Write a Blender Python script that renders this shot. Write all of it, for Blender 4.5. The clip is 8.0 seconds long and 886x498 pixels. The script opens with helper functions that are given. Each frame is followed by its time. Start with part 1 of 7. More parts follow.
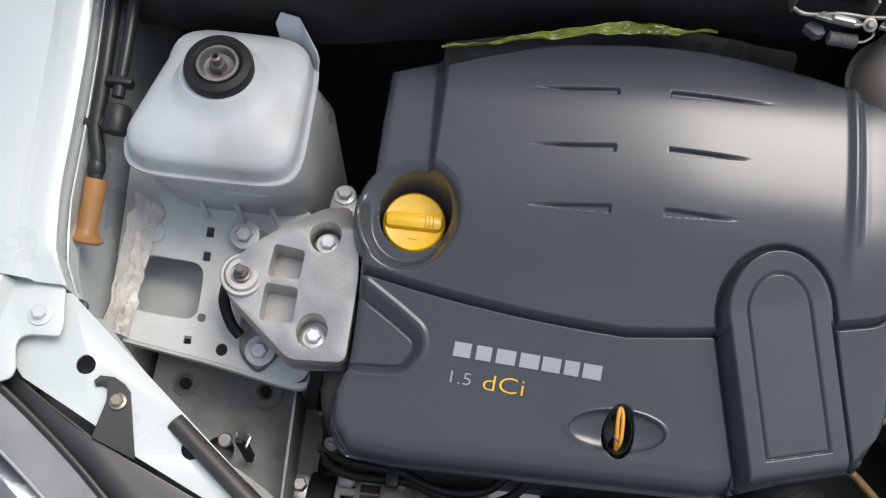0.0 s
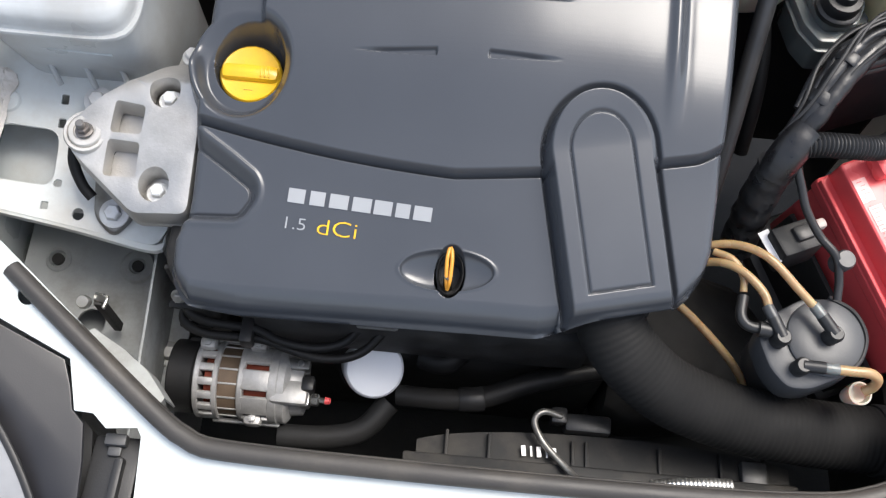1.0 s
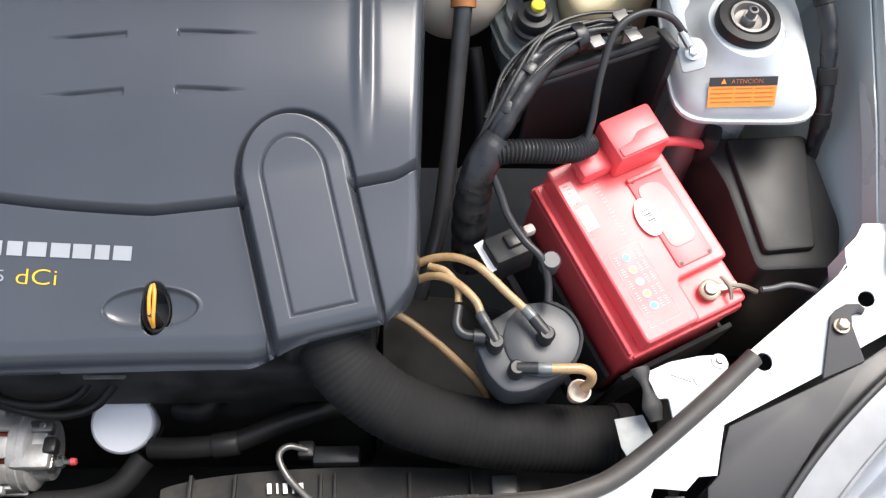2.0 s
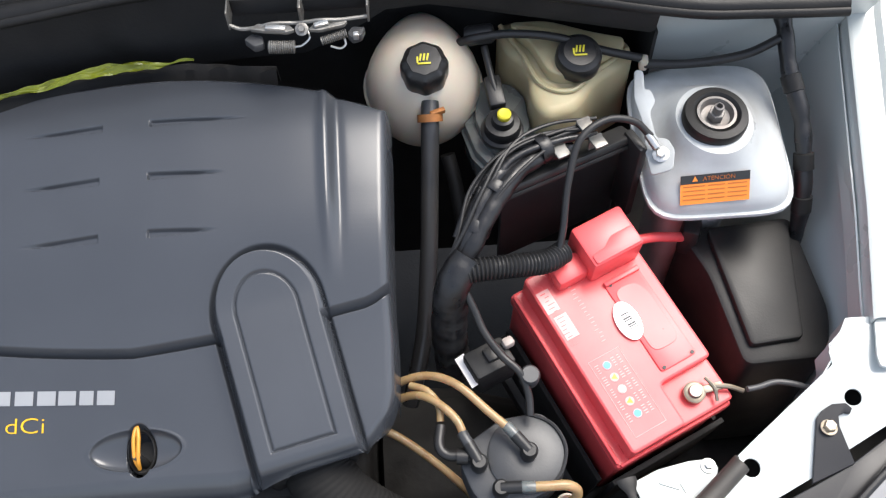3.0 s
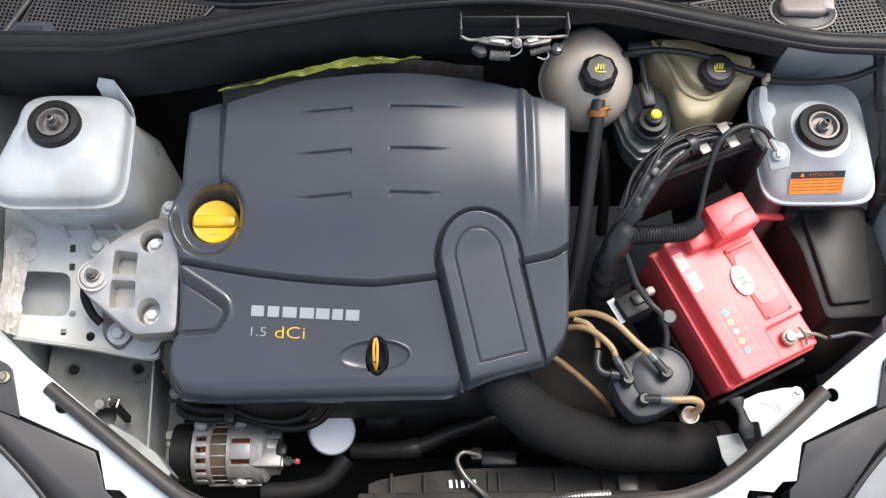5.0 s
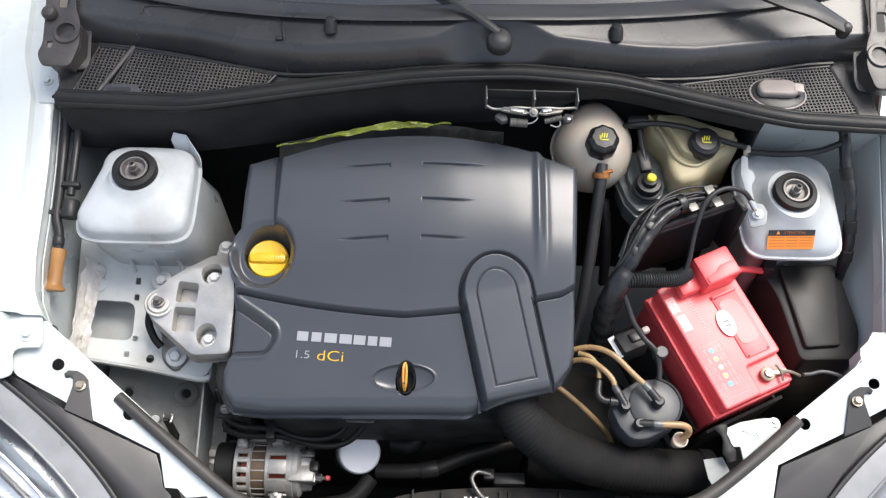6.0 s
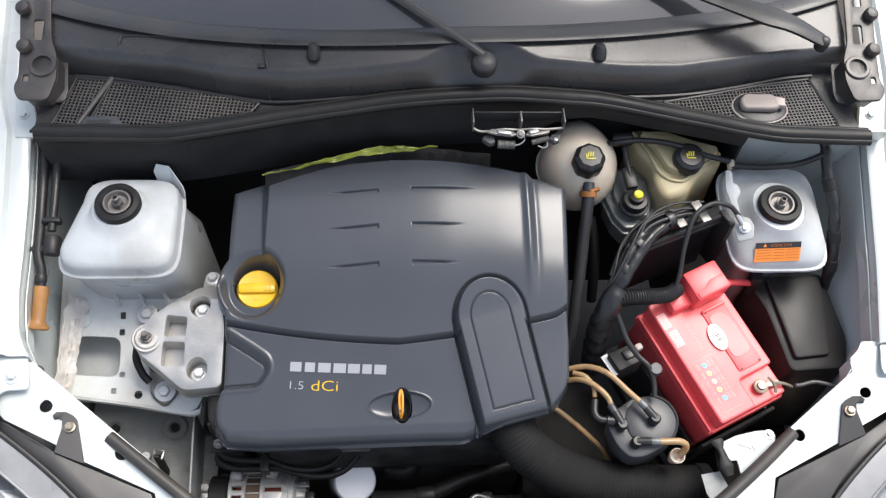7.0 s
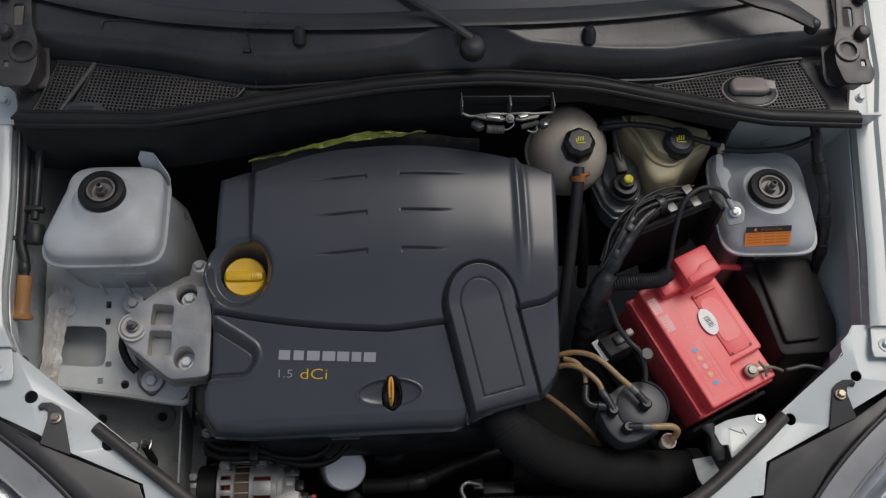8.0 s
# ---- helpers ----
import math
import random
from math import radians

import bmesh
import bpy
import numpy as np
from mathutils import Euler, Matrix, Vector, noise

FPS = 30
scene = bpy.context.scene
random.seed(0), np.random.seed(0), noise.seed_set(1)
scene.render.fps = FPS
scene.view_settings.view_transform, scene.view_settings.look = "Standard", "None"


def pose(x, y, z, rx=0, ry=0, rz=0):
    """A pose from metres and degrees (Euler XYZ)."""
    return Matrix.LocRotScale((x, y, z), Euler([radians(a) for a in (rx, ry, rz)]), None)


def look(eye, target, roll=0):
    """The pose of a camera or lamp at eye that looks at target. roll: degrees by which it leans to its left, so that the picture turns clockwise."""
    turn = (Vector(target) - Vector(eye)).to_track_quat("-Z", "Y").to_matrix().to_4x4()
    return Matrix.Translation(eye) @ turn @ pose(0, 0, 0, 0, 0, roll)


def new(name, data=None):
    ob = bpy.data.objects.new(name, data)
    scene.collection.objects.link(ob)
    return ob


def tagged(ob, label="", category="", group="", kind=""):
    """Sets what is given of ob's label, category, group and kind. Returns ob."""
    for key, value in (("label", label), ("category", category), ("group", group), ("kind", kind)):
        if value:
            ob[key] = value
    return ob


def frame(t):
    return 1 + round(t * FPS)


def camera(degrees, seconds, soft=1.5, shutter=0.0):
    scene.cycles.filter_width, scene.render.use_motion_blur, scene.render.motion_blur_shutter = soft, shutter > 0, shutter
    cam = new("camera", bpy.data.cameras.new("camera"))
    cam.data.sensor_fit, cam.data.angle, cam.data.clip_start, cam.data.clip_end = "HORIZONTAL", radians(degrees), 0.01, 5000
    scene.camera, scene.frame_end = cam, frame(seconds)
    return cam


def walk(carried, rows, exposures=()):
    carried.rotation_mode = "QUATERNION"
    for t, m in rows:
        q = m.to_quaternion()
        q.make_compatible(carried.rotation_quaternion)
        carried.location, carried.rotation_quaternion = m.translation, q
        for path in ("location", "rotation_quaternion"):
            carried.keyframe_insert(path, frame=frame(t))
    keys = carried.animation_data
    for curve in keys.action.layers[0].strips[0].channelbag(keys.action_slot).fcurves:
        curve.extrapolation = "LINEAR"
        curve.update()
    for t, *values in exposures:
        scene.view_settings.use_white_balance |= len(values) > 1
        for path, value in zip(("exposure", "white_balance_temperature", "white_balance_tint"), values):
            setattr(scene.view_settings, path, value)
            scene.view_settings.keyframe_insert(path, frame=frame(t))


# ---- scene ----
cam = camera(52.0, 8.0, soft=1.25)
PATH = [
    (0, (-0.265, -0.02, 1.714), (-0.286, 0.917, -0.053), 5.2),
    (0.3, (-0.235, -0.065, 1.698), (-0.265, 0.851, -0.079), 5.5),
    (0.5, (-0.206, -0.096, 1.686), (-0.234, 0.813, -0.095), 5.8),
    (0.8, (-0.126, -0.106, 1.681), (-0.167, 0.759, -0.122), 3.7),
    (1, (-0.085, -0.122, 1.678), (-0.085, 0.748, -0.123), 5.3),
    (1.2, (-0.039, -0.151, 1.662), (-0.003, 0.769, -0.114), 6.1),
    (1.5, (0.024, -0.149, 1.67), (0.112, 0.769, -0.105), 7.7),
    (1.8, (0.109, -0.168, 1.668), (0.222, 0.821, -0.066), 6.6),
    (2, (0.159, -0.17, 1.665), (0.291, 0.859, -0.044), 6.3),
    (2.2, (0.196, -0.155, 1.675), (0.342, 0.881, -0.03), 6.8),
    (3.3, (0.239, -0.054, 1.76), (0.25, 1.022, 0.074), -4.0),
    (3.5, (0.2, -0.04, 1.787), (0.216, 1.013, 0.087), -2.3),
    (4, (0.105, -0.096, 1.835), (0.136, 0.915, 0.109), 0.3),
    (4.5, (0.055, -0.127, 1.906), (0.041, 0.859, 0.166), -1.5),
    (4.7, (0.023, -0.153, 1.948), (0.043, 0.791, 0.185), 0.4),
    (5.8, (-0.048, -0.343, 2.122), (0.007, 0.714, 0.425), 3.6),
    (6, (-0.055, -0.362, 2.14), (-0.008, 0.746, 0.475), 3.4),
    (6.5, (-0.087, -0.341, 2.153), (-0.023, 0.796, 0.509), 3.7),
    (7, (-0.099, -0.333, 2.147), (0.027, 0.786, 0.494), 4.8),
    (7.5, (-0.099, -0.33, 2.141), (0.046, 0.777, 0.482), 5.2),
    (8, (-0.101, -0.327, 2.135), (0.052, 0.767, 0.468), 5.7),
]
EXPOSURES = [(0, 0.61), (0.5, 0.82), (1, 1.25), (1.5, 1.46), (2, 1.48), (3.5, 1.15), (4, 1.20), (4.5, 1.16), (6, 1.13), (7, 1.06), (7.5, 0.72), (7.8, 0.22), (8, -0.48)]
walk(cam, [(t, look(eye, target, roll)) for t, eye, target, roll in PATH], EXPOSURES)

# ---- light ----
SUN_ELEVATION, SUN_TURN = 64.5, 59.0
world = bpy.data.worlds.new("sky")
scene.world = world
world.use_nodes = True
sky = world.node_tree.nodes.new("ShaderNodeTexSky")
sky.sky_type, sky.sun_disc = "NISHITA", False
sky.sun_elevation, sky.sun_rotation = radians(SUN_ELEVATION), radians(SUN_TURN)
sky.air_density, sky.dust_density, sky.ozone_density = 1.0, 3.0, 1.0
background = world.node_tree.nodes["Background"]
background.inputs["Strength"].default_value = 0.15
haze = world.node_tree.nodes.new("ShaderNodeHueSaturation")
haze.inputs["Saturation"].default_value = 0.63
world.node_tree.links.new(sky.outputs["Color"], haze.inputs["Color"])
world.node_tree.links.new(haze.outputs["Color"], background.inputs["Color"])
sun = new("sun", bpy.data.lights.new("sun", "SUN"))
sun.data.energy, sun.data.angle, sun.data.color = 1.75, radians(38), (1.0, 0.95, 0.88)
sun.matrix_world = look((0.37, 0.22, 0.90), (0, 0, 0))

# ---- materials ----


def material(name, color, rough=0.5, metal=0.0, mottle=0.12, scale=9.0, grain=260.0, bump=0.15, depth=0.0006,
             rough_spread=0.12, dirt_or_fold=None, patch_amount=0.0, patch_scale=6.0, coat=0.0, transmission=0.0, subsurface=0.0, ior=1.5, spec=0.5):
    """A surface with colour mottling, patches of grime or fold shade, uneven gloss and fine relief."""
    m = bpy.data.materials.new(name)
    m.use_nodes = True
    n, l = m.node_tree.nodes, m.node_tree.links
    b = n["Principled BSDF"]
    place = n.new("ShaderNodeTexCoord")
    big = n.new("ShaderNodeTexNoise")
    big.inputs["Scale"].default_value, big.inputs["Detail"].default_value = scale, 5.0
    fine = n.new("ShaderNodeTexNoise")
    fine.inputs["Scale"].default_value, fine.inputs["Detail"].default_value = grain, 3.0
    for tex in (big, fine):
        l.new(place.outputs["Object"], tex.inputs["Vector"])
    tone = n.new("ShaderNodeMapRange")
    tone.interpolation_type = "SMOOTHSTEP"
    tone.inputs["From Min"].default_value, tone.inputs["From Max"].default_value = 0.25, 0.75
    tone.inputs["To Min"].default_value, tone.inputs["To Max"].default_value = 1 - mottle, 1 + mottle
    l.new(big.outputs["Fac"], tone.inputs["Value"])
    shade = n.new("ShaderNodeVectorMath")
    shade.operation = "SCALE"
    shade.inputs[0].default_value = color[:3]
    l.new(tone.outputs["Result"], shade.inputs["Scale"])
    out = shade.outputs["Vector"]
    if dirt_or_fold:
        patch = n.new("ShaderNodeTexNoise")
        patch.inputs["Scale"].default_value, patch.inputs["Detail"].default_value = patch_scale, 7.0
        patch.inputs["Roughness"].default_value = 0.65
        l.new(place.outputs["Object"], patch.inputs["Vector"])
        cut = n.new("ShaderNodeMapRange")
        cut.inputs["From Min"].default_value, cut.inputs["From Max"].default_value = 0.45, 0.72
        cut.inputs["To Min"].default_value, cut.inputs["To Max"].default_value = 0.0, patch_amount
        l.new(patch.outputs["Fac"], cut.inputs["Value"])
        mix = n.new("ShaderNodeMix")
        mix.data_type = "RGBA"
        mix.inputs["B"].default_value = (*dirt_or_fold[:3], 1)
        l.new(cut.outputs["Result"], mix.inputs["Factor"])
        l.new(out, mix.inputs["A"])
        out = mix.outputs["Result"]
    l.new(out, b.inputs["Base Color"])
    gloss = n.new("ShaderNodeMapRange")
    gloss.interpolation_type = "SMOOTHSTEP"
    gloss.inputs["From Min"].default_value, gloss.inputs["From Max"].default_value = 0.25, 0.75
    gloss.inputs["To Min"].default_value, gloss.inputs["To Max"].default_value = max(rough - rough_spread, 0.02), min(rough + rough_spread, 1)
    l.new(big.outputs["Fac"], gloss.inputs["Value"])
    l.new(gloss.outputs["Result"], b.inputs["Roughness"])
    relief = n.new("ShaderNodeBump")
    relief.inputs["Strength"].default_value, relief.inputs["Distance"].default_value = bump, depth
    l.new(fine.outputs["Fac"], relief.inputs["Height"])
    l.new(relief.outputs["Normal"], b.inputs["Normal"])
    b.inputs["Metallic"].default_value = metal
    b.inputs["Coat Weight"].default_value = coat
    b.inputs["Coat Roughness"].default_value = 0.06
    b.inputs["Transmission Weight"].default_value = transmission
    b.inputs["Subsurface Weight"].default_value = subsurface
    b.inputs["IOR"].default_value = ior
    b.inputs["Specular IOR Level"].default_value = spec
    return m


DUST = (0.22, 0.19, 0.15)
M_COVER = material("cover_plastic", (0.046, 0.0502, 0.058), 0.23, grain=900, bump=0.18, depth=0.0003, mottle=0.05, rough_spread=0.02, spec=0.62)
M_BLACK = material("black_plastic", (0.018, 0.018, 0.0185), 0.40, spec=0.4, grain=500, bump=0.25, dirt_or_fold=DUST, patch_amount=0.03)
M_COWL = material("cowl_plastic", (0.034, 0.0335, 0.034), 0.26, grain=420, bump=0.04, mottle=0.2, dirt_or_fold=(0.12, 0.10, 0.09), patch_amount=0.10, patch_scale=5, spec=0.5, rough_spread=0.06)
M_RUBBER = material("rubber", (0.011, 0.011, 0.0113), 0.5, spec=0.28, grain=300, bump=0.3, dirt_or_fold=DUST, patch_amount=0.05)
M_SEAL = material("weather_seal", (0.034, 0.031, 0.028), 0.55, grain=400, bump=0.3, dirt_or_fold=DUST, patch_amount=0.25)
M_HOSE = material("ribbed_hose", (0.010, 0.0098, 0.0096), 0.75, spec=0.2, grain=350, bump=0.3, dirt_or_fold=(0.06, 0.056, 0.052), patch_amount=0.1, patch_scale=14)
M_DARK = material("grimy_iron", (0.028, 0.0275, 0.027), 0.7, spec=0.3, grain=160, bump=0.6, mottle=0.4, scale=30, dirt_or_fold=(0.10, 0.08, 0.06), patch_amount=0.08, patch_scale=24)
M_INSUL = material("bulkhead_mat", (0.020, 0.020, 0.0205), 0.8, spec=0.3, grain=220, bump=0.8, mottle=0.25, scale=16, dirt_or_fold=DUST, patch_amount=0.05)
M_BODY = material("pale_paint", (0.50, 0.535, 0.525), 0.3, grain=500, bump=0.03, mottle=0.03, coat=0.6, dirt_or_fold=(0.45, 0.42, 0.36), patch_amount=0.12, rough_spread=0.05)
M_GREY = material("underbody_paint", (0.445, 0.468, 0.475), 0.45, grain=160, bump=0.12, mottle=0.10, rough_spread=0.2, dirt_or_fold=(0.30, 0.285, 0.26), patch_amount=0.55, patch_scale=11)
M_WELL = material("grimy_paint", (0.34, 0.355, 0.35), 0.55, grain=380, bump=0.15, mottle=0.18, dirt_or_fold=(0.12, 0.11, 0.095), patch_amount=0.85, patch_scale=9)
M_SHELF = material("shelf_paint", (0.60, 0.63, 0.62), 0.42, grain=380, bump=0.12, mottle=0.1, dirt_or_fold=(0.40, 0.34, 0.28), patch_amount=0.55, patch_scale=8)
M_ALU = material("cast_aluminium", (0.48, 0.465, 0.44), 0.5, metal=0.75, grain=330, bump=0.5, mottle=0.14, dirt_or_fold=(0.2, 0.18, 0.15), patch_amount=0.4, patch_scale=16)
M_ALU2 = material("alternator_casting", (0.54, 0.53, 0.51), 0.48, metal=0.4, grain=260, bump=0.5, mottle=0.2, dirt_or_fold=(0.12, 0.1, 0.08), patch_amount=0.5, patch_scale=26)
M_STEEL = material("zinc_steel", (0.60, 0.60, 0.58), 0.32, metal=0.9, grain=300, bump=0.2, mottle=0.12, dirt_or_fold=(0.25, 0.2, 0.14), patch_amount=0.3, patch_scale=40)
M_CHROME = material("bright_steel", (0.75, 0.75, 0.74), 0.16, metal=1.0, grain=300, bump=0.08, mottle=0.05)
M_YELLOW = material("yellow_plastic", (0.72, 0.42, 0.012), 0.38, grain=350, bump=0.2, mottle=0.1, dirt_or_fold=(0.3, 0.2, 0.05), patch_amount=0.35, patch_scale=30)
M_AMBER = material("amber_plastic", (0.62, 0.27, 0.03), 0.36, grain=350, bump=0.2, mottle=0.12, dirt_or_fold=(0.2, 0.1, 0.03), patch_amount=0.3, patch_scale=40)
M_GASKET = material("screen_gasket_rubber", (0.030, 0.030, 0.031), 0.38, grain=300, bump=0.15, mottle=0.12, dirt_or_fold=DUST, patch_amount=0.08)
# dark patches in the lime colour stand in for its shaded folds
M_LIME = material("lime_foil", (0.17, 0.20, 0.010), 0.42, grain=60, bump=0.7, depth=0.003, mottle=0.5, scale=26, dirt_or_fold=(0.03, 0.032, 0.008), patch_amount=1.0, patch_scale=26)
M_RED = material("red_case", (0.78, 0.090, 0.096), 0.36, grain=420, bump=0.12, mottle=0.07, dirt_or_fold=(0.4, 0.2, 0.18), patch_amount=0.15)
M_WHITE = material("white_print", (0.82, 0.80, 0.78), 0.5, mottle=0.05, bump=0.05)
M_SILVER = material("silver_print", (0.33, 0.338, 0.345), 0.4, metal=0.2, mottle=0.05, bump=0.05)
M_TANK = material("milky_tank", (0.60, 0.52, 0.42), 0.38, grain=200, bump=0.1, mottle=0.1, subsurface=0.25, dirt_or_fold=(0.42, 0.27, 0.14), patch_amount=0.4, patch_scale=9)
M_BEIGE = material("beige_tank", (0.44, 0.375, 0.225), 0.42, grain=200, bump=0.1, mottle=0.1, subsurface=0.15, dirt_or_fold=(0.3, 0.25, 0.14), patch_amount=0.3)
M_SMOKE = material("clouded_reservoir", (0.115, 0.125, 0.122), 0.28, grain=200, bump=0.1, mottle=0.15, subsurface=0.1)
M_FILTER = material("white_enamel", (0.84, 0.86, 0.90), 0.35, grain=300, bump=0.05, mottle=0.04, coat=0.3)
M_FUELBODY = material("grey_plastic", (0.043, 0.045, 0.048), 0.42, grain=300, bump=0.2, mottle=0.1, dirt_or_fold=DUST, patch_amount=0.2)
M_TUBE = material("amber_tube", (0.31, 0.205, 0.10), 0.3, grain=200, bump=0.05, mottle=0.15, scale=30, subsurface=0.2)
M_BROWN = material("wooden_grip", (0.33, 0.16, 0.05), 0.55, grain=200, bump=0.3, mottle=0.2, scale=30)
M_COPPER = material("copper_winding", (0.24, 0.055, 0.03), 0.45, metal=0.4, grain=200, bump=0.4, mottle=0.3, scale=60)
M_STATOR = material("stator_core", (0.17, 0.12, 0.08), 0.55, metal=0.4, grain=300, bump=0.4, mottle=0.2, scale=40)
M_PRINT = material("faded_print", (0.42, 0.12, 0.02), 0.5, mottle=0.1, bump=0.05)
M_EARTH = material("cable_sheath", (0.055, 0.055, 0.057), 0.4, grain=300, bump=0.1, mottle=0.15)
M_ORANGE = material("orange_label", (0.80, 0.24, 0.03), 0.5, mottle=0.05, bump=0.05)
M_INK = material("black_ink", (0.02, 0.02, 0.02), 0.5, mottle=0.05, bump=0.05)
M_BLUE = material("blue_ink", (0.10, 0.35, 0.60), 0.5, mottle=0.05, bump=0.05)
M_RUST = material("rusty_clip", (0.30, 0.12, 0.035), 0.6, metal=0.3, mottle=0.25, scale=60)
M_SEALANT = material("seam_sealant", (0.62, 0.59, 0.55), 0.55, grain=120, bump=0.9, depth=0.003, mottle=0.12, dirt_or_fold=(0.3, 0.26, 0.2), patch_amount=0.5, patch_scale=20)
M_PALE = material("pale_print", (0.76, 0.38, 0.36), 0.45, mottle=0.08, bump=0.05)
M_BRASS = material("brassy_clamp", (0.36, 0.31, 0.24), 0.42, metal=0.8, grain=300, bump=0.2, mottle=0.15, dirt_or_fold=(0.3, 0.2, 0.1), patch_amount=0.4, patch_scale=40)
M_TAPE = material("loom_tape", (0.010, 0.010, 0.011), 0.38, grain=120, bump=0.4, depth=0.0015, mottle=0.3, scale=60, rough_spread=0.15)
M_SHROUD = material("shroud_plastic", (0.014, 0.014, 0.014), 0.6, grain=300, bump=0.25, mottle=0.15, dirt_or_fold=DUST, patch_amount=0.15, patch_scale=14, spec=0.3)
M_FROST = material("lens_edge_plastic", (0.21, 0.214, 0.22), 0.38, mottle=0.12, scale=20, bump=0.1, coat=0.2)
M_LAMP = material("lamp_bracket_plastic", (0.0115, 0.0115, 0.0138), 0.42, grain=700, bump=0.08, mottle=0.15, dirt_or_fold=DUST, patch_amount=0.01, patch_scale=12)
# reddish colour standing in for reflections in the headlamp
M_REDTINT = material("reddish_reflection", (0.26, 0.11, 0.10), 0.3, mottle=0.2, scale=20, bump=0.1)
M_MARK = material("yellow_print", (0.62, 0.55, 0.03), 0.5, mottle=0.1, bump=0.05)
M_GRILLE = material("grille_plastic", (0.050, 0.046, 0.044), 0.5, grain=300, bump=0.2, mottle=0.15, dirt_or_fold=DUST, patch_amount=0.35)
M_HINGE = material("hinge_primer", (0.036, 0.032, 0.031), 0.36, grain=260, bump=0.25, mottle=0.2, dirt_or_fold=DUST, patch_amount=0.2, patch_scale=20)
M_WIPER = material("wiper_paint", (0.022, 0.022, 0.0225), 0.42, grain=320, bump=0.1, mottle=0.15, dirt_or_fold=DUST, patch_amount=0.12, patch_scale=18)
M_WORN = material("worn_grey", (0.24, 0.205, 0.185), 0.5, grain=260, bump=0.2, mottle=0.15, dirt_or_fold=DUST, patch_amount=0.3, patch_scale=20)
M_TAB = material("pale_worn_tab", (0.36, 0.31, 0.28), 0.5, grain=260, bump=0.2, mottle=0.15)
M_HUB = material("dull_strut_steel", (0.18, 0.172, 0.165), 0.5, metal=0.5, grain=260, bump=0.5, mottle=0.3, scale=40, dirt_or_fold=(0.14, 0.08, 0.05), patch_amount=0.3, patch_scale=50)
M_GROUND = material("dusty_concrete", (0.20, 0.15, 0.115), 0.85, grain=60, bump=0.6, depth=0.004, mottle=0.25, scale=1.3, dirt_or_fold=(0.10, 0.07, 0.05), patch_amount=0.6, patch_scale=2.5)
M_WASHER = material("bright_washer", (0.62, 0.63, 0.63), 0.42, metal=0.25, grain=300, bump=0.2, mottle=0.1, dirt_or_fold=(0.25, 0.2, 0.15), patch_amount=0.3, patch_scale=50)
M_BOX = material("matte_black_box", (0.018, 0.018, 0.0182), 0.5, spec=0.3, grain=420, bump=0.25, mottle=0.15, dirt_or_fold=DUST, patch_amount=0.05, patch_scale=10)
M_DULL = material("dull_latch_steel", (0.24, 0.235, 0.22), 0.42, metal=0.7, grain=300, bump=0.3, mottle=0.2, dirt_or_fold=(0.1, 0.08, 0.06), patch_amount=0.5, patch_scale=40)
M_LENS = material("clear_lens", (0.96, 0.97, 0.98), 0.14, transmission=1.0, mottle=0.0, bump=0.0, ior=1.45, rough_spread=0.02)
M_SCREEN = material("windscreen_glass", (0.044, 0.045, 0.048), 0.05, mottle=0.0, bump=0.0, rough_spread=0.02, coat=0.5)
M_REFLECT = material("headlight_reflector", (0.66, 0.67, 0.69), 0.32, metal=1.0, mottle=0.03, bump=0.05)

# ---- building blocks ----


def put(bm, src, m=None):
    """Adds the bmesh src, moved by m, to bm."""
    if m is not None:
        bmesh.ops.transform(src, matrix=m, verts=src.verts)
    me = bpy.data.meshes.new("scrap")
    src.to_mesh(me)
    src.free()
    bm.from_mesh(me)
    bpy.data.meshes.remove(me)
    return bm


def soften(bm, width, segments=2, angle=30):
    if width > 0:
        sharp = [e for e in bm.edges if len(e.link_faces) == 2 and e.calc_face_angle(0) > radians(angle)]
        bmesh.ops.bevel(bm, geom=sharp, offset=width, segments=segments, affect="EDGES", profile=0.5, clamp_overlap=True)
    return bm


def box(x, y, z, sx, sy, sz, bevel=0.003, turn=0.0, tilt=0.0, lean=0.0):
    """A box whose centre is at x, y, z."""
    bm = bmesh.new()
    bmesh.ops.create_cube(bm, size=1.0)
    bmesh.ops.scale(bm, vec=(sx, sy, sz), verts=bm.verts)
    soften(bm, bevel)
    bmesh.ops.transform(bm, matrix=pose(x, y, z, tilt, lean, turn), verts=bm.verts)
    return bm


def prism(outline, z0, z1, bevel=0.003, holes=(), segments=2, shape=None):
    """A plate with an outline and holes, from z0 to z1; shape(x, y, z) may bend it."""
    bm = bmesh.new()
    rims = []
    for loop in (outline, *holes):
        vs = [bm.verts.new((x, y, z1)) for x, y in loop]
        rims += [bm.edges.new((a, b)) for a, b in zip(vs, vs[1:] + vs[:1])]
    if holes:
        bmesh.ops.triangle_fill(bm, use_beauty=True, use_dissolve=False, edges=rims)
    else:
        bm.faces.new(list(bm.verts))
    bmesh.ops.recalc_face_normals(bm, faces=bm.faces)
    if bm.faces and sum(f.normal.z for f in bm.faces) < 0:
        bmesh.ops.reverse_faces(bm, faces=bm.faces)
    made = bmesh.ops.extrude_face_region(bm, geom=list(bm.faces))
    low = [v for v in made["geom"] if isinstance(v, bmesh.types.BMVert)]
    bmesh.ops.translate(bm, vec=(0, 0, z0 - z1), verts=low)
    bmesh.ops.recalc_face_normals(bm, faces=bm.faces)
    soften(bm, bevel, segments, 50)
    if shape:
        for v in bm.verts:
            v.co = shape(*v.co)
    return bm


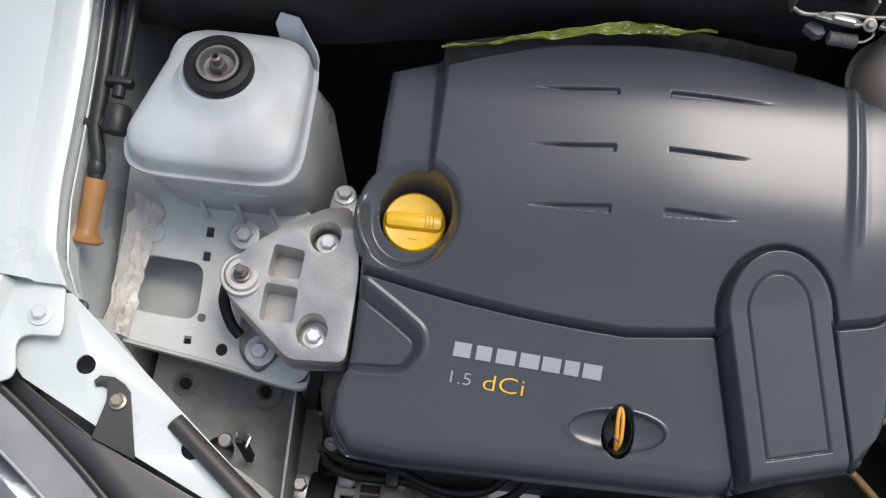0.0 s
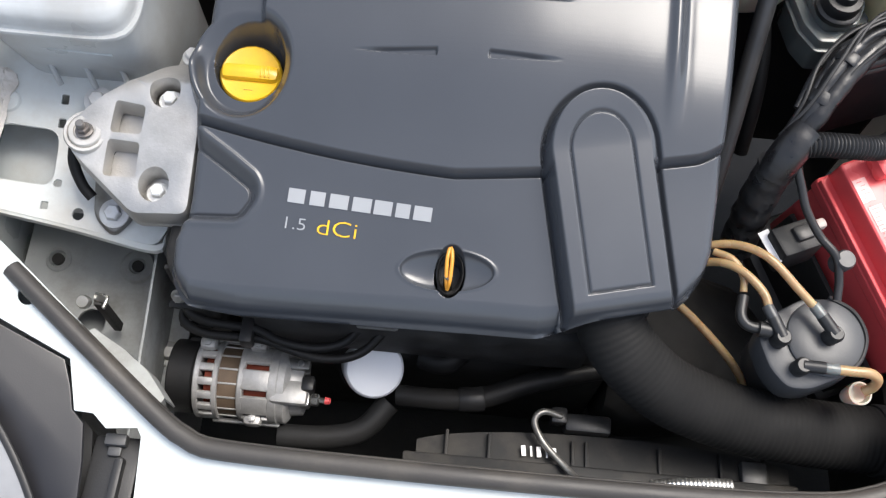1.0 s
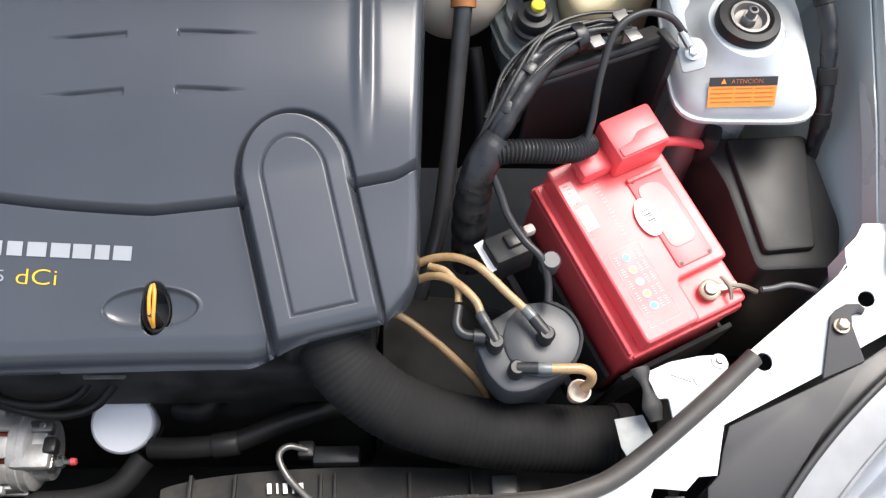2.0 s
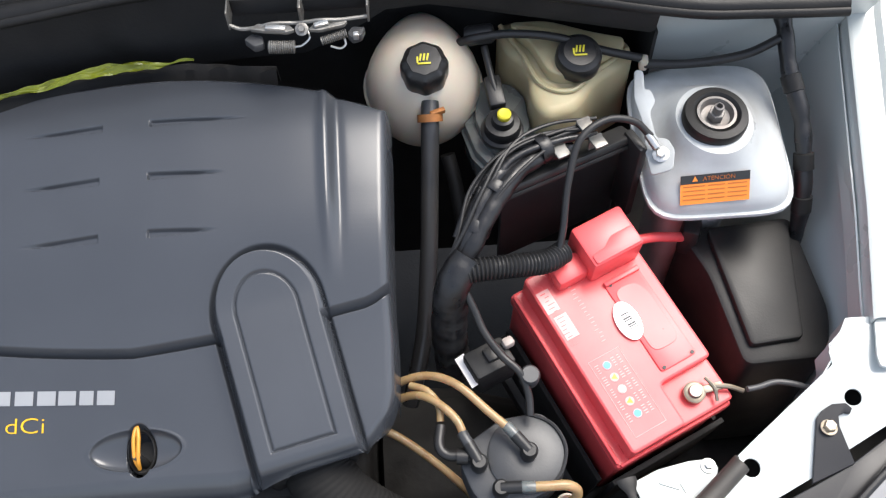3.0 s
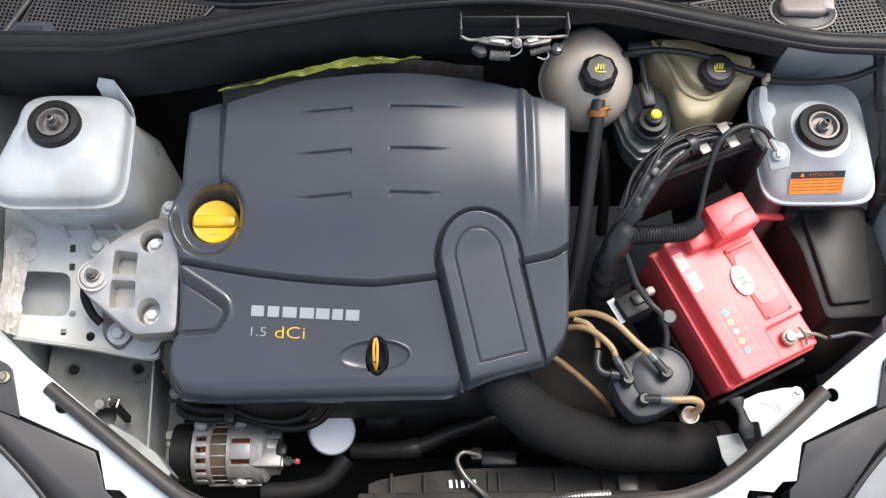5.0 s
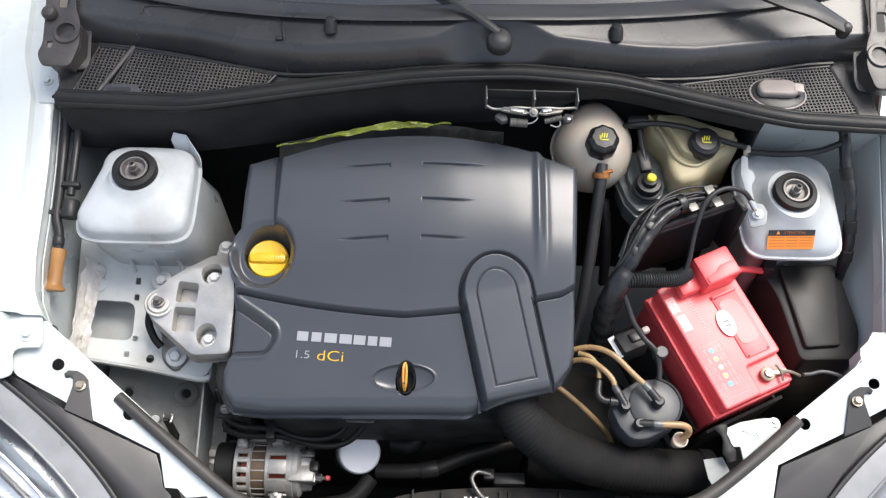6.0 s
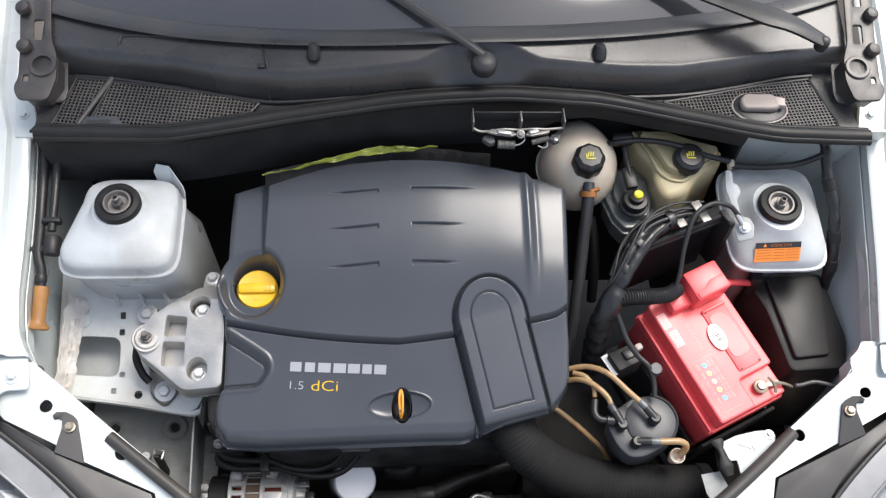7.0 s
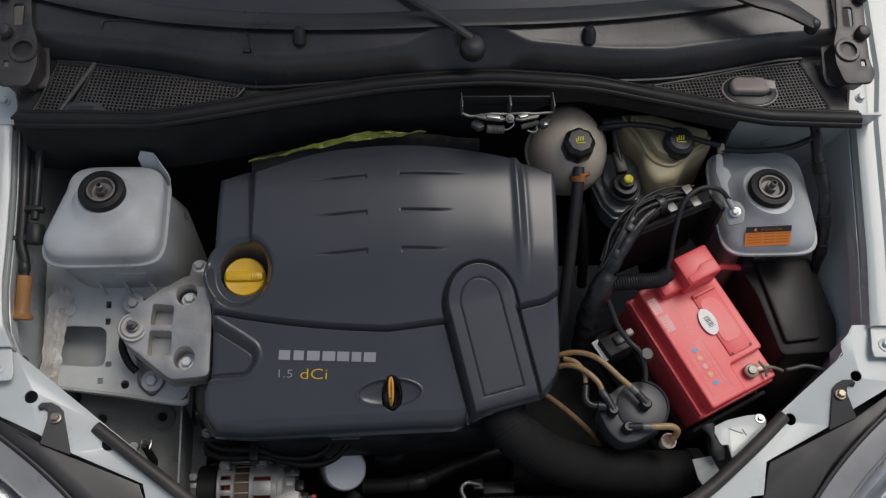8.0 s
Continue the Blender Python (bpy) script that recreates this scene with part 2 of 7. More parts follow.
def turned(profile, m, steps=32, lobes=0, lobe=0.0):
    """A body of revolution: rows of radius and height, about the z axis of m. lobes: grip ribs round it."""
    bm = bmesh.new()
    rings = []
    for r, z in profile:
        ring = []
        for k in range(steps):
            a = 2 * math.pi * k / steps
            q = r * (1 + lobe * (0.5 + 0.5 * math.cos(lobes * a)) if lobes else 1)
            ring.append(bm.verts.new((q * math.cos(a), q * math.sin(a), z)))
        rings.append(ring)
    for a, b in zip(rings, rings[1:]):
        for k in range(steps):
            bm.faces.new((a[k], a[(k + 1) % steps], b[(k + 1) % steps], b[k]))
    bm.faces.new(rings[0][::-1])
    bm.faces.new(rings[-1])
    bmesh.ops.recalc_face_normals(bm, faces=bm.faces)
    bmesh.ops.transform(bm, matrix=m, verts=bm.verts)
    return bm


def aim(place, way):
    """The pose at a place whose z axis points along way."""
    return Matrix.Translation(place) @ Vector(way).to_track_quat("Z", "Y").to_matrix().to_4x4()


def bend(points, count):
    """Points along a smooth curve through the given ones, evenly spread."""
    p = [Vector(q) for q in points]
    if len(p) == 2:
        return [p[0].lerp(p[1], k / count) for k in range(count + 1)]
    p = [2 * p[0] - p[1]] + p + [2 * p[-1] - p[-2]]
    line = []
    for a, b, c, d in zip(p, p[1:], p[2:], p[3:]):
        for k in range(24):
            t = k / 24
            line.append(0.5 * ((2 * b) + (c - a) * t + (2 * a - 5 * b + 4 * c - d) * t * t + (3 * b - a - 3 * c + d) * t ** 3))
    line.append(p[-2])
    run = [0.0]
    for a, b in zip(line, line[1:]):
        run.append(run[-1] + (b - a).length)
    out, k = [], 0
    for i in range(count + 1):
        want = run[-1] * i / count
        while k < len(run) - 2 and run[k + 1] < want:
            k += 1
        step = run[k + 1] - run[k]
        out.append(line[k].lerp(line[k + 1], (want - run[k]) / step if step > 1e-9 else 0))
    return out


def pipe(points, radius, count=40, steps=12, ribs=0, rib=0.0, flat=1.0, wobble=0.0):
    """A hose along a smooth curve. ribs: how many rings it has, rib: their height; flat: its height over its width."""
    line = bend(points, count)
    bm = bmesh.new()
    side = None
    rings = []
    for i, q in enumerate(line):
        ahead = (line[min(i + 1, count)] - line[max(i - 1, 0)]).normalized()
        if side is None:
            side = ahead.cross(Vector((0, 0, 1)))
            side = side.normalized() if side.length > 0.1 else Vector((1, 0, 0))
        side = (side - ahead * side.dot(ahead)).normalized()
        up = side.cross(ahead)
        r = radius + (rib * (0.5 - 0.5 * math.cos(2 * math.pi * ribs * i / count)) if ribs else 0)
        r += wobble * noise.noise(q * 60)
        rings.append([bm.verts.new(q + side * (r * math.cos(2 * math.pi * k / steps)) + up * (flat * r * math.sin(2 * math.pi * k / steps))) for k in range(steps)])
    for a, b in zip(rings, rings[1:]):
        for k in range(steps):
            bm.faces.new((a[k], a[(k + 1) % steps], b[(k + 1) % steps], b[k]))
    bm.faces.new(rings[0][::-1])
    bm.faces.new(rings[-1])
    bmesh.ops.recalc_face_normals(bm, faces=bm.faces)
    return bm


def sheet(rows, thick=0.0015):
    """A bent sheet through rows of points, thickened downwards along its normals."""
    bm = bmesh.new()
    vs = [[bm.verts.new(q) for q in row] for row in rows]
    for a, b in zip(vs, vs[1:]):
        for k in range(len(a) - 1):
            bm.faces.new((a[k], a[k + 1], b[k + 1], b[k]))
    bmesh.ops.recalc_face_normals(bm, faces=bm.faces)
    bm.normal_update()
    if thick:
        bmesh.ops.solidify(bm, geom=list(bm.faces), thickness=thick)
        bmesh.ops.recalc_face_normals(bm, faces=bm.faces)
    return bm


def rounded(points, radius, steps=6):
    """A polygon with rounded corners."""
    out = []
    n = len(points)
    for i in range(n):
        a, b, c = Vector(points[i - 1]), Vector(points[i]), Vector(points[(i + 1) % n])
        r = min(radius, 0.45 * (a - b).length, 0.45 * (c - b).length)
        p, q = b + (a - b).normalized() * r, b + (c - b).normalized() * r
        for k in range(steps + 1):
            t = k / steps
            out.append(tuple(p.lerp(b, t).lerp(b.lerp(q, t), t)))
    return out


def disc(x, y, r, steps=24):
    return [(x + r * math.cos(2 * math.pi * k / steps), y + r * math.sin(2 * math.pi * k / steps)) for k in range(steps)]


def thing(name, label, category, base, group="", kind=""):
    ob = new(name)
    ob.empty_display_size = 0.02
    ob.location = base
    return tagged(ob, label, category, group, kind)


def part(name, bm, mat, parent=None, label="", smooth=38):
    """Links a bmesh, or a mesh, as one object under a thing or under a part."""
    me = bm
    if isinstance(bm, bmesh.types.BMesh):
        me = bpy.data.meshes.new(name)
        bm.to_mesh(me)
        bm.free()
    if mat and not me.materials:
        me.materials.append(mat)
    me.shade_smooth()
    me.set_sharp_from_angle(angle=radians(smooth))
    ob = new(name, me)
    if parent:
        ob.parent = parent
        ob.matrix_parent_inverse = Matrix.Translation(-Vector(parent.location)) if parent.type == "EMPTY" else Matrix()
    return tagged(ob, label)


def solid(name, bm, mat, label, category, group="", kind=""):
    """A top-level thing of one mesh."""
    return tagged(part(name, bm, mat), label, category, group, kind)


def hex_bolt(x, y, z, r, washer=1.7, way=(0, 0, 1), height=0.8):
    bm = turned([(r * washer, 0), (r * washer, r * 0.25), (r * washer * 0.8, r * 0.35)], aim((x, y, z), way), 24)
    return put(bm, turned([(r, 0), (r, r * height), (r * 0.82, r * (height + 0.15))], aim((x, y, z), way) @ pose(0, 0, r * 0.3), 6))


def lettering(text, size, depth=0.0006):
    """The mesh of a line of text in the built-in font, lying in the xy plane."""
    c = bpy.data.curves.new("lettering", "FONT")
    c.body, c.size, c.extrude, c.resolution_u, c.offset = text, size, depth, 3, -0.0125 * size
    ob = bpy.data.objects.new("lettering", c)
    scene.collection.objects.link(ob)
    me = bpy.data.meshes.new_from_object(ob.evaluated_get(bpy.context.evaluated_depsgraph_get()))
    bpy.data.objects.remove(ob)
    bpy.data.curves.remove(c)
    return me

# ---- ground ----
bm = bmesh.new()
bmesh.ops.create_grid(bm, x_segments=2, y_segments=2, size=400)
tagged(part("ground", bm, M_GROUND), "dusty brown concrete yard under the car", "ground", kind="structure")

# ---- car body ----
CAR = thing("car_body", "white car body with the bonnet open and its engine bay bare", "car", (0.03, 0.4, 0.0))


def panel_z(y, x=0.0):
    return 0.77 + 0.24 * (y - 0.06) + 0.24 * min(0.105, max(0.0, abs(x - 0.03) - 0.54))


INNER = [(-0.646, 0.334), (-0.512, 0.232), (-0.352, 0.108), (-0.318, 0.086), (-0.28, 0.077), (0.30, 0.078),
         (0.356, 0.088), (0.404, 0.110), (0.490, 0.172), (0.520, 0.196), (0.546, 0.219), (0.598, 0.257), (0.639, 0.286), (0.656, 0.300), (0.655, 0.313), (0.661, 0.324), (0.671, 0.331), (0.680, 0.345)]
OUTER = [(0.765, 0.345), (0.762, 0.280), (0.735, 0.252), (0.655, 0.214), (0.615, 0.192), (0.509, 0.146), (0.496, 0.097), (0.477, 0.096), (0.463, 0.083), (0.430, 0.086), (0.426, 0.078), (0.421, 0.0),
         (-0.363, 0.0), (-0.366, 0.078), (-0.371, 0.086), (-0.402, 0.083), (-0.417, 0.096), (-0.436, 0.097), (-0.449, 0.146), (-0.555, 0.190), (-0.601, 0.214), (-0.675, 0.248), (-0.702, 0.275), (-0.715, 0.345)]
bm = prism(INNER + OUTER, -0.002, 0.0, 0.0, holes=[disc(-0.616, 0.267, 0.0095), disc(0.669, 0.264, 0.0085), disc(0.559, 0.209, 0.0095), disc(-0.503, 0.205, 0.0105)],
           shape=lambda x, y, z: (x, y, z + panel_z(y, x)))
part("front_panel", bm, M_BODY, CAR)
# turned-down inner flange and rolled front edge of the panel
line = bend([(x, y, panel_z(y, x)) for x, y in INNER], 90)
part("panel_flange", sheet([[q + Vector((0, 0, -0.001)) for q in line], [q + Vector((0, 0.002, -0.045)) for q in line]], 0.0015), M_BODY, CAR)
rows = []
for k in range(9):
    a = k / 8 * math.pi / 2
    rows.append([Vector((-0.363 + 0.784 * i / 24, -0.06 * math.sin(a) + 0.0005, panel_z(0) - 0.001 - 0.06 * (1 - math.cos(a)) - (0.25 if k == 8 else 0))) for i in range(25)])
part("front_edge", sheet(rows, 0.0015), M_BODY, CAR)


def ramp(y, pairs):
    return float(np.interp(y, [p[0] for p in pairs], [p[1] for p in pairs]))


def fender(side, edge):
    """A wing: inner wall, gutter flange and outer shoulder, swept along the car."""
    section = [(-0.004, -0.06), (0.0, -0.012), (0.0, 0.0), (0.004, 0.003), (0.030, 0.003), (0.036, 0.010), (0.075, 0.016), (0.100, 0.008), (0.118, -0.02), (0.128, -0.08), (0.132, -0.5)]
    rows = []
    for i in range(53):
        y = 0.337 + 0.948 * i / 52
        x, z = ramp(y, edge), 0.872 + 0.26 * (y - 0.335)
        rows.append([Vector((x + side * a, y, z + b + 0.0012 * math.sin(y * 55) * (0.004 < a < 0.03))) for a, b in section])
    part("wing", sheet(rows, 0.002), M_BODY, CAR)
    # shoulder carried on past the lamp
    rows = []
    for i in range(13):
        y = 0.338 - 0.13 * i / 12
        x, z = ramp(0.338, edge) + side * 0.10 * (0.338 - y), 0.872 + 0.08 * (y - 0.335)
        rows.append([Vector((x + side * a, y, z + b)) for a, b in ((0.052, -0.003), (0.060, 0.011), (0.075, 0.016), (0.100, 0.008), (0.118, -0.02), (0.128, -0.08), (0.132, -0.5))])
    part("wing_nose", sheet(rows, 0.002), M_BODY, CAR)
    # front tab with its fixing bolt
    far = 0.679 if side < 0 else 0.674
    tab = [(0.03 + side * (far + u), y) for u, y in rounded([(0.0, 0.336), (-0.003, 0.320), (-0.008, 0.298), (-0.007, 0.286), (0.022, 0.285), (0.031, 0.281), (0.033, 0.272), (0.026, 0.250), (0.028, 0.240), (0.038, 0.235), (0.075, 0.228), (0.075, 0.352), (0.014, 0.352)], 0.004, 3)]
    part("wing_tab", prism(tab if side > 0 else tab[::-1], 0.862, 0.866, 0.0012, shape=lambda x, y, z: (x, y, z + 0.08 * (y - 0.30))), M_BODY, CAR)
    part("wing_bolt", hex_bolt(0.03 + side * (far + 0.017), 0.306, 0.866, 0.0070), M_BODY, CAR)
    # black disc stands in for the dark gap between wing and panel
    part("wing_end_gap", turned([(0.0078, -0.004), (0.0078, 0.001), (0.006, 0.0022)], aim((0.03 + side * (far - 0.010), 0.327, 0.846), (0, -0.2, 1)), 24), M_INK, CAR, "black disc for the dark gap at the wing end")


EDGE_L = [(0.335, -0.646), (0.346, -0.652), (0.359, -0.660), (0.374, -0.666), (0.392, -0.669), (0.435, -0.6745), (0.50, -0.6755), (0.59, -0.679), (0.704, -0.688), (0.78, -0.712), (1.3, -0.74)]
EDGE_R = [(0.335, 0.702), (0.46, 0.722), (0.685, 0.748), (0.78, 0.770), (1.3, 0.80)]
fender(-1, EDGE_L)
fender(1, EDGE_R)


def tower(name, hub, mid, a, b, levels, pinch=0.0):
    """A strut tower: soft-cornered rings from the hub on top down to the wing."""
    bm = bmesh.new()
    rings = []
    for s, z, p, *off in levels:
        ring = []
        shift = min(1, max(0, (s - 0.4) / 0.5))
        cx, cy = hub[0] + (mid[0] - hub[0]) * shift, hub[1] + (mid[1] - hub[1]) * shift
        if off:
            cx, cy = cx + off[0], cy + off[1]
        for k in range(72):
            t = 2 * math.pi * k / 72
            c, d = math.cos(t), math.sin(t)
            r = (abs(c) ** p + abs(d) ** p) ** (-1 / p)
            x, y = cx + a * s * r * c, cy + b * s * r * d
            if x < cx:
                x += pinch * min(1.0, max(0.0, (y - cy) / b + 0.55)) * min(1.0, (cx - x) / (0.6 * a)) * shift
            ring.append(bm.verts.new((x, y, z + 0.14 * (y - hub[1]) * shift)))
        rings.append(ring)
    for u, v in zip(rings, rings[1:]):
        for k in range(72):
            bm.faces.new((u[k], u[(k + 1) % 72], v[(k + 1) % 72], v[k]))
    bm.faces.new(rings[0])
    bmesh.ops.recalc_face_normals(bm, faces=bm.faces)
    return part(name, bm, M_GREY, CAR, smooth=34)


TOWER_L = tower("strut_tower", (-0.530, 0.571), (-0.531, 0.555), 0.095, 0.084,
                [(0.30, 0.945, 2), (0.46, 0.944, 2), (0.53, 0.937, 2), (0.60, 0.933, 2.4), (0.70, 0.932, 3.2), (0.88, 0.928, 4.6), (0.94, 0.924, 5.2), (0.965, 0.918, 5.4), (0.975, 0.908, 5.4), (0.978, 0.903, 5.4),
                 (0.984, 0.9015, 5.4), (1.030, 0.902, 5.6), (1.035, 0.9005, 5.6), (1.033, 0.898, 5.6), (0.955, 0.896, 5.4, 0.0, 0.002), (0.950, 0.85, 5, 0.003, 0.010), (0.99, 0.77, 5, 0.010, 0.034), (1.03, 0.60, 5, 0.012, 0.04)], 0.026)
TOWER_R = tower("strut_tower", (0.572, 0.571), (0.581, 0.585), 0.0865, 0.0985,
                [(0.34, 0.931, 2), (0.50, 0.929, 2), (0.57, 0.920, 2.2), (0.64, 0.908, 3), (0.78, 0.900, 4), (0.90, 0.893, 4.4), (0.95, 0.887, 4.8), (0.972, 0.879, 5.2),
                 (0.982, 0.875, 5.2), (1.022, 0.8755, 5.6), (1.028, 0.874, 5.6), (1.026, 0.871, 5.6), (0.88, 0.868, 5.2), (0.70, 0.858, 4), (0.50, 0.83, 4), (0.42, 0.5, 4)])
for tw, x, y, z in ((TOWER_L, -0.530, 0.571, 0.944), (TOWER_R, 0.572, 0.571, 0.931)):
    part("strut_mount", turned([(0.018, 0.0), (0.0365, 0.0), (0.037, 0.008), (0.035, 0.014), (0.027, 0.016), (0.023, 0.013), (0.020, 0.006), (0.012, 0.005)], aim((x, y, z), (0, -0.1, 1)), 40), M_RUBBER, tw, "black rubber strut mount")
    part("mount_cup", turned([(0.0222, 0.004), (0.0222, 0.0145), (0.019, 0.0150), (0.016, 0.007), (0.010, 0.006)], aim((x, y, z), (0, -0.1, 1)), 32), M_HUB, tw, "worn steel cup")
    part("strut_nut", put(turned([(0.0095, 0.006), (0.0095, 0.014), (0.0085, 0.0155)], aim((x, y, z), (0, -0.1, 1)), 6), turned([(0.0055, 0.012), (0.0055, 0.026), (0.0035, 0.027), (0.0032, 0.02)], aim((x, y, z), (0, -0.1, 1)), 16)), M_HUB, tw, "rust-specked strut nut and stem")
# upright tab at the rear corner of the tower
part("tower_tab", sheet([[(-0.478, 0.638, 0.90), (-0.455, 0.634, 0.90), (-0.436, 0.612, 0.90)], [(-0.484, 0.644, 0.945), (-0.456, 0.642, 0.940), (-0.433, 0.616, 0.922)], [(-0.478, 0.648, 0.958), (-0.458, 0.648, 0.952), (-0.436, 0.622, 0.930)]], 0.002), M_GREY, CAR)

# inner wings and side floors
for side, x, x2, edge in ((-1, -0.676, -0.668, EDGE_L), (1, 0.735, 0.70, EDGE_R)):
    rows = []
    for i in range(17):
        y = 0.305 + 0.515 * i / 16
        rows.append([Vector((ramp(y, edge) - side * 0.003, y, 0.850 + 0.26 * (y - 0.335))), Vector((x + side * 0.004 * math.sin(9 * y), y, 0.835 + 0.10 * (y - 0.335))), Vector((x, y, 0.80)), Vector((x2, y, 0.745)), Vector((x2 - side * 0.005, y, 0.60)), Vector((x2 - side * 0.02, y, 0.45))])
    part("inner_wing", sheet(rows, 0.002), M_BODY, CAR)
# dark boxes added to close the gap where the ground would show
part("arch_filler", box(-0.742, 0.30, 0.66, 0.13, 0.16, 0.26, 0.0), M_DARK, CAR)
part("arch_filler", box(0.785, 0.30, 0.66, 0.13, 0.16, 0.26, 0.0), M_DARK, CAR)
part("chassis_leg", box(-0.535, 0.27, 0.40, 0.22, 0.50, 0.20, 0.01), M_WELL, CAR)
part("chassis_leg", box(0.62, 0.28, 0.40, 0.18, 0.55, 0.20, 0.01), M_DARK, CAR)
bm = prism(rounded([(-0.64, 0.10), (-0.438, 0.10), (-0.438, 0.45), (-0.64, 0.45)], 0.02), 0.546, 0.550, 0.0, holes=[disc(-0.596, 0.352, 0.008), disc(-0.489, 0.352, 0.0075), disc(-0.535, 0.270, 0.019), disc(-0.548, 0.20, 0.013)],
           shape=lambda x, y, z: (x, y, z + 0.10 * (y - 0.3)))
part("well_floor", bm, M_WELL, CAR)
for x, r in ((-0.489, 0.024), (-0.596, 0.017)):
    part("well_boss", turned([(r, -0.004), (r, 0.001), (r - 0.003, 0.004), (0.012, 0.0045), (0.010, 0.001), (0.0085, -0.004)], aim((x, 0.352, 0.5555), (0, -0.1, 1)), 32), M_WELL, CAR)
    part("boss_bore", turned([(0.0078, 0.0), (0.0078, 0.0052)], aim((x, 0.352, 0.5545), (0, -0.1, 1)), 20), M_DARK, CAR)
part("lower_rail", sheet([[(-0.500, 0.215, 0.660), (-0.455, 0.192, 0.656), (-0.425, 0.170, 0.652), (-0.395, 0.140, 0.648)], [(-0.486, 0.226, 0.656), (-0.448, 0.206, 0.650), (-0.416, 0.184, 0.646), (-0.390, 0.154, 0.643)], [(-0.484, 0.228, 0.63), (-0.446, 0.208, 0.62), (-0.414, 0.186, 0.61), (-0.388, 0.156, 0.60)]], 0.002), M_WELL, CAR)
part("well_flange", box(-0.421, 0.22, 0.535, 0.030, 0.24, 0.004, 0.0015, tilt=4), M_WELL, CAR)
part("well_wall", sheet([[(-0.436, 0.34, 0.66), (-0.432, 0.20, 0.64), (-0.43, 0.10, 0.62)], [(-0.438, 0.34, 0.50), (-0.434, 0.20, 0.48), (-0.43, 0.10, 0.47)]], 0.003), M_WELL, CAR)


def shelf_shape(x, y, z):
    return (x, y, z + 0.702 + 0.36 * (y - 0.345))


SHELF = prism(rounded([(-0.645, 0.352), (-0.425, 0.322), (-0.412, 0.345), (-0.418, 0.495), (-0.440, 0.515), (-0.664, 0.57), (-0.660, 0.40)], 0.018), -0.003, 0.0, 0.0,
              holes=[rounded([(-0.637, 0.383), (-0.556, 0.378), (-0.556, 0.443), (-0.633, 0.447)], 0.018),
                     rounded([(-0.560, 0.473), (-0.551, 0.473), (-0.551, 0.485), (-0.560, 0.485)], 0.002), rounded([(-0.560, 0.446), (-0.551, 0.446), (-0.551, 0.457), (-0.560, 0.457)], 0.002),
                     rounded([(-0.568, 0.352), (-0.559, 0.352), (-0.559, 0.361), (-0.568, 0.361)], 0.001), rounded([(-0.556, 0.378), (-0.546, 0.378), (-0.546, 0.387), (-0.556, 0.387)], 0.004),
                     disc(-0.522, 0.350, 0.007)], shape=shelf_shape)
part("mount_shelf", SHELF, M_SHELF, CAR, "grey painted shelf with punched holes")
line = bend([shelf_shape(x, y, 0) for x, y in ((-0.64, 0.354), (-0.53, 0.339), (-0.43, 0.323), (-0.415, 0.335))], 24)
part("shelf_lip", sheet([[q for q in line], [q + Vector((0, -0.006, -0.004)) for q in line], [q + Vector((0, -0.0065, -0.011)) for q in line]], 0.002), M_SHELF, CAR)
part("shelf_under", sheet([[(-0.66, 0.385, 0.640), (-0.54, 0.380, 0.645), (-0.44, 0.375, 0.640)], [(-0.66, 0.43, 0.668), (-0.54, 0.425, 0.672), (-0.44, 0.42, 0.668)], [(-0.66, 0.51, 0.675), (-0.54, 0.51, 0.680), (-0.44, 0.51, 0.675)]], 0.002), M_SHELF, CAR)
part("shelf_dimple", turned([(0.014, 0.0), (0.012, 0.003), (0.003, 0.004)], aim(shelf_shape(-0.622, 0.472, 0), (0, -0.34, 1)), 24), M_SHELF, CAR)
part("tower_ledge", pipe([(-0.585, 0.4875, 0.846), (-0.53, 0.4855, 0.842), (-0.475, 0.4865, 0.838)], 0.0022, 20, 8), M_GREY, CAR)
for k in range(3):
    part("ledge_rib", pipe([(-0.565 + 0.042 * k, 0.500, 0.792), (-0.557 + 0.042 * k, 0.488, 0.768)], 0.0035, 8, 8), M_GREY, CAR)
# lumpy sealant along the wing seam
rows = []
for i in range(61):
    y = 0.352 + 0.150 * i / 60
    base = shelf_shape(0, y, 0)[2]
    inner = -0.636 + 0.005 * noise.noise(Vector((0, y * 40, 2))) + 0.020 * (i / 60)
    row = []
    for k in range(13):
        t = k / 12
        lump = 0.0060 * noise.noise(Vector((t * 3.2, y * 75, 5))) + 0.0045 * noise.noise(Vector((t * 8, y * 190, 1)))
        row.append(Vector((inner - (0.018 + 0.010 * i / 60) * t + 0.004 * noise.noise(Vector((t * 4, y * 60, 8))), y, base + 0.002 + (0.028 * t * t) + (0.003 + lump) * math.sin(math.pi * min(1, t * 1.4 + 0.05)))))
    rows.append(row)
part("seam_sealant", sheet(rows, 0.003), M_SEALANT, CAR, "lumpy smeared seam sealant")

# bulkhead
for x0, x1, mat, note in ((-0.672, 0.52, M_INSUL, "black bulkhead lining"), (0.52, 0.77, M_BODY, "pale painted bulkhead end")):
    rows = []
    for i in range(31):
        x = x0 + (x1 - x0) * i / 30
        swell = math.exp(-((x - 0.1) / 0.3) ** 2)
        deep = 0.055 if x0 < 0 else 0.0
        rows.append([Vector((x, 0.675 + 0.050 * swell, 1.010 + 0.02 * swell)), Vector((x, 0.700 + 0.035 * swell + deep, 0.965 if deep else 0.945)), Vector((x, 0.735 + deep, 0.80)), Vector((x, 0.74 + deep, 0.35))])
    part("bulkhead", sheet(rows, 0.004), mat, CAR, note)
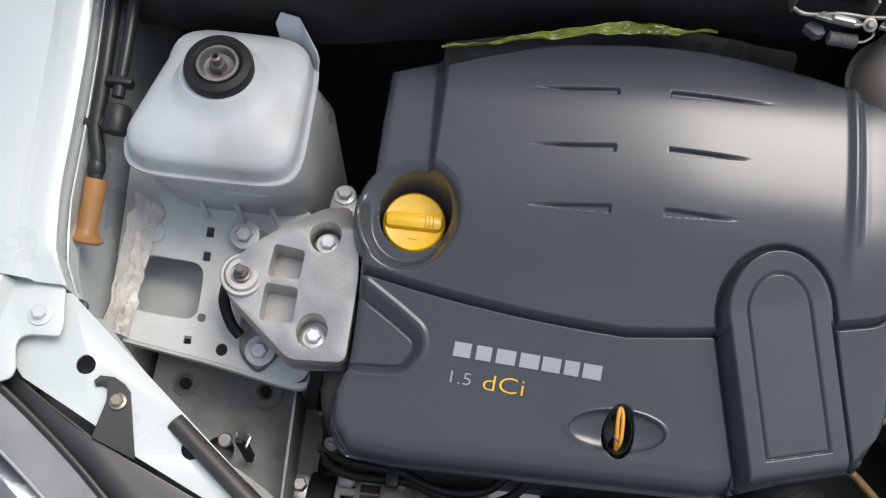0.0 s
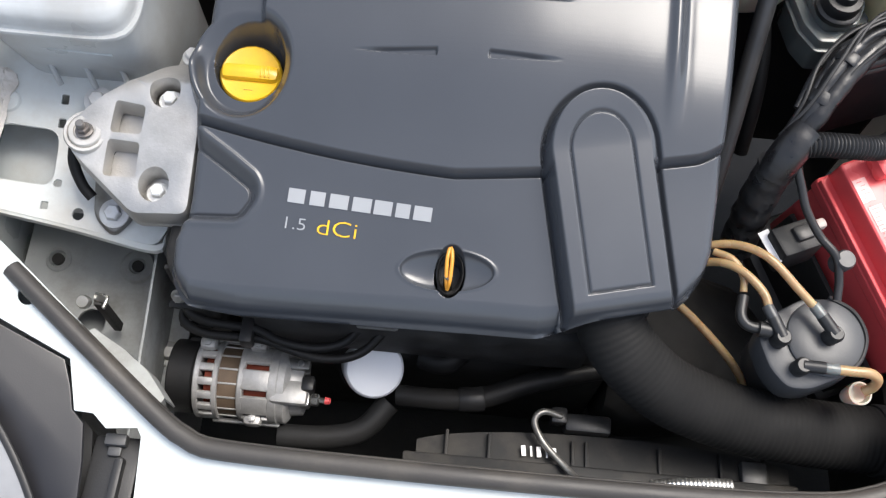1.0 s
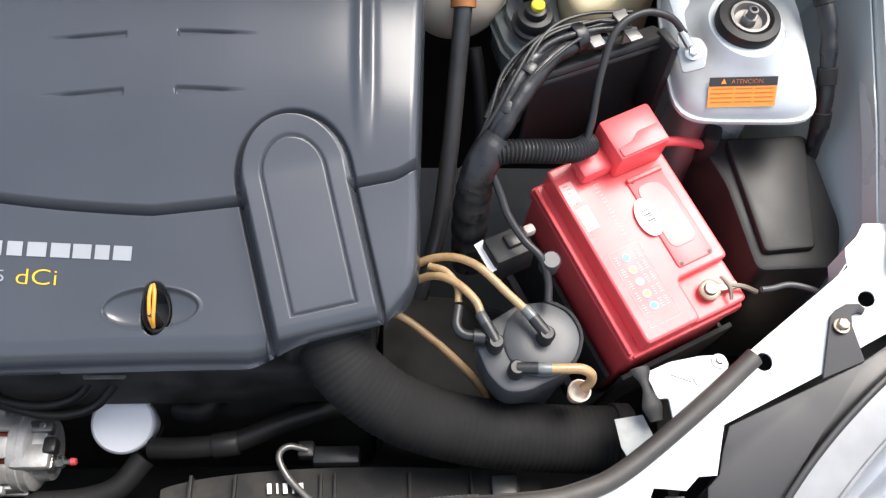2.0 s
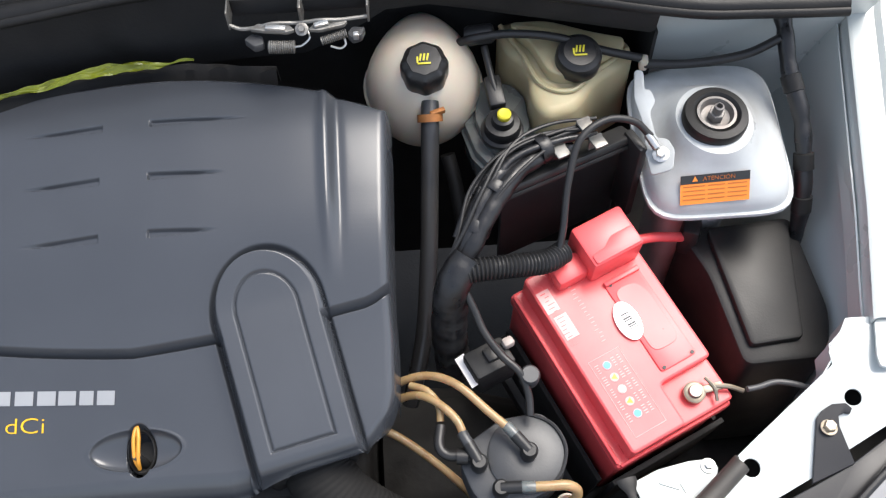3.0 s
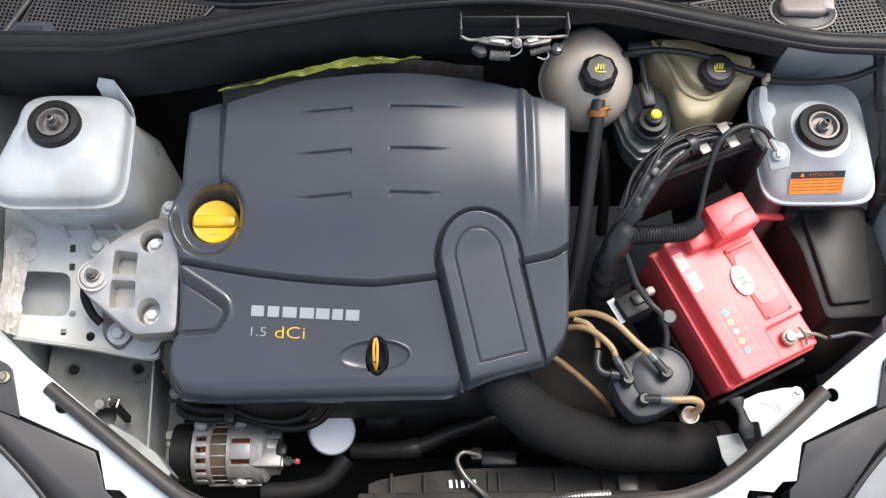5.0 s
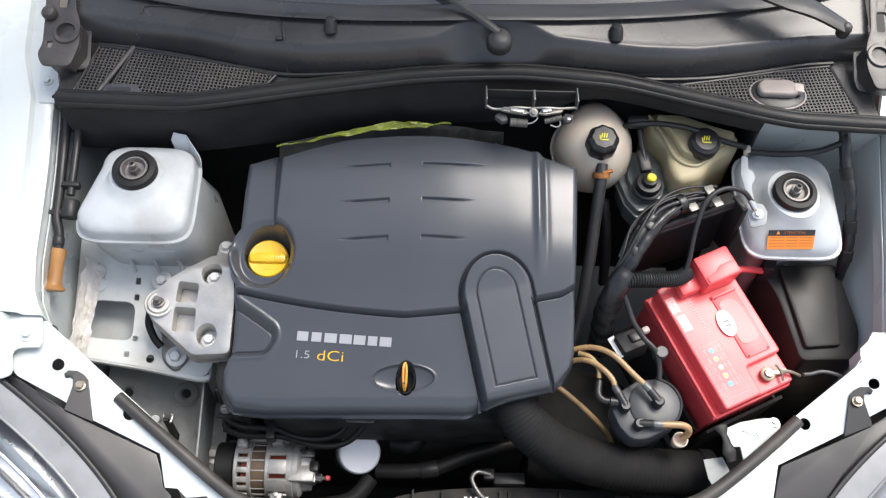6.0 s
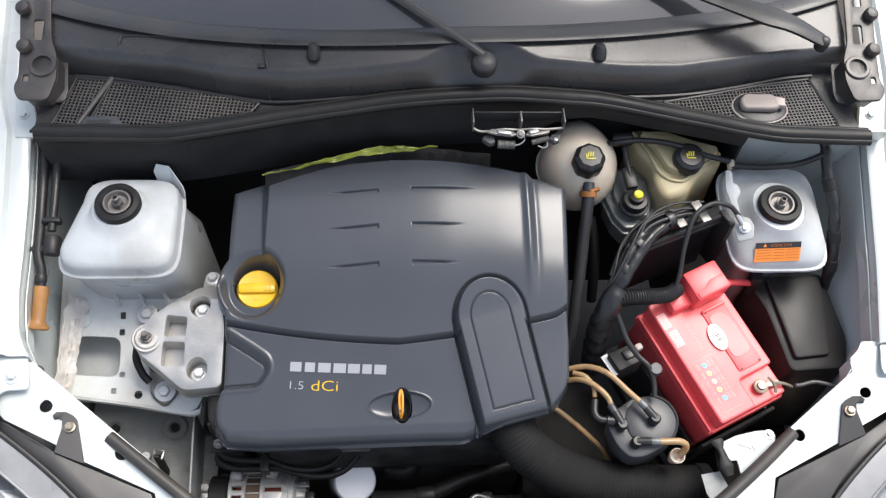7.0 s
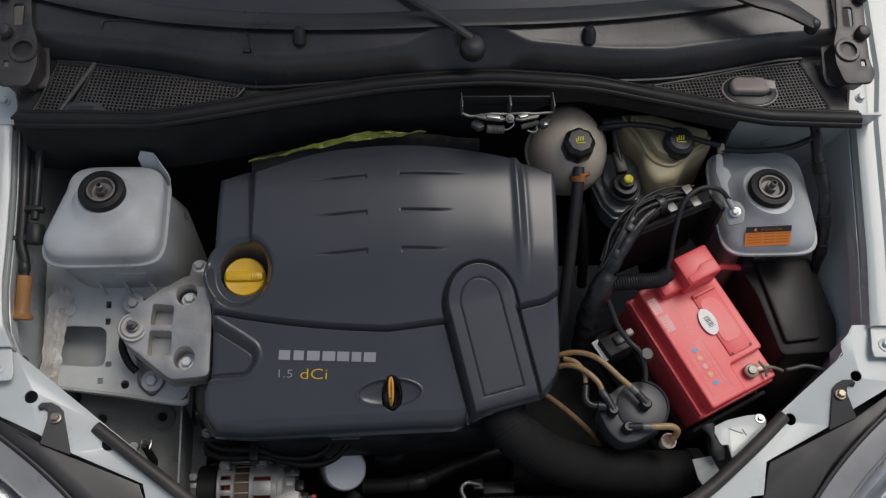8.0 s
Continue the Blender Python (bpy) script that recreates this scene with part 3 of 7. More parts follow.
# unseen backing added so the panel's holes look grey left and dark right
for side in (-1, 1):
    far = [(0.03 + side * u, y) for u, y in ((0.475, 0.150), (0.535, 0.222), (0.655, 0.330), (0.745, 0.330), (0.735, 0.245), (0.60, 0.165))]
    part("panel_backing", prism(far if side > 0 else far[::-1], -0.060, -0.050, 0.0, shape=lambda x, y, z: (x, y, z + panel_z(y, x))), M_WELL if side < 0 else M_DARK, CAR)
part("bulkhead_corner", box(0.5215, 0.742, 0.66, 0.004, 0.125, 0.61, 0.0), M_INSUL, CAR)
# dark sheets added to close the bay and stand in for its shaded depth
part("dark_floor", box(0.03, 0.42, 0.22, 1.5, 1.1, 0.02, 0.0), M_INSUL, CAR)
part("front_wall", box(0.03, -0.02, 0.45, 1.2, 0.02, 0.5, 0.0), M_DARK, CAR)

# right tower earth lug, brackets, and wing-side clip
part("earth_bracket", prism(rounded([(0.492, 0.510), (0.514, 0.508), (0.519, 0.530), (0.514, 0.546), (0.503, 0.552), (0.501, 0.585), (0.509, 0.596), (0.506, 0.612), (0.500, 0.616), (0.502, 0.640), (0.493, 0.645), (0.488, 0.610), (0.493, 0.57), (0.490, 0.54)], 0.005), 0.924, 0.927, 0.001, shape=lambda x, y, z: (x, y, z + 0.18 * (y - 0.53) + 0.55 * (x - 0.505))), M_GREY, CAR)
part("earth_bolt", hex_bolt(0.504, 0.529, 0.928, 0.0055, way=(-0.2, -0.3, 1)), M_STEEL, CAR)
part("panel_tongue", prism(rounded([(0.441, 0.2125), (0.470, 0.225), (0.505, 0.232), (0.526, 0.233), (0.536, 0.224), (0.530, 0.205), (0.463, 0.160), (0.462, 0.183), (0.450, 0.182), (0.446, 0.197)], 0.003), 0.768, 0.772, 0.001), M_BODY, CAR)
part("tongue_ridge", put(box(0.480, 0.206, 0.7722, 0.024, 0.003, 0.003, 0.001, turn=-22), box(0.494, 0.203, 0.7722, 0.003, 0.012, 0.003, 0.001, turn=20)), M_BODY, CAR)
part("tongue_bolt", hex_bolt(0.525, 0.225, 0.772, 0.0050), M_STEEL, CAR)
bm = sheet([[(0.408, 0.170, 0.745), (0.412, 0.14, 0.742), (0.43, 0.105, 0.738)], [(0.438, 0.173, 0.750), (0.446, 0.152, 0.748), (0.462, 0.118, 0.745)], [(0.441, 0.174, 0.74), (0.449, 0.152, 0.735), (0.465, 0.118, 0.73)]], 0.002)
part("corner_plate", bm, M_WELL, CAR)
part("plate_clip", pipe([(0.434, 0.216, 0.776), (0.438, 0.198, 0.775), (0.442, 0.180, 0.772), (0.447, 0.160, 0.766)], 0.0085, 40, 12, flat=0.45, wobble=0.005), M_BOX, CAR, "black plastic clip")

# raised bonnet, standing over the windscreen
BONNET = thing("bonnet", "white bonnet raised upright on its rear hinges", "bonnet", (0.03, 0.87, 1.27))
rows = []
for i in range(25):
    u = -1 + 2 * i / 24
    rows.append([Vector((0.03 + u * (0.70 - 0.10 * t * t), 0.895 + 0.02 * t + 0.03 * u * u, 1.25 + 0.76 * t - 0.05 * u * u * t)) for t in np.linspace(0, 1, 13)])
part("skin", sheet(rows, 0.002), M_BODY, BONNET)

# ---- front weather seal ----
path = [(-0.524, 0.229, 0.812), (-0.438, 0.163, 0.800), (-0.352, 0.098, 0.787), (-0.318, 0.078, 0.782), (-0.28, 0.070, 0.780), (-0.1, 0.067, 0.779), (0.15, 0.067, 0.779), (0.30, 0.072, 0.780), (0.358, 0.082, 0.782), (0.404, 0.103, 0.786), (0.487, 0.163, 0.800), (0.548, 0.212, 0.811)]
bm = pipe(path, 0.0098, 110, 14, flat=0.95)
SEAL = solid("front_weather_seal", bm, M_SEAL, "dark grey rubber seal along the front panel edge", "rubber seal")
part("seal_lip", pipe([(x, y + 0.009, z - 0.006) for x, y, z in path], 0.004, 110, 8), M_SEAL, SEAL)

# ---- engine cover ----
def ease(v):
    v = np.clip(v, 0, 1)
    return v * v * (3 - 2 * v)


CAP_X, CAP_Y = -0.308, 0.461
PAD_O, PAD_D = (0.0675, 0.386), (0.245, -0.97)


def pad_frame(x, y):
    """Along and across the raised duct of the cover."""
    dx, dy = x - PAD_O[0], y - PAD_O[1]
    return dx * PAD_D[0] + dy * PAD_D[1], dx * -PAD_D[1] + dy * PAD_D[0]


def seam_y(x):
    left, right = np.clip(-0.080 - x, 0, 1), np.clip(x + 0.080, 0, 1)
    return 0.360 + np.where(x < -0.080, 0.07 * left + 0.27 * left ** 2, 0.05 * right + 0.33 * right ** 2 + 10 * np.clip(x - 0.165, 0, 1) ** 2)


def rim_distance(x, y, corners, radius):
    """Signed distance to a rounded polygon, inside negative."""
    p = np.stack([x, y], -1)
    d, sign = np.full(x.shape, 9.0), np.ones(x.shape)
    n = len(corners)
    for i in range(n):
        a, b = np.array(corners[i]), np.array(corners[i - 1])
        e, w = b - a, p - a
        t = np.clip((w @ e) / (e @ e), 0, 1)
        d = np.minimum(d, ((w - t[..., None] * e) ** 2).sum(-1))
        c1, c2, c3 = y >= a[1], y < b[1], e[0] * w[..., 1] > e[1] * w[..., 0]
        sign = np.where((c1 & c2 & c3) | (~c1 & ~c2 & ~c3), -sign, sign)
    return sign * np.sqrt(d) - radius


PROFILE_Y = np.linspace(0.15, 0.70, 111)
PROFILE_Z = np.interp(PROFILE_Y, [0.15, 0.20, 0.225, 0.27, 0.32, 0.356, 0.40, 0.465, 0.525, 0.585, 0.62, 0.66, 0.70], [0.772, 0.794, 0.805, 0.824, 0.848, 0.864, 0.888, 0.928, 0.947, 0.962, 0.965, 0.962, 0.95])
for _ in range(50):
    PROFILE_Z[1:-1] = (PROFILE_Z[:-2] + 2 * PROFILE_Z[1:-1] + PROFILE_Z[2:]) / 4


def cover_base(x, y):
    z = np.interp(y, PROFILE_Y, PROFILE_Z)
    fall = np.clip(0.02 - x, 0, 1)
    return z - 0.080 * fall ** 3 / (fall ** 2 + 0.02 * fall + 0.008) - 0.10 * np.clip(x - 0.08, 0, 1) ** 2 * 4


def cover_z(x, y):
    """The height of the moulded cover over the plan."""
    x, y = np.asarray(x, float), np.asarray(y, float)
    z = cover_base(x, y)
    r = np.hypot(x - CAP_X, y - CAP_Y)
    # raised rear half, with a shadow gap along the seam
    over = y - seam_y(x)
    z = z + 0.007 * ease(over / 0.005 + 0.5) - 0.007 * np.exp(-((over + 0.0030) / 0.0016) ** 2)
    # lengthwise creases
    rear = ease((y - 0.40) / 0.10)
    z = z - 0.006 * ease((x - 0.137) / 0.012) * rear + (0.0045 * np.exp(-((x - 0.1345) / 0.0058) ** 2) - 0.0010 * np.exp(-((x - 0.1490) / 0.0050) ** 2)) * rear
    fan = 0.0035 + 0.0045 * np.clip((y - 0.48) / 0.12, 0, 1)
    z = z - 0.015 * ease((-0.2965 - x) / (2 * fan) + 0.5) * ease((y - 0.445) / 0.03)
    # six tapered scoops
    for row, y0 in enumerate((0.588, 0.526, 0.466)):
        for blunt, tip, y1 in ((-0.110, -0.200, -0.0035), (-0.056, (0.052, 0.030, 0.022)[row], -0.0045)):
            s = (x - blunt) / (tip - blunt)
            half = 0.0030 * np.clip(1 - s, 0, 1) + 0.0006
            d = np.abs(y - y0 - (0.0 + y1 * s * 0.3)) - half
            z = z - 0.0047 * ease(0.5 - d / 0.0026) * ease(s / 0.02 + 0.5) * ease((1 - s) / 0.45)
    # duct with a sunk panel on it
    u, w = pad_frame(x, y)
    edge = np.where(u < 0, np.hypot(u, w), np.abs(w)) - 0.0563
    top = 0.897 - 0.462 * u + 0.008 * ease(-u / 0.06)
    z = z - 0.008 * np.exp(-((edge - 0.0030) / 0.0019) ** 2)
    z = np.where(edge < 0.006, z + (top - z) * ease(0.5 - (edge + 0.002) / 0.007), z)
    face = np.where(u < 0, np.hypot(u, w), np.maximum(np.abs(w), u - 0.131 + 0.0330)) - 0.0330
    z = z - 0.0030 * np.exp(-(face / 0.0013) ** 2) * (u < 0.15) - 0.0006 * ease(0.5 - face / 0.003) * (u < 0.15)
    # side pocket with its rolled rim
    pocket = rim_distance(x, y, [(-0.42, 0.397), (-0.366, 0.369), (-0.328, 0.3465), (-0.3065, 0.3325), (-0.312, 0.325), (-0.42, 0.323)], 0.012)
    z = z - 0.010 * ease(1 - pocket / 0.0105) + 0.0022 * np.exp(-((pocket - 0.0125) / 0.0026) ** 2) - 0.0025 * np.exp(-(pocket / 0.0013) ** 2)
    # oval pocket of the dipstick
    oval = np.hypot((x + 0.079) / 0.049, (y - 0.268) / 0.0195)
    z = z - 0.012 * np.sqrt(np.clip(1 - oval ** 2, 0, 1)) + 0.0008 * np.exp(-((oval - 1.03) / 0.05) ** 2)
    hole = np.hypot((x + 0.0755) / 0.0165, (y - 0.268) / 0.026)
    z = z - 0.035 * ease((1 - hole) / 0.25)
    # collar round the filler cap
    ring = 0.888 + 0.42 * (y - CAP_Y) + 0.08 * (x - CAP_X)
    rim = np.hypot(x - CAP_X + 0.006, y - CAP_Y + 0.009)
    z = z + (np.maximum(ring, z) - z) * ease((0.0625 - rim) / 0.006)
    z = z + (ring - 0.006 - z) * ease((0.0570 - rim) / 0.0190) - 0.034 * ease((0.0390 - r) / 0.003)
    return z


def cover_left(y):
    """The left outline of the cover: straight, with the bulge of the collar."""
    side = np.interp(y, [0.220, 0.226, 0.232, 0.240, 0.250, 0.262, 0.285, 0.305, 0.33, 0.62, 0.66], [-0.330, -0.345, -0.354, -0.362, -0.368, -0.371, -0.371, -0.363, -0.360, -0.352, -0.340])
    bulge = np.where(np.abs(y - CAP_Y + 0.006) < 0.059, CAP_X - 0.005 - np.sqrt(np.clip(0.059 ** 2 - (y - CAP_Y + 0.006) ** 2, 0, 1)), 0)
    return np.minimum(side, bulge)


def cover_right(y):
    return np.interp(y, [0.20, 0.24, 0.262, 0.285, 0.31, 0.36, 0.40, 0.58, 0.66], [0.115, 0.150, 0.172, 0.188, 0.195, 0.197, 0.196, 0.203, 0.203])


def cover_front(x):
    return np.interp(x, [-0.37, -0.35, -0.30, 0.02, 0.045, 0.160, 0.2], [0.236, 0.230, 0.225, 0.222, 0.227, 0.256, 0.30])


def cover_back(x):
    return 0.656 - np.where(x < -0.10, 0.70, 0.64) * (x + 0.10) ** 2


NX, NY = 620, 740
s, v = np.meshgrid(np.linspace(0, 1, NX), np.linspace(0, 1, NY))
yy = 0.220 + (0.648 - 0.220) * v
for _ in range(4):
    xx = cover_left(yy) + (cover_right(yy) - cover_left(yy)) * s
    yy = cover_front(xx) + (cover_back(xx) - cover_front(xx)) * v
zz = cover_z(xx, yy)
# rounded shoulder along the outline
near = np.minimum(np.minimum((xx - cover_left(yy)), (cover_right(yy) - xx)), np.minimum((yy - cover_front(xx)), (cover_back(xx) - yy)))
ROUND = 0.011 + 0.012 * ease((0.262 - yy) / 0.03) * (xx < 0.04)
zz = zz - ROUND * (1 - np.sqrt(np.clip(1 - (1 - np.clip(near / ROUND, 0, 1)) ** 2, 0, 1)))
places = np.stack([xx, yy, zz], -1).reshape(-1, 3).tolist()
faces = [(j * NX + i, j * NX + i + 1, (j + 1) * NX + i + 1, (j + 1) * NX + i) for j in range(NY - 1) for i in range(NX - 1)]
# skirt
rim = [i for i in range(NX)] + [j * NX + NX - 1 for j in range(1, NY)] + [(NY - 1) * NX + i for i in range(NX - 2, -1, -1)] + [j * NX for j in range(NY - 2, 0, -1)]
centre = np.array([-0.08, 0.43])
last = rim
even = np.array([places[k][2] for k in rim])
for _ in range(3):
    even = np.convolve(np.concatenate([even[-20:], even, even[:20]]), np.ones(41) / 41, mode="valid")
for drop, spread in ((0.012, 0.0015), (0.045, 0.004), (0.075, 0.002)):
    ring = []
    for n, k in enumerate(rim):
        x, y, z = places[k]
        z = min(z, even[n]) if drop < 0.02 else even[n]
        way = np.array([x, y]) - centre
        way = way / np.linalg.norm(way)
        ring.append(len(places))
        back = y > 0.56
        fall = 0.6 if back else min(0.14 + 0.86 * float(ease((y - 0.256) / 0.06)), 0.55 if x > 0 and y < 0.31 else 1.0)
        places.append([x + spread * way[0], y + spread * way[1], z - drop * fall])
    faces += [(last[k], ring[k], ring[(k + 1) % len(rim)], last[(k + 1) % len(rim)]) for k in range(len(rim))]
    last = ring
me = bpy.data.meshes.new("cover_shell")
me.from_pydata(places, [], faces)
COVER = thing("engine_cover", "dark grey moulded plastic engine cover with six scoops", "engine cover", (-0.08, 0.43, 0.75))
SHELL = part("cover_shell", me, M_COVER, COVER, smooth=50)


def on_cover(bm, x0, y0, turn, lift=0.0008):
    """Lays flat shapes on the cover at x0, y0."""
    c, d = math.cos(radians(turn)), math.sin(radians(turn))
    for q in bm.verts:
        x, y = x0 + q.co.x * c - q.co.y * d, y0 + q.co.x * d + q.co.y * c
        q.co = (x, y, float(cover_z(x, y)) + lift + q.co.z)
    return bm


def text_bm(text, size, width=0.0):
    bm = bmesh.new()
    me = lettering(text, size, 0.0002)
    bm.from_mesh(me)
    bpy.data.meshes.remove(me)
    if width:
        xs = [q.co.x for q in bm.verts]
        k = width / (max(xs) - min(xs))
        for q in bm.verts:
            q.co.x = (q.co.x - min(xs)) * k
    return bm


# maker's mark as seven plain silver bars
for k, (x, wide) in enumerate(((0.0, 0.018), (0.0235, 0.016), (0.0445, 0.020), (0.069, 0.020), (0.092, 0.019), (0.115, 0.015), (0.134, 0.019))):
    mark = prism([(x, 0.0015), (x + wide, 0.0015), (x + wide, 0.0150), (x, 0.0150)], 0, 0.0004, 0)
    bmesh.ops.subdivide_edges(mark, edges=mark.edges, cuts=2, use_grid_fill=True)
    part("maker_mark", on_cover(mark, -0.253, 0.3232, -4.6), M_SILVER, SHELL)
part("capacity_mark", on_cover(text_bm("1.5", 0.0165, 0.0215), -0.253, 0.2995, -4.0), M_SILVER, SHELL, "thin silver figures")
part("fuel_mark", on_cover(text_bm("dCi", 0.0215, 0.042), -0.219, 0.2955, -4.0), M_YELLOW, SHELL, "yellow letters")

# filler cap
CAP = thing("oil_filler_cap", "yellow plastic oil filler cap with a grip bar", "cap", (CAP_X, CAP_Y, 0.85))
face = aim((CAP_X - 0.001, CAP_Y - 0.001, 0.852), (0.0, -0.20, 1))
part("cap_disc", turned([(0.028, -0.02), (0.0325, 0.0), (0.0335, 0.012), (0.0332, 0.016), (0.031, 0.0185), (0.0285, 0.0178), (0.010, 0.0178)], face, 48, 24, 0.006), M_YELLOW, CAP)
bm = box(0, 0, 0.0190, 0.062, 0.0185, 0.013, 0.0062)
part("grip_bar", put(bmesh.new(), bm, face), M_YELLOW, CAP)
for k in range(3):
    part("grip_rib", put(bmesh.new(), box(0.013 + 0.0042 * k, 0, 0.0258, 0.0016, 0.012, 0.0022, 0.0006), face), M_YELLOW, CAP)
mark = put(text_bm("-----", 0.006), box(0.004, 0.019, 0, 0.0012, 0.006, 0.0004, 0), None)
part("cap_print", put(bmesh.new(), mark, face @ pose(-0.005, -0.0205, 0.0182)), M_INK, CAP, "worn dark print")

# dipstick
DIP = thing("oil_dipstick", "yellow looped oil dipstick handle in a dark hole", "dipstick", (-0.076, 0.268, 0.80))
loop = [(-0.0770, 0.2530, 0.806), (-0.0790, 0.260, 0.820), (-0.0795, 0.279, 0.829), (-0.0770, 0.290, 0.830), (-0.0745, 0.279, 0.829), (-0.0750, 0.258, 0.820), (-0.0770, 0.2530, 0.806)]
part("handle_loop", pipe(loop, 0.0021, 48, 10), M_AMBER, DIP)
part("stem", pipe([(-0.077, 0.262, 0.822), (-0.076, 0.264, 0.78), (-0.076, 0.27, 0.70)], 0.005, 10), M_BLACK, DIP)
part("grommet", turned([(1.04, -0.030), (1.04, -0.004), (0.96, -0.0025), (0.86, -0.006), (0.80, -0.030)], Matrix.Translation((-0.0755, 0.268, float(cover_base(-0.0755, 0.268)) - 0.006)) @ pose(0, 0, 0, 24, 0, 0) @ Matrix.Diagonal((0.0140, 0.0225, 1, 1)), 36), M_BLACK, DIP, "black rubber grommet")
# black disc added as the dark depth of the dipstick hole
part("hole_dark_floor", turned([(0.9, -0.031), (0.9, -0.029)], Matrix.Translation((-0.0755, 0.268, float(cover_base(-0.0755, 0.268)) - 0.004)) @ pose(0, 0, 0, 24, 0, 0) @ Matrix.Diagonal((0.0140, 0.0225, 1, 1)), 24), M_INK, DIP)

# ---- engine and gearbox ----
ENGINE = thing("engine_block", "grimy dark engine block and gearbox under the cover", "engine", (0.0, 0.42, 0.3))
part("block", box(-0.09, 0.43, 0.52, 0.48, 0.34, 0.44, 0.02), M_DARK, ENGINE)
part("gearbox", turned([(0.05, 0.0), (0.11, 0.01), (0.125, 0.05), (0.12, 0.12), (0.10, 0.20), (0.06, 0.24)], Matrix.Translation((0.15, 0.36, 0.40)) @ pose(0, 0, 0, 0, 90, 0), 40, 10, 0.05), M_DARK, ENGINE)
part("timing_case", prism(rounded([(-0.386, 0.46), (-0.391, 0.36), (-0.391, 0.285), (-0.378, 0.256), (-0.345, 0.248), (-0.335, 0.30), (-0.335, 0.46)], 0.016), 0.47, 0.765, 0.008, segments=3), M_SHROUD, ENGINE, "dusty black plastic timing case")
for x, y, lean in ((-0.388, 0.300, 3), (-0.389, 0.340, 0), (-0.385, 0.272, 8)):
    part("case_rib", box(x, y, 0.62, 0.010, 0.006, 0.27, 0.002, turn=lean), M_SHROUD, ENGINE)
for z in (0.70, 0.64, 0.58):
    part("case_rib", box(-0.372, 0.248, z, 0.040, 0.008, 0.006, 0.002), M_SHROUD, ENGINE)
part("case_bolt", hex_bolt(-0.372, 0.246, 0.735, 0.006, 1.5, way=(0, -0.8, 0.5)), M_DULL, ENGINE)
part("oil_gallery", box(-0.10, 0.262, 0.66, 0.40, 0.04, 0.10, 0.012), M_DARK, ENGINE)
for x in (-0.345, -0.205):
    part("casting_lug", box(x, 0.256, 0.630, 0.022, 0.018, 0.030, 0.005), M_SHROUD, ENGINE)
part("lifting_eye", box(-0.262, 0.256, 0.655, 0.013, 0.006, 0.050, 0.002), M_ALU2, ENGINE, "pale steel lifting eye")
part("filter_housing_neck", turned([(0.020, -0.03), (0.020, 0.0), (0.016, 0.003)], aim((-0.235, 0.262, 0.640), (0, -0.8, 0.6)), 24), M_DULL, ENGINE)

# engine mounting bracket
MOUNT = thing("engine_mount_bracket", "cast aluminium engine mounting bracket bolted to the shelf", "bracket", (-0.44, 0.40, 0.78))


def mount_shape(x, y, z):
    return (x, y, z + 0.836 + 0.46 * (min(y, 0.447) - 0.399) - 0.42 * max(0, y - 0.447) + 0.15 * (x + 0.358))


OUT = rounded([(-0.383, 0.484), (-0.367, 0.440), (-0.362, 0.400), (-0.366, 0.317), (-0.428, 0.317), (-0.508, 0.381), (-0.512, 0.405), (-0.479, 0.431), (-0.437, 0.457), (-0.412, 0.480)], 0.010)
POCKETS = [rounded([(-0.462, 0.398), (-0.426, 0.395), (-0.423, 0.424), (-0.458, 0.430)], 0.005), rounded([(-0.466, 0.354), (-0.428, 0.352), (-0.426, 0.387), (-0.463, 0.391)], 0.005),
           disc(-0.403, 0.440, 0.0175), disc(-0.406, 0.346, 0.0175)]
part("plate", prism(OUT, -0.026, 0.0, 0.0025, holes=POCKETS, shape=mount_shape), M_ALU, MOUNT)
part("plate_floor", prism(OUT, -0.032, -0.0265, 0.0, shape=mount_shape), M_ALU, MOUNT)
part("bolt_ear", prism(rounded([(-0.412, 0.480), (-0.382, 0.480), (-0.380, 0.515), (-0.389, 0.530), (-0.404, 0.530), (-0.411, 0.515)], 0.010), 0.790, 0.806, 0.002), M_ALU, MOUNT)
for x, y, z, r in ((-0.396, 0.517, 0.806, 0.0085), (-0.4015, 0.440, 0.826, 0.0085), (-0.405, 0.346, 0.783, 0.0085)):
    part("bolt", hex_bolt(x, y, z, r, 1.5), M_WASHER, MOUNT)
part("stud_boss", turned([(0.025, -0.02), (0.025, -0.001), (0.0235, 0.001), (0.0205, 0.001), (0.0195, -0.001), (0.0185, 0.002), (0.0175, 0.003), (0.0125, 0.003), (0.012, 0.001)], aim(mount_shape(-0.490, 0.398, 0.0), (0, -0.2, 1)), 32), M_ALU, MOUNT)
part("stud", put(hex_bolt(-0.490, 0.397, 0.818, 0.0075, 1.3), turned([(0.0045, 0.0), (0.0045, 0.016), (0.0035, 0.017)], aim((-0.490, 0.397, 0.820), (0, -0.1, 1)), 14)), M_HUB, MOUNT, "rusty stud and nut")
MOUNT2 = thing("engine_mount", "grey engine mount base with two washered bolts", "engine mount", (-0.48, 0.40, 0.70))
part("base", prism(rounded([(-0.515, 0.455), (-0.500, 0.485), (-0.480, 0.480), (-0.455, 0.40), (-0.452, 0.35), (-0.475, 0.325), (-0.500, 0.345), (-0.505, 0.40)], 0.012), 0.0, 0.010, 0.003, shape=lambda x, y, z: (x, y, z + 0.702 + 0.38 * (y - 0.345))), M_DULL, MOUNT2)
part("rubber_block", turned([(0.024, -0.07), (0.026, -0.02), (0.022, 0.0)], aim((-0.484, 0.400, 0.800), (0, 0, 1)), 28), M_RUBBER, MOUNT2)
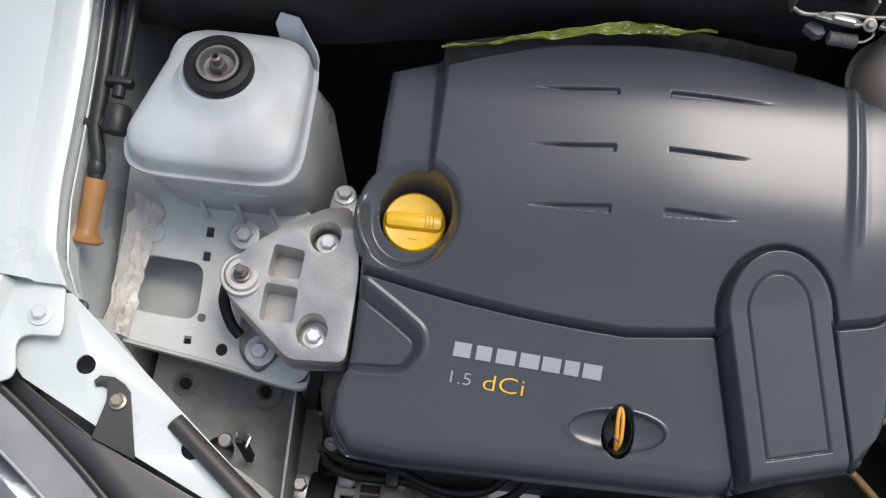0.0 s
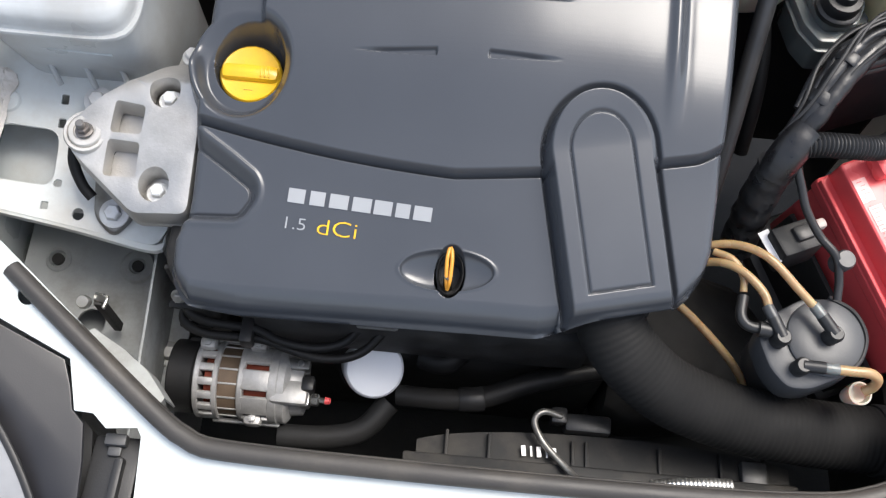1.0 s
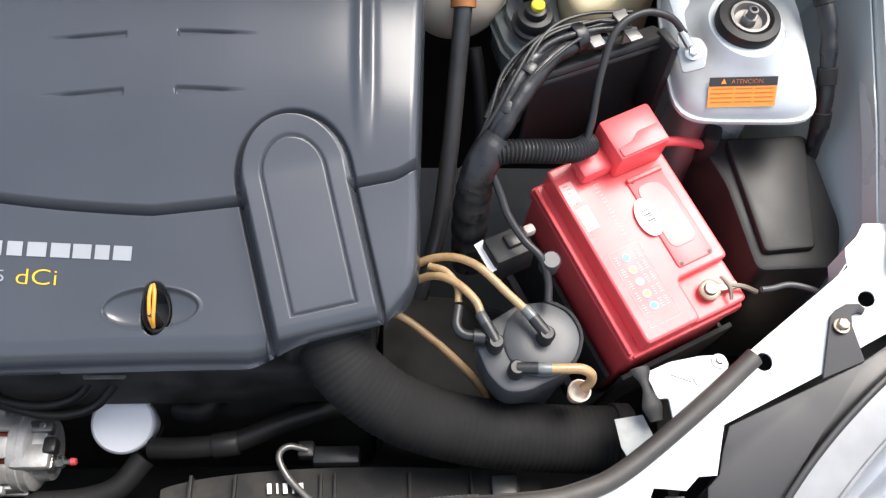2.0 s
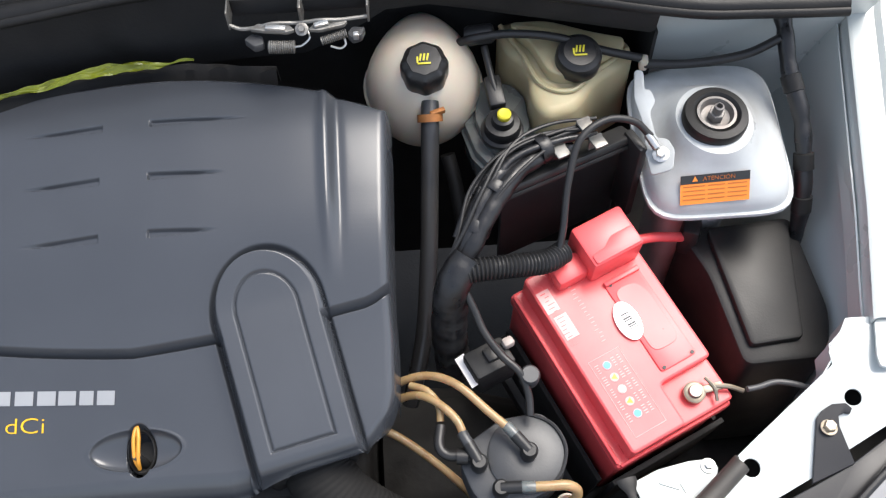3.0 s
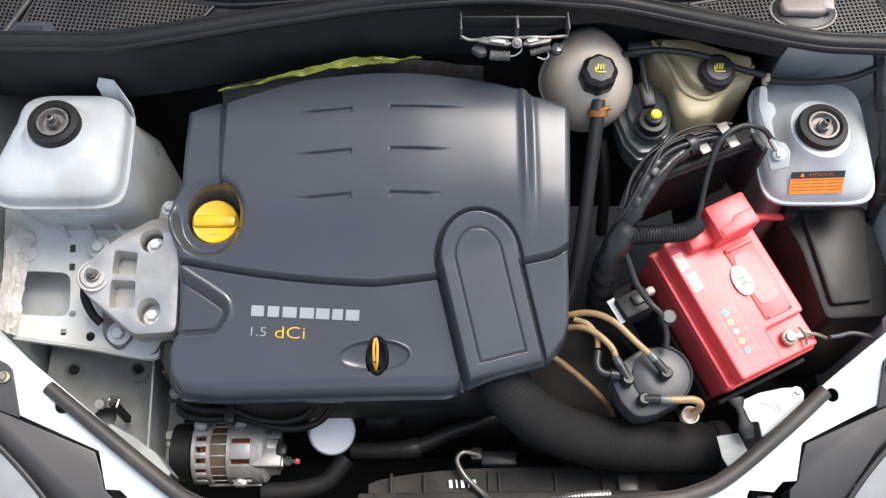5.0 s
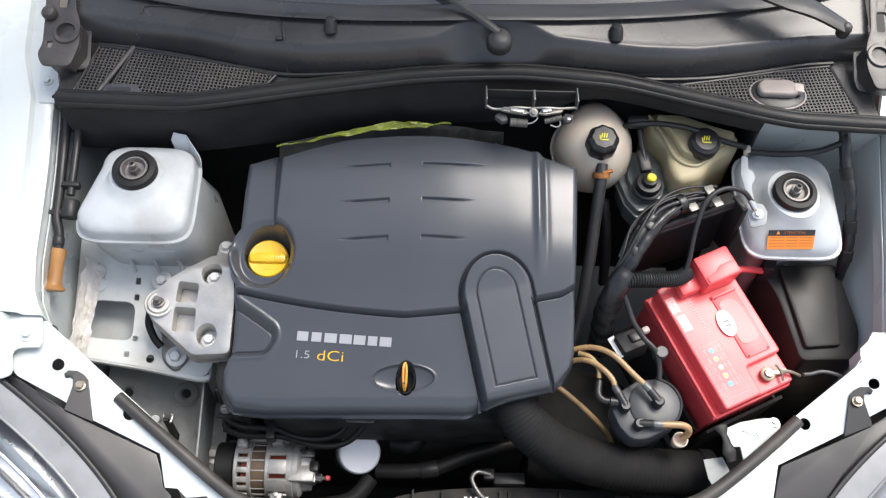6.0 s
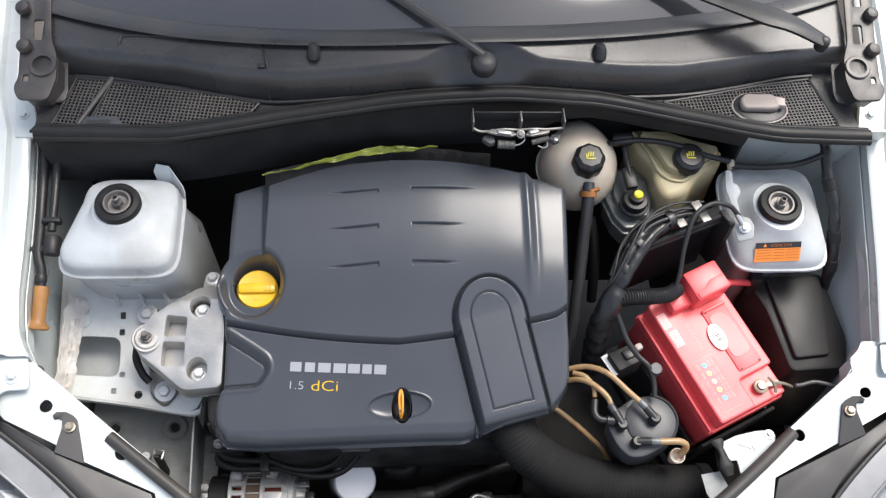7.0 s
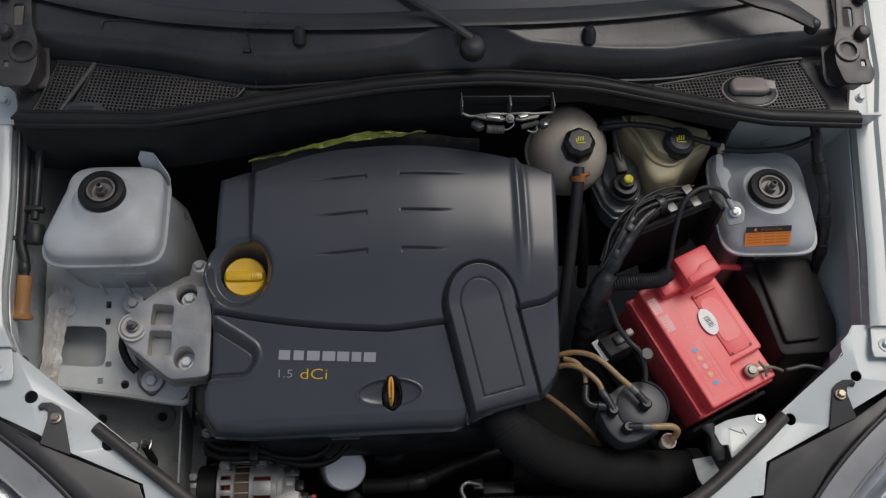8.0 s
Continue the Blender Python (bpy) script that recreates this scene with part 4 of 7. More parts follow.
part("rubber_loop", pipe([(-0.512, 0.400, 0.785), (-0.516, 0.385, 0.765), (-0.508, 0.368, 0.745), (-0.497, 0.358, 0.735)], 0.0065, 24), M_RUBBER, MOUNT2)
part("base_bolt", hex_bolt(-0.511, 0.475, 0.760, 0.0098, 1.75, way=(0, -0.3, 1)), M_WASHER, MOUNT2)
part("base_bolt", hex_bolt(-0.475, 0.350, 0.714, 0.0100, 1.75, way=(0, -0.3, 1)), M_WASHER, MOUNT2)

# ---- battery ----
BAT_TOP = 0.814
BAT_M = pose(0.445, 0.363, BAT_TOP) @ pose(0, 0, 0, 9.0, 0, 0) @ pose(0, 0, 0, 0, 0, 25.0) @ pose(0, 0, -BAT_TOP)
BATTERY = thing("battery", "red plastic car battery with labels and a capped terminal", "battery", (0.4395, 0.3645, 0.595))


def on_battery(bm):
    return put(bmesh.new(), bm, BAT_M)


# case edges: left, right, front, back; the lid's top stands in from the rim on two sides
XL, XR, YF, YB = -0.0725, 0.0795, -0.120, 0.112
XT, YT = -0.057, -0.116
part("case", on_battery(box((XL + XR) / 2, (YF + YB) / 2, 0.70, XR - XL - 0.006, YB - YF - 0.006, 0.16, 0.006)), M_RED, BATTERY)
CORNER_X, CORNER_Y = 0.012, -0.066
part("lid", on_battery(prism(rounded([(XT, YT), (CORNER_X, YT), (CORNER_X, CORNER_Y), (XR, CORNER_Y), (XR, YB), (XT, YB)], 0.006, 3), BAT_TOP - 0.040, BAT_TOP, 0.003)), M_RED, BATTERY, smooth=14)
part("lid_corner", on_battery(prism(rounded([(CORNER_X - 0.004, YT), (XR, YT), (XR, CORNER_Y + 0.004), (CORNER_X - 0.004, CORNER_Y + 0.004)], 0.006, 3), BAT_TOP - 0.040, BAT_TOP - 0.015, 0.003)), M_RED, BATTERY, smooth=14)
part("lid_rim", on_battery(prism(rounded([(XL, YF), (XR + 0.001, YF), (XR + 0.001, YB), (XL, YB)], 0.006, 3), BAT_TOP - 0.052, BAT_TOP - 0.032, 0.004)), M_RED, BATTERY, smooth=14)
part("rim_lip", on_battery(put(box(XL + 0.003, (YF + YB) / 2, BAT_TOP - 0.029, 0.005, YB - YF - 0.010, 0.010, 0.002), box((XL + XR) / 2, YF + 0.0025, BAT_TOP - 0.032, XR - XL - 0.010, 0.004, 0.006, 0.0015))), M_RED, BATTERY)
part("vent_panel", on_battery(prism(rounded([(0.020, -0.056), (0.066, -0.056), (0.066, 0.062), (0.020, 0.062)], 0.004, 3), BAT_TOP, BAT_TOP + 0.0022, 0.0010)), M_RED, BATTERY)
part("vent_cover", on_battery(prism(rounded([(0.025, -0.034), (0.060, -0.034), (0.060, 0.030), (0.053, 0.048), (0.025, 0.050)], 0.012, 4), BAT_TOP + 0.0022, BAT_TOP + 0.0031, 0.0004)), M_RED, BATTERY, smooth=14)
part("rear_step", on_battery(box(0.043, 0.060, BAT_TOP + 0.004, 0.046, 0.006, 0.004, 0.001)), M_RED, BATTERY)
for x, y in ((0.026, 0.057), (0.025, -0.053), (0.062, -0.053)):
    part("lid_notch", on_battery(turned([(0.0022, 0), (0.0022, 0.0006)], aim((x, y, BAT_TOP + 0.0026), (0, 0, 1)), 12)), M_INK, BATTERY)
part("oval_sticker", on_battery(turned([(0.0165, 0), (0.0165, 0.0008)], Matrix.Translation((0.0198, 0.0115, BAT_TOP + 0.0032)) @ pose(0, 0, 0, 0, 0, -4) @ Matrix.Diagonal((0.85, 1.45, 1, 1)), 36)), M_WHITE, BATTERY, "white oval sticker")
for k in range(8):
    part("sticker_bar", on_battery(box(0.0215 - 0.0002 * k, 0.0017 + 0.0026 * k, BAT_TOP + 0.0041, 0.010 if k else 0.012, 0.0009 + 0.0005 * (k % 3), 0.0003, 0)), M_INK, BATTERY)
# printed columns: pale panels under small lines of illegible print
rng = random.Random(4)
for x, y, sx, sy in ((-0.046, 0.075, 0.016, 0.028), (-0.043, 0.040, 0.016, 0.030)):
    part("print_block", on_battery(box(x, y, BAT_TOP + 0.0002, sx, sy, 0.0006, 0)), M_PALE, BATTERY, "pale printed block")
for k in range(16):
    y = 0.090 - 0.0048 * k
    part("print_line", on_battery(box(-0.0455 + 0.0006 * rng.uniform(-3, 3), y, BAT_TOP + 0.0004, 0.010 * rng.uniform(0.4, 1), 0.0012, 0.0006, 0)), M_RED, BATTERY)
    part("print_line", on_battery(box(-0.015 + 0.0006 * rng.uniform(-3, 3), y - 0.012, BAT_TOP + 0.0002, 0.007 * rng.uniform(0.4, 1), 0.0008, 0.0006, 0)), M_PALE, BATTERY)
for x0 in (-0.0445, -0.0055):
    part("print_rule", on_battery(box(x0, -0.055, BAT_TOP + 0.0002, 0.0005, 0.094, 0.0006, 0)), M_PALE, BATTERY)
for y0 in (-0.008, -0.102):
    part("print_rule", on_battery(box(-0.025, y0, BAT_TOP + 0.0002, 0.0395, 0.0005, 0.0006, 0)), M_PALE, BATTERY)
for k, ink in enumerate((M_BLUE, M_YELLOW, M_PALE, M_YELLOW, M_BLUE)):
    y = -0.0200 - 0.0152 * k
    part("warning_disc", on_battery(turned([(0.0050, 0), (0.0050, 0.0005)], aim((-0.028, y, BAT_TOP + 0.0001), (0, 0, 1)), 20)), M_PALE, BATTERY)
    part("warning_sign", on_battery(turned([(0.0042, 0), (0.0042, 0.0009)], aim((-0.028, y, BAT_TOP + 0.0002), (0, 0, 1)), 3 if ink is M_YELLOW else 16)), ink, BATTERY)
    for x in (-0.039, -0.0185, -0.0115):
        for j in range(4):
            part("print_line", on_battery(box(x, y + 0.0048 - 0.0030 * j, BAT_TOP + 0.0002, 0.0050 * rng.uniform(0.5, 1), 0.0009, 0.0006, 0)), M_PALE, BATTERY)
# terminal cover and terminal
part("terminal_cover", put(on_battery(box(0.041, 0.098, BAT_TOP + 0.022, 0.066, 0.054, 0.048, 0.005)), on_battery(box(-0.010, 0.093, BAT_TOP + 0.010, 0.040, 0.030, 0.024, 0.006))), M_RED, BATTERY, "raised red terminal cover")
part("cover_step", on_battery(prism(rounded([(0.012, 0.0735), (0.071, 0.0735), (0.071, 0.096), (0.043, 0.096), (0.030, 0.087), (0.012, 0.085)], 0.003, 3), BAT_TOP + 0.0445, BAT_TOP + 0.0475, 0.001)), M_RED, BATTERY)
TERM = BAT_TOP - 0.015
part("terminal", on_battery(turned([(0.0080, 0), (0.0076, 0.014), (0.0066, 0.0155)], aim((0.041, -0.091, TERM), (0, 0, 1)), 24)), M_DULL, BATTERY, "dull lead terminal post")
bm = on_battery(turned([(0.0118, 0.003), (0.0122, 0.005), (0.0122, 0.010), (0.0095, 0.0115)], aim((0.041, -0.091, TERM), (0, 0, 1)), 24))
put(bm, on_battery(box(0.061, -0.096, TERM + 0.008, 0.024, 0.009, 0.006, 0.0015, turn=-14)))
put(bm, on_battery(pipe([(0.060, -0.083, TERM + 0.011), (0.062, -0.098, TERM + 0.012), (0.058, -0.111, TERM + 0.007)], 0.0022, 10, 8)))
put(bm, on_battery(pipe([(0.062, -0.095, TERM + 0.011), (0.078, -0.104, TERM + 0.009), (0.091, -0.115, TERM + 0.003)], 0.0030, 10, 8)))
part("terminal_clamp", bm, M_BRASS, BATTERY, "brassy terminal clamp with wing screw")
TRAY = thing("battery_tray", "black plastic battery tray under the battery", "tray", (0.44, 0.365, 0.5))
part("tray_base", on_battery(box(0, 0, 0.57, 0.19, 0.25, 0.03, 0.008)), M_BLACK, TRAY)
part("tray_wall", on_battery(box(-0.0800, -0.010, 0.630, 0.006, 0.210, 0.165, 0.001)), M_INSUL, TRAY)
part("tray_wall", on_battery(box(0.086, 0, 0.63, 0.006, 0.24, 0.12, 0.002)), M_BLACK, TRAY)
part("tray_post", on_battery(box(0.003, -0.1265, 0.650, 0.152, 0.006, 0.165, 0.001)), M_INSUL, TRAY)
solid("red_cable", pipe([(0.470, 0.480, 0.825), (0.505, 0.488, 0.822), (0.545, 0.50, 0.80), (0.565, 0.52, 0.77)], 0.006, 24), M_RED, "red battery cable running behind the tower", "cable")
solid("earth_cable", pipe([(0.577, 0.297, 0.803), (0.590, 0.299, 0.802), (0.612, 0.303, 0.803), (0.64, 0.297, 0.800), (0.67, 0.288, 0.785), (0.69, 0.275, 0.76)], 0.0034, 36), M_EARTH, "thin dark grey earth cable from the battery clamp", "cable")

# black box beside the battery
AIRBOX = thing("fuse_box", "black plastic box with a raised lid panel", "box", (0.645, 0.43, 0.5))
bm = prism(rounded([(0.548, 0.516), (0.690, 0.526), (0.708, 0.40), (0.694, 0.344), (0.594, 0.340), (0.574, 0.455)], 0.014), 0.0, 0.26, 0.006, shape=lambda x, y, z: (x, y, z + 0.52 + (0.12 * (y - 0.43) if z > 0.1 else 0)))
part("body", bm, M_BOX, AIRBOX)
part("lid_panel", prism(rounded([(0.580, 0.509), (0.682, 0.516), (0.666, 0.365), (0.603, 0.359)], 0.008), 0.0, 0.012, 0.004, shape=lambda x, y, z: (x, y, z + 0.778 + 0.12 * (y - 0.43))), M_BOX, AIRBOX)
part("side_post", box(0.560, 0.508, 0.79, 0.022, 0.03, 0.05, 0.006, turn=-20), M_BOX, AIRBOX)

# warning label on the tower
LABEL = thing("warning_label", "orange and black warning label on the strut tower", "label", (0.565, 0.496, 0.90))


def on_tower(x, y):
    """The height of the right tower's dome, by casting a ray down on it."""
    hit, place, normal, _ = TOWER_R.ray_cast((x, y, 2.0), (0, 0, -1))
    return place.z if hit else 0.9


def label_z(x, y):
    """A flat plane just above the tower where the label is stuck."""
    return LABEL_FIT[0] + LABEL_FIT[1] * (x - 0.567) + LABEL_FIT[2] * (y - 0.5035)


def label_piece(x0, x1, y0, y1, lift, mat, name):
    rows = [[(x0 + (x1 - x0) * i / 8, y0 + (y1 - y0) * j / 8, label_z(x0 + (x1 - x0) * i / 8, y0 + (y1 - y0) * j / 8) + lift) for i in range(9)] for j in range(9)]
    part(name, sheet(rows, 0.0002), mat, LABEL)


LX0, LX1, LY0, LY1 = 0.528, 0.606, 0.4925, 0.5145
spots = [(x, y) for x in np.linspace(LX0, LX1, 9) for y in np.linspace(LY0, LY1, 5)]
heights = np.array([on_tower(x, y) for x, y in spots])
LABEL_FIT = np.linalg.lstsq(np.array([(1, x - 0.567, y - 0.5035) for x, y in spots]), heights, rcond=None)[0]
LABEL_FIT[0] += max(h - label_z(x, y) for (x, y), h in zip(spots, heights))
label_piece(LX0, LX1, LY0, LY1, 0.0014, M_ORANGE, "backing")
label_piece(LX0, LX1, LY1 - 0.0066, LY1, 0.0020, M_INK, "black_band")
bm = text_bm("ATENCIÓN", 0.0062, 0.036)
for q in bm.verts:
    x, y = 0.553 + q.co.x, LY1 - 0.0052 + q.co.y * 0.75
    q.co = (x, y, label_z(x, y) + 0.0028)
part("heading", bm, M_ORANGE, LABEL)
bm = bmesh.new()
bm.faces.new([bm.verts.new((x, y, label_z(x, y) + 0.0028)) for x, y in ((0.541, LY1 - 0.0052), (0.5475, LY1 - 0.0052), (0.5442, LY1 - 0.0012))])
part("warning_triangle", bm, M_ORANGE, LABEL)
for k in range(4):
    y = LY1 - 0.0090 - 0.0033 * k
    for a, b in ((0.531, 0.556), (0.559, 0.578), (0.581, 0.603)):
        part("print_line", sheet([[(x, y + d, label_z(x, y + d) + 0.0022) for x in np.linspace(a, b, 5)] for d in (0, 0.0007)], 0.0001), M_PRINT, LABEL)

# ---- fluid tanks ----
TANK = thing("coolant_tank", "milky stained round coolant expansion tank", "tank", (0.247, 0.665, 0.78))
bm = bmesh.new()
bmesh.ops.create_uvsphere(bm, u_segments=40, v_segments=28, radius=1.0)
for q in bm.verts:
    x, y, z = q.co
    k = 1.0 + 0.16 * max(0, y) - 0.10 * max(0, -z)
    q.co = (0.247 + 0.071 * x * (1 - 0.38 * max(0, y) ** 1.5), 0.688 + 0.077 * y * k, 0.884 + 0.086 * z)
part("body", bm, M_TANK, TANK)
part("moulding_seam", turned([(0.0700, -0.0015), (0.0745, -0.0015), (0.0745, 0.0015), (0.0700, 0.0015)], aim((0.247, 0.690, 0.880), (0, -0.12, 1)), 40), M_TANK, TANK)


def tank_cap(parent, x, y, z, r, high, lobes, ink):
    m = aim((x, y, z), (0, -0.25, 1))
    body = part("cap", turned([(r * 0.95, -high), (r, -high * 0.9), (r, -high * 0.25), (r * 0.93, -high * 0.08), (r * 0.78, 0.0), (r * 0.70, 0.003), (r * 0.3, 0.0035)], m, 72, lobes, 0.07), M_BLACK, parent, "black ribbed screw cap")
    bm = bmesh.new()
    for k in range(3):
        put(bm, box(-0.004 + 0.004 * k, 0.002, 0.0045, 0.0022, 0.009, 0.0008, 0.0002, turn=-12))
    put(bm, box(0.0, -0.006, 0.0045, 0.015, 0.0022, 0.0008, 0.0002))
    put(bm, box(-0.0075, -0.001, 0.0045, 0.0022, 0.008, 0.0008, 0.0002))
    part("cap_symbol", put(bmesh.new(), bm, m), ink, body, "yellow printed symbol")


tank_cap(TANK, 0.249, 0.640, 0.974, 0.0262, 0.034, 8, M_MARK)
part("neck", turned([(0.030, -0.035), (0.024, -0.012), (0.023, 0.012)], aim((0.249, 0.650, 0.938), (0, -0.25, 1)), 32), M_TANK, TANK)
part("outlet", pipe([(0.250, 0.660, 0.920), (0.252, 0.625, 0.916)], 0.0150, 6), M_TANK, TANK)
HOSE = thing("coolant_hose", "dark rubber coolant hose with a rusty spring clip", "hose", (0.235, 0.48, 0.72))
part("hose", pipe([(0.253, 0.632, 0.922), (0.251, 0.603, 0.904), (0.246, 0.555, 0.850), (0.240, 0.50, 0.790), (0.228, 0.43, 0.72), (0.205, 0.37, 0.65)], 0.0108, 50, 14), M_GASKET, HOSE)
part("spring_clip", put(turned([(0.0125, -0.006), (0.0150, -0.006), (0.0150, 0.003), (0.0125, 0.003)], aim((0.252, 0.614, 0.912), (0, -0.7, -0.6)), 24), box(0.261, 0.614, 0.924, 0.018, 0.006, 0.006, 0.001, turn=20)), M_RUST, HOSE, "rusty spring clip")
solid("coolant_hose", pipe([(0.272, 0.625, 0.83), (0.280, 0.600, 0.80), (0.286, 0.570, 0.75), (0.29, 0.54, 0.68)], 0.0095, 30, 12), M_RUBBER, "thin black rubber hose beside the expansion tank", "hose")

BRAKE = thing("brake_fluid_reservoir", "clouded grey brake fluid reservoir with yellow-topped cap", "reservoir", (0.335, 0.61, 0.80))
part("body", prism(rounded([(0.294, 0.632), (0.304, 0.590), (0.320, 0.566), (0.366, 0.569), (0.384, 0.612), (0.382, 0.668), (0.364, 0.694), (0.305, 0.704)], 0.005), 0.815, 0.868, 0.004), M_SMOKE, BRAKE)
part("flange", prism(rounded([(0.290, 0.632), (0.300, 0.588), (0.318, 0.561), (0.368, 0.564), (0.388, 0.611), (0.386, 0.671), (0.366, 0.698), (0.302, 0.708)], 0.005), 0.852, 0.856, 0.0012), M_SMOKE, BRAKE)
part("shoulder", prism(rounded([(0.306, 0.630), (0.314, 0.598), (0.325, 0.580), (0.360, 0.583), (0.373, 0.614), (0.371, 0.660), (0.356, 0.682), (0.316, 0.690)], 0.006), 0.866, 0.882, 0.005), M_SMOKE, BRAKE)
part("neck", turned([(0.026, 0.0), (0.026, 0.006), (0.023, 0.008)], aim((0.337, 0.604, 0.882), (0, -0.1, 1)), 32), M_BLACK, BRAKE)
part("cap", turned([(0.0215, 0.006), (0.0220, 0.018), (0.020, 0.022), (0.0135, 0.023), (0.012, 0.032), (0.007, 0.034)], aim((0.337, 0.604, 0.882), (0, -0.1, 1)), 48, 24, 0.02), M_BLACK, BRAKE)
part("cap_button", turned([(0.0082, 0.032), (0.0082, 0.039), (0.0062, 0.0405), (0.003, 0.040)], aim((0.338, 0.604, 0.882), (0, -0.1, 1)), 24), M_MARK, BRAKE, "bright yellow button")
part("plug_lead", put(pipe([(0.332, 0.640, 0.914), (0.327, 0.665, 0.925), (0.322, 0.69, 0.940)], 0.0045, 20, 10), box(0.331, 0.642, 0.911, 0.020, 0.040, 0.015, 0.003, turn=8, tilt=14)), M_BLACK, BRAKE)

RES = thing("steering_fluid_reservoir", "beige plastic fluid reservoir with black screw cap", "reservoir", (0.42, 0.66, 0.80))
part("body", prism(rounded([(0.340, 0.735), (0.365, 0.742), (0.455, 0.712), (0.500, 0.702), (0.503, 0.672), (0.455, 0.645), (0.425, 0.606), (0.385, 0.596), (0.372, 0.625), (0.372, 0.668), (0.345, 0.700)], 0.016), 0.80, 0.922, 0.012, segments=3, shape=lambda x, y, z: (x, y, z + 0.12 * (y - 0.65))), M_BEIGE, RES)
part("shoulder", prism(rounded([(0.352, 0.722), (0.40, 0.722), (0.455, 0.700), (0.490, 0.690), (0.488, 0.676), (0.445, 0.655), (0.420, 0.638), (0.395, 0.645), (0.378, 0.690)], 0.012), 0.915, 0.938, 0.008, segments=3, shape=lambda x, y, z: (x, y, z + 0.12 * (y - 0.65))), M_BEIGE, RES)
tank_cap(RES, 0.430, 0.655, 0.957, 0.0270, 0.026, 0, M_MARK)
part("seam_rib", pipe([(0.345, 0.728, 0.935), (0.366, 0.688, 0.930), (0.386, 0.640, 0.923), (0.420, 0.628, 0.922), (0.452, 0.652, 0.925), (0.495, 0.682, 0.930)], 0.0032, 40, 8), M_BEIGE, RES)
solid("pressure_hose", pipe([(0.292, 0.697, 0.950), (0.310, 0.690, 0.962), (0.350, 0.692, 0.964), (0.404, 0.684, 0.962), (0.46, 0.672, 0.948), (0.505, 0.664, 0.940)], 0.0050, 40), M_BLACK, "black rubber hose lying across the reservoirs", "hose")
part("hose_cuff", turned([(0.010, 0), (0.012, 0.004), (0.012, 0.03), (0.009, 0.034)], aim((0.300, 0.703, 0.953), (1, -0.1, 0.2)), 20), M_BLACK, solid("wiring_lead", pipe([(0.508, 0.660, 0.934), (0.564, 0.654, 0.936), (0.624, 0.654, 0.946), (0.661, 0.657, 0.966)], 0.0055, 40), M_BLACK, "black wiring lead along the bulkhead", "cable"))
solid("hose_clip", box(0.508, 0.662, 0.934, 0.010, 0.014, 0.016, 0.003, turn=-10), M_TANK, "cream plastic hose clip on the bulkhead", "clip")
LOOM = thing("wiring_loom", "black taped wiring loom dropping along the wing", "cable", (0.68, 0.60, 0.80))
run = [(0.664, 0.690, 0.985), (0.667, 0.667, 0.970), (0.671, 0.625, 0.940), (0.683, 0.587, 0.910), (0.688, 0.549, 0.870), (0.691, 0.515, 0.820), (0.690, 0.49, 0.75)]
part("sleeve", pipe(run, 0.0098, 60, 12, wobble=0.002), M_TAPE, LOOM)
line = bend(run, 24)
for k in (6, 13, 17):
    part("tape_band", turned([(0.0095, 0), (0.0118, 0.001), (0.0120, 0.020), (0.0095, 0.021)], aim(line[k], line[k + 1] - line[k]), 18), M_RUBBER, LOOM)

for ob in (TANK, BRAKE, RES):
    ob.location.y += 0.008

# ---- black carrier with wiring by the battery ----
CARRIER = thing("wiring_carrier", "black plastic wiring carrier with bright spring clips", "bracket", (0.40, 0.53, 0.70))
turn = math.degrees(math.atan2(0.061, 0.144))
part("back_plate", box(0.402, 0.548, 0.83, 0.165, 0.006, 0.15, 0.002, turn=turn), M_BLACK, CARRIER)
part("top_rail", box(0.396, 0.540, 0.912, 0.180, 0.030, 0.010, 0.003, turn=turn, tilt=-22), M_BLACK, CARRIER)
part("rail_rib", box(0.405, 0.528, 0.909, 0.170, 0.003, 0.006, 0.001, turn=turn, tilt=-22), M_BLACK, CARRIER)
part("rail_edge", box(0.322, 0.528, 0.924, 0.040, 0.004, 0.004, 0.0005, turn=turn + 8), M_CHROME, CARRIER)
part("end_flange", box(0.482, 0.555, 0.86, 0.012, 0.035, 0.13, 0.004, turn=turn), M_BLACK, CARRIER)
for x, y, z in ((0.390, 0.538, 0.934), (0.420, 0.566, 0.943), (0.382, 0.556, 0.935), (0.433, 0.550, 0.932), (0.348, 0.540, 0.928)):
    bm = put(box(x, y, z, 0.016, 0.004, 0.020, 0.001, turn=turn), box(x + 0.002, y - 0.008, z + 0.009, 0.016, 0.016, 0.003, 0.001, turn=turn))
    part("spring_clip", bm, M_DULL, CARRIER, "dull steel spring clip")

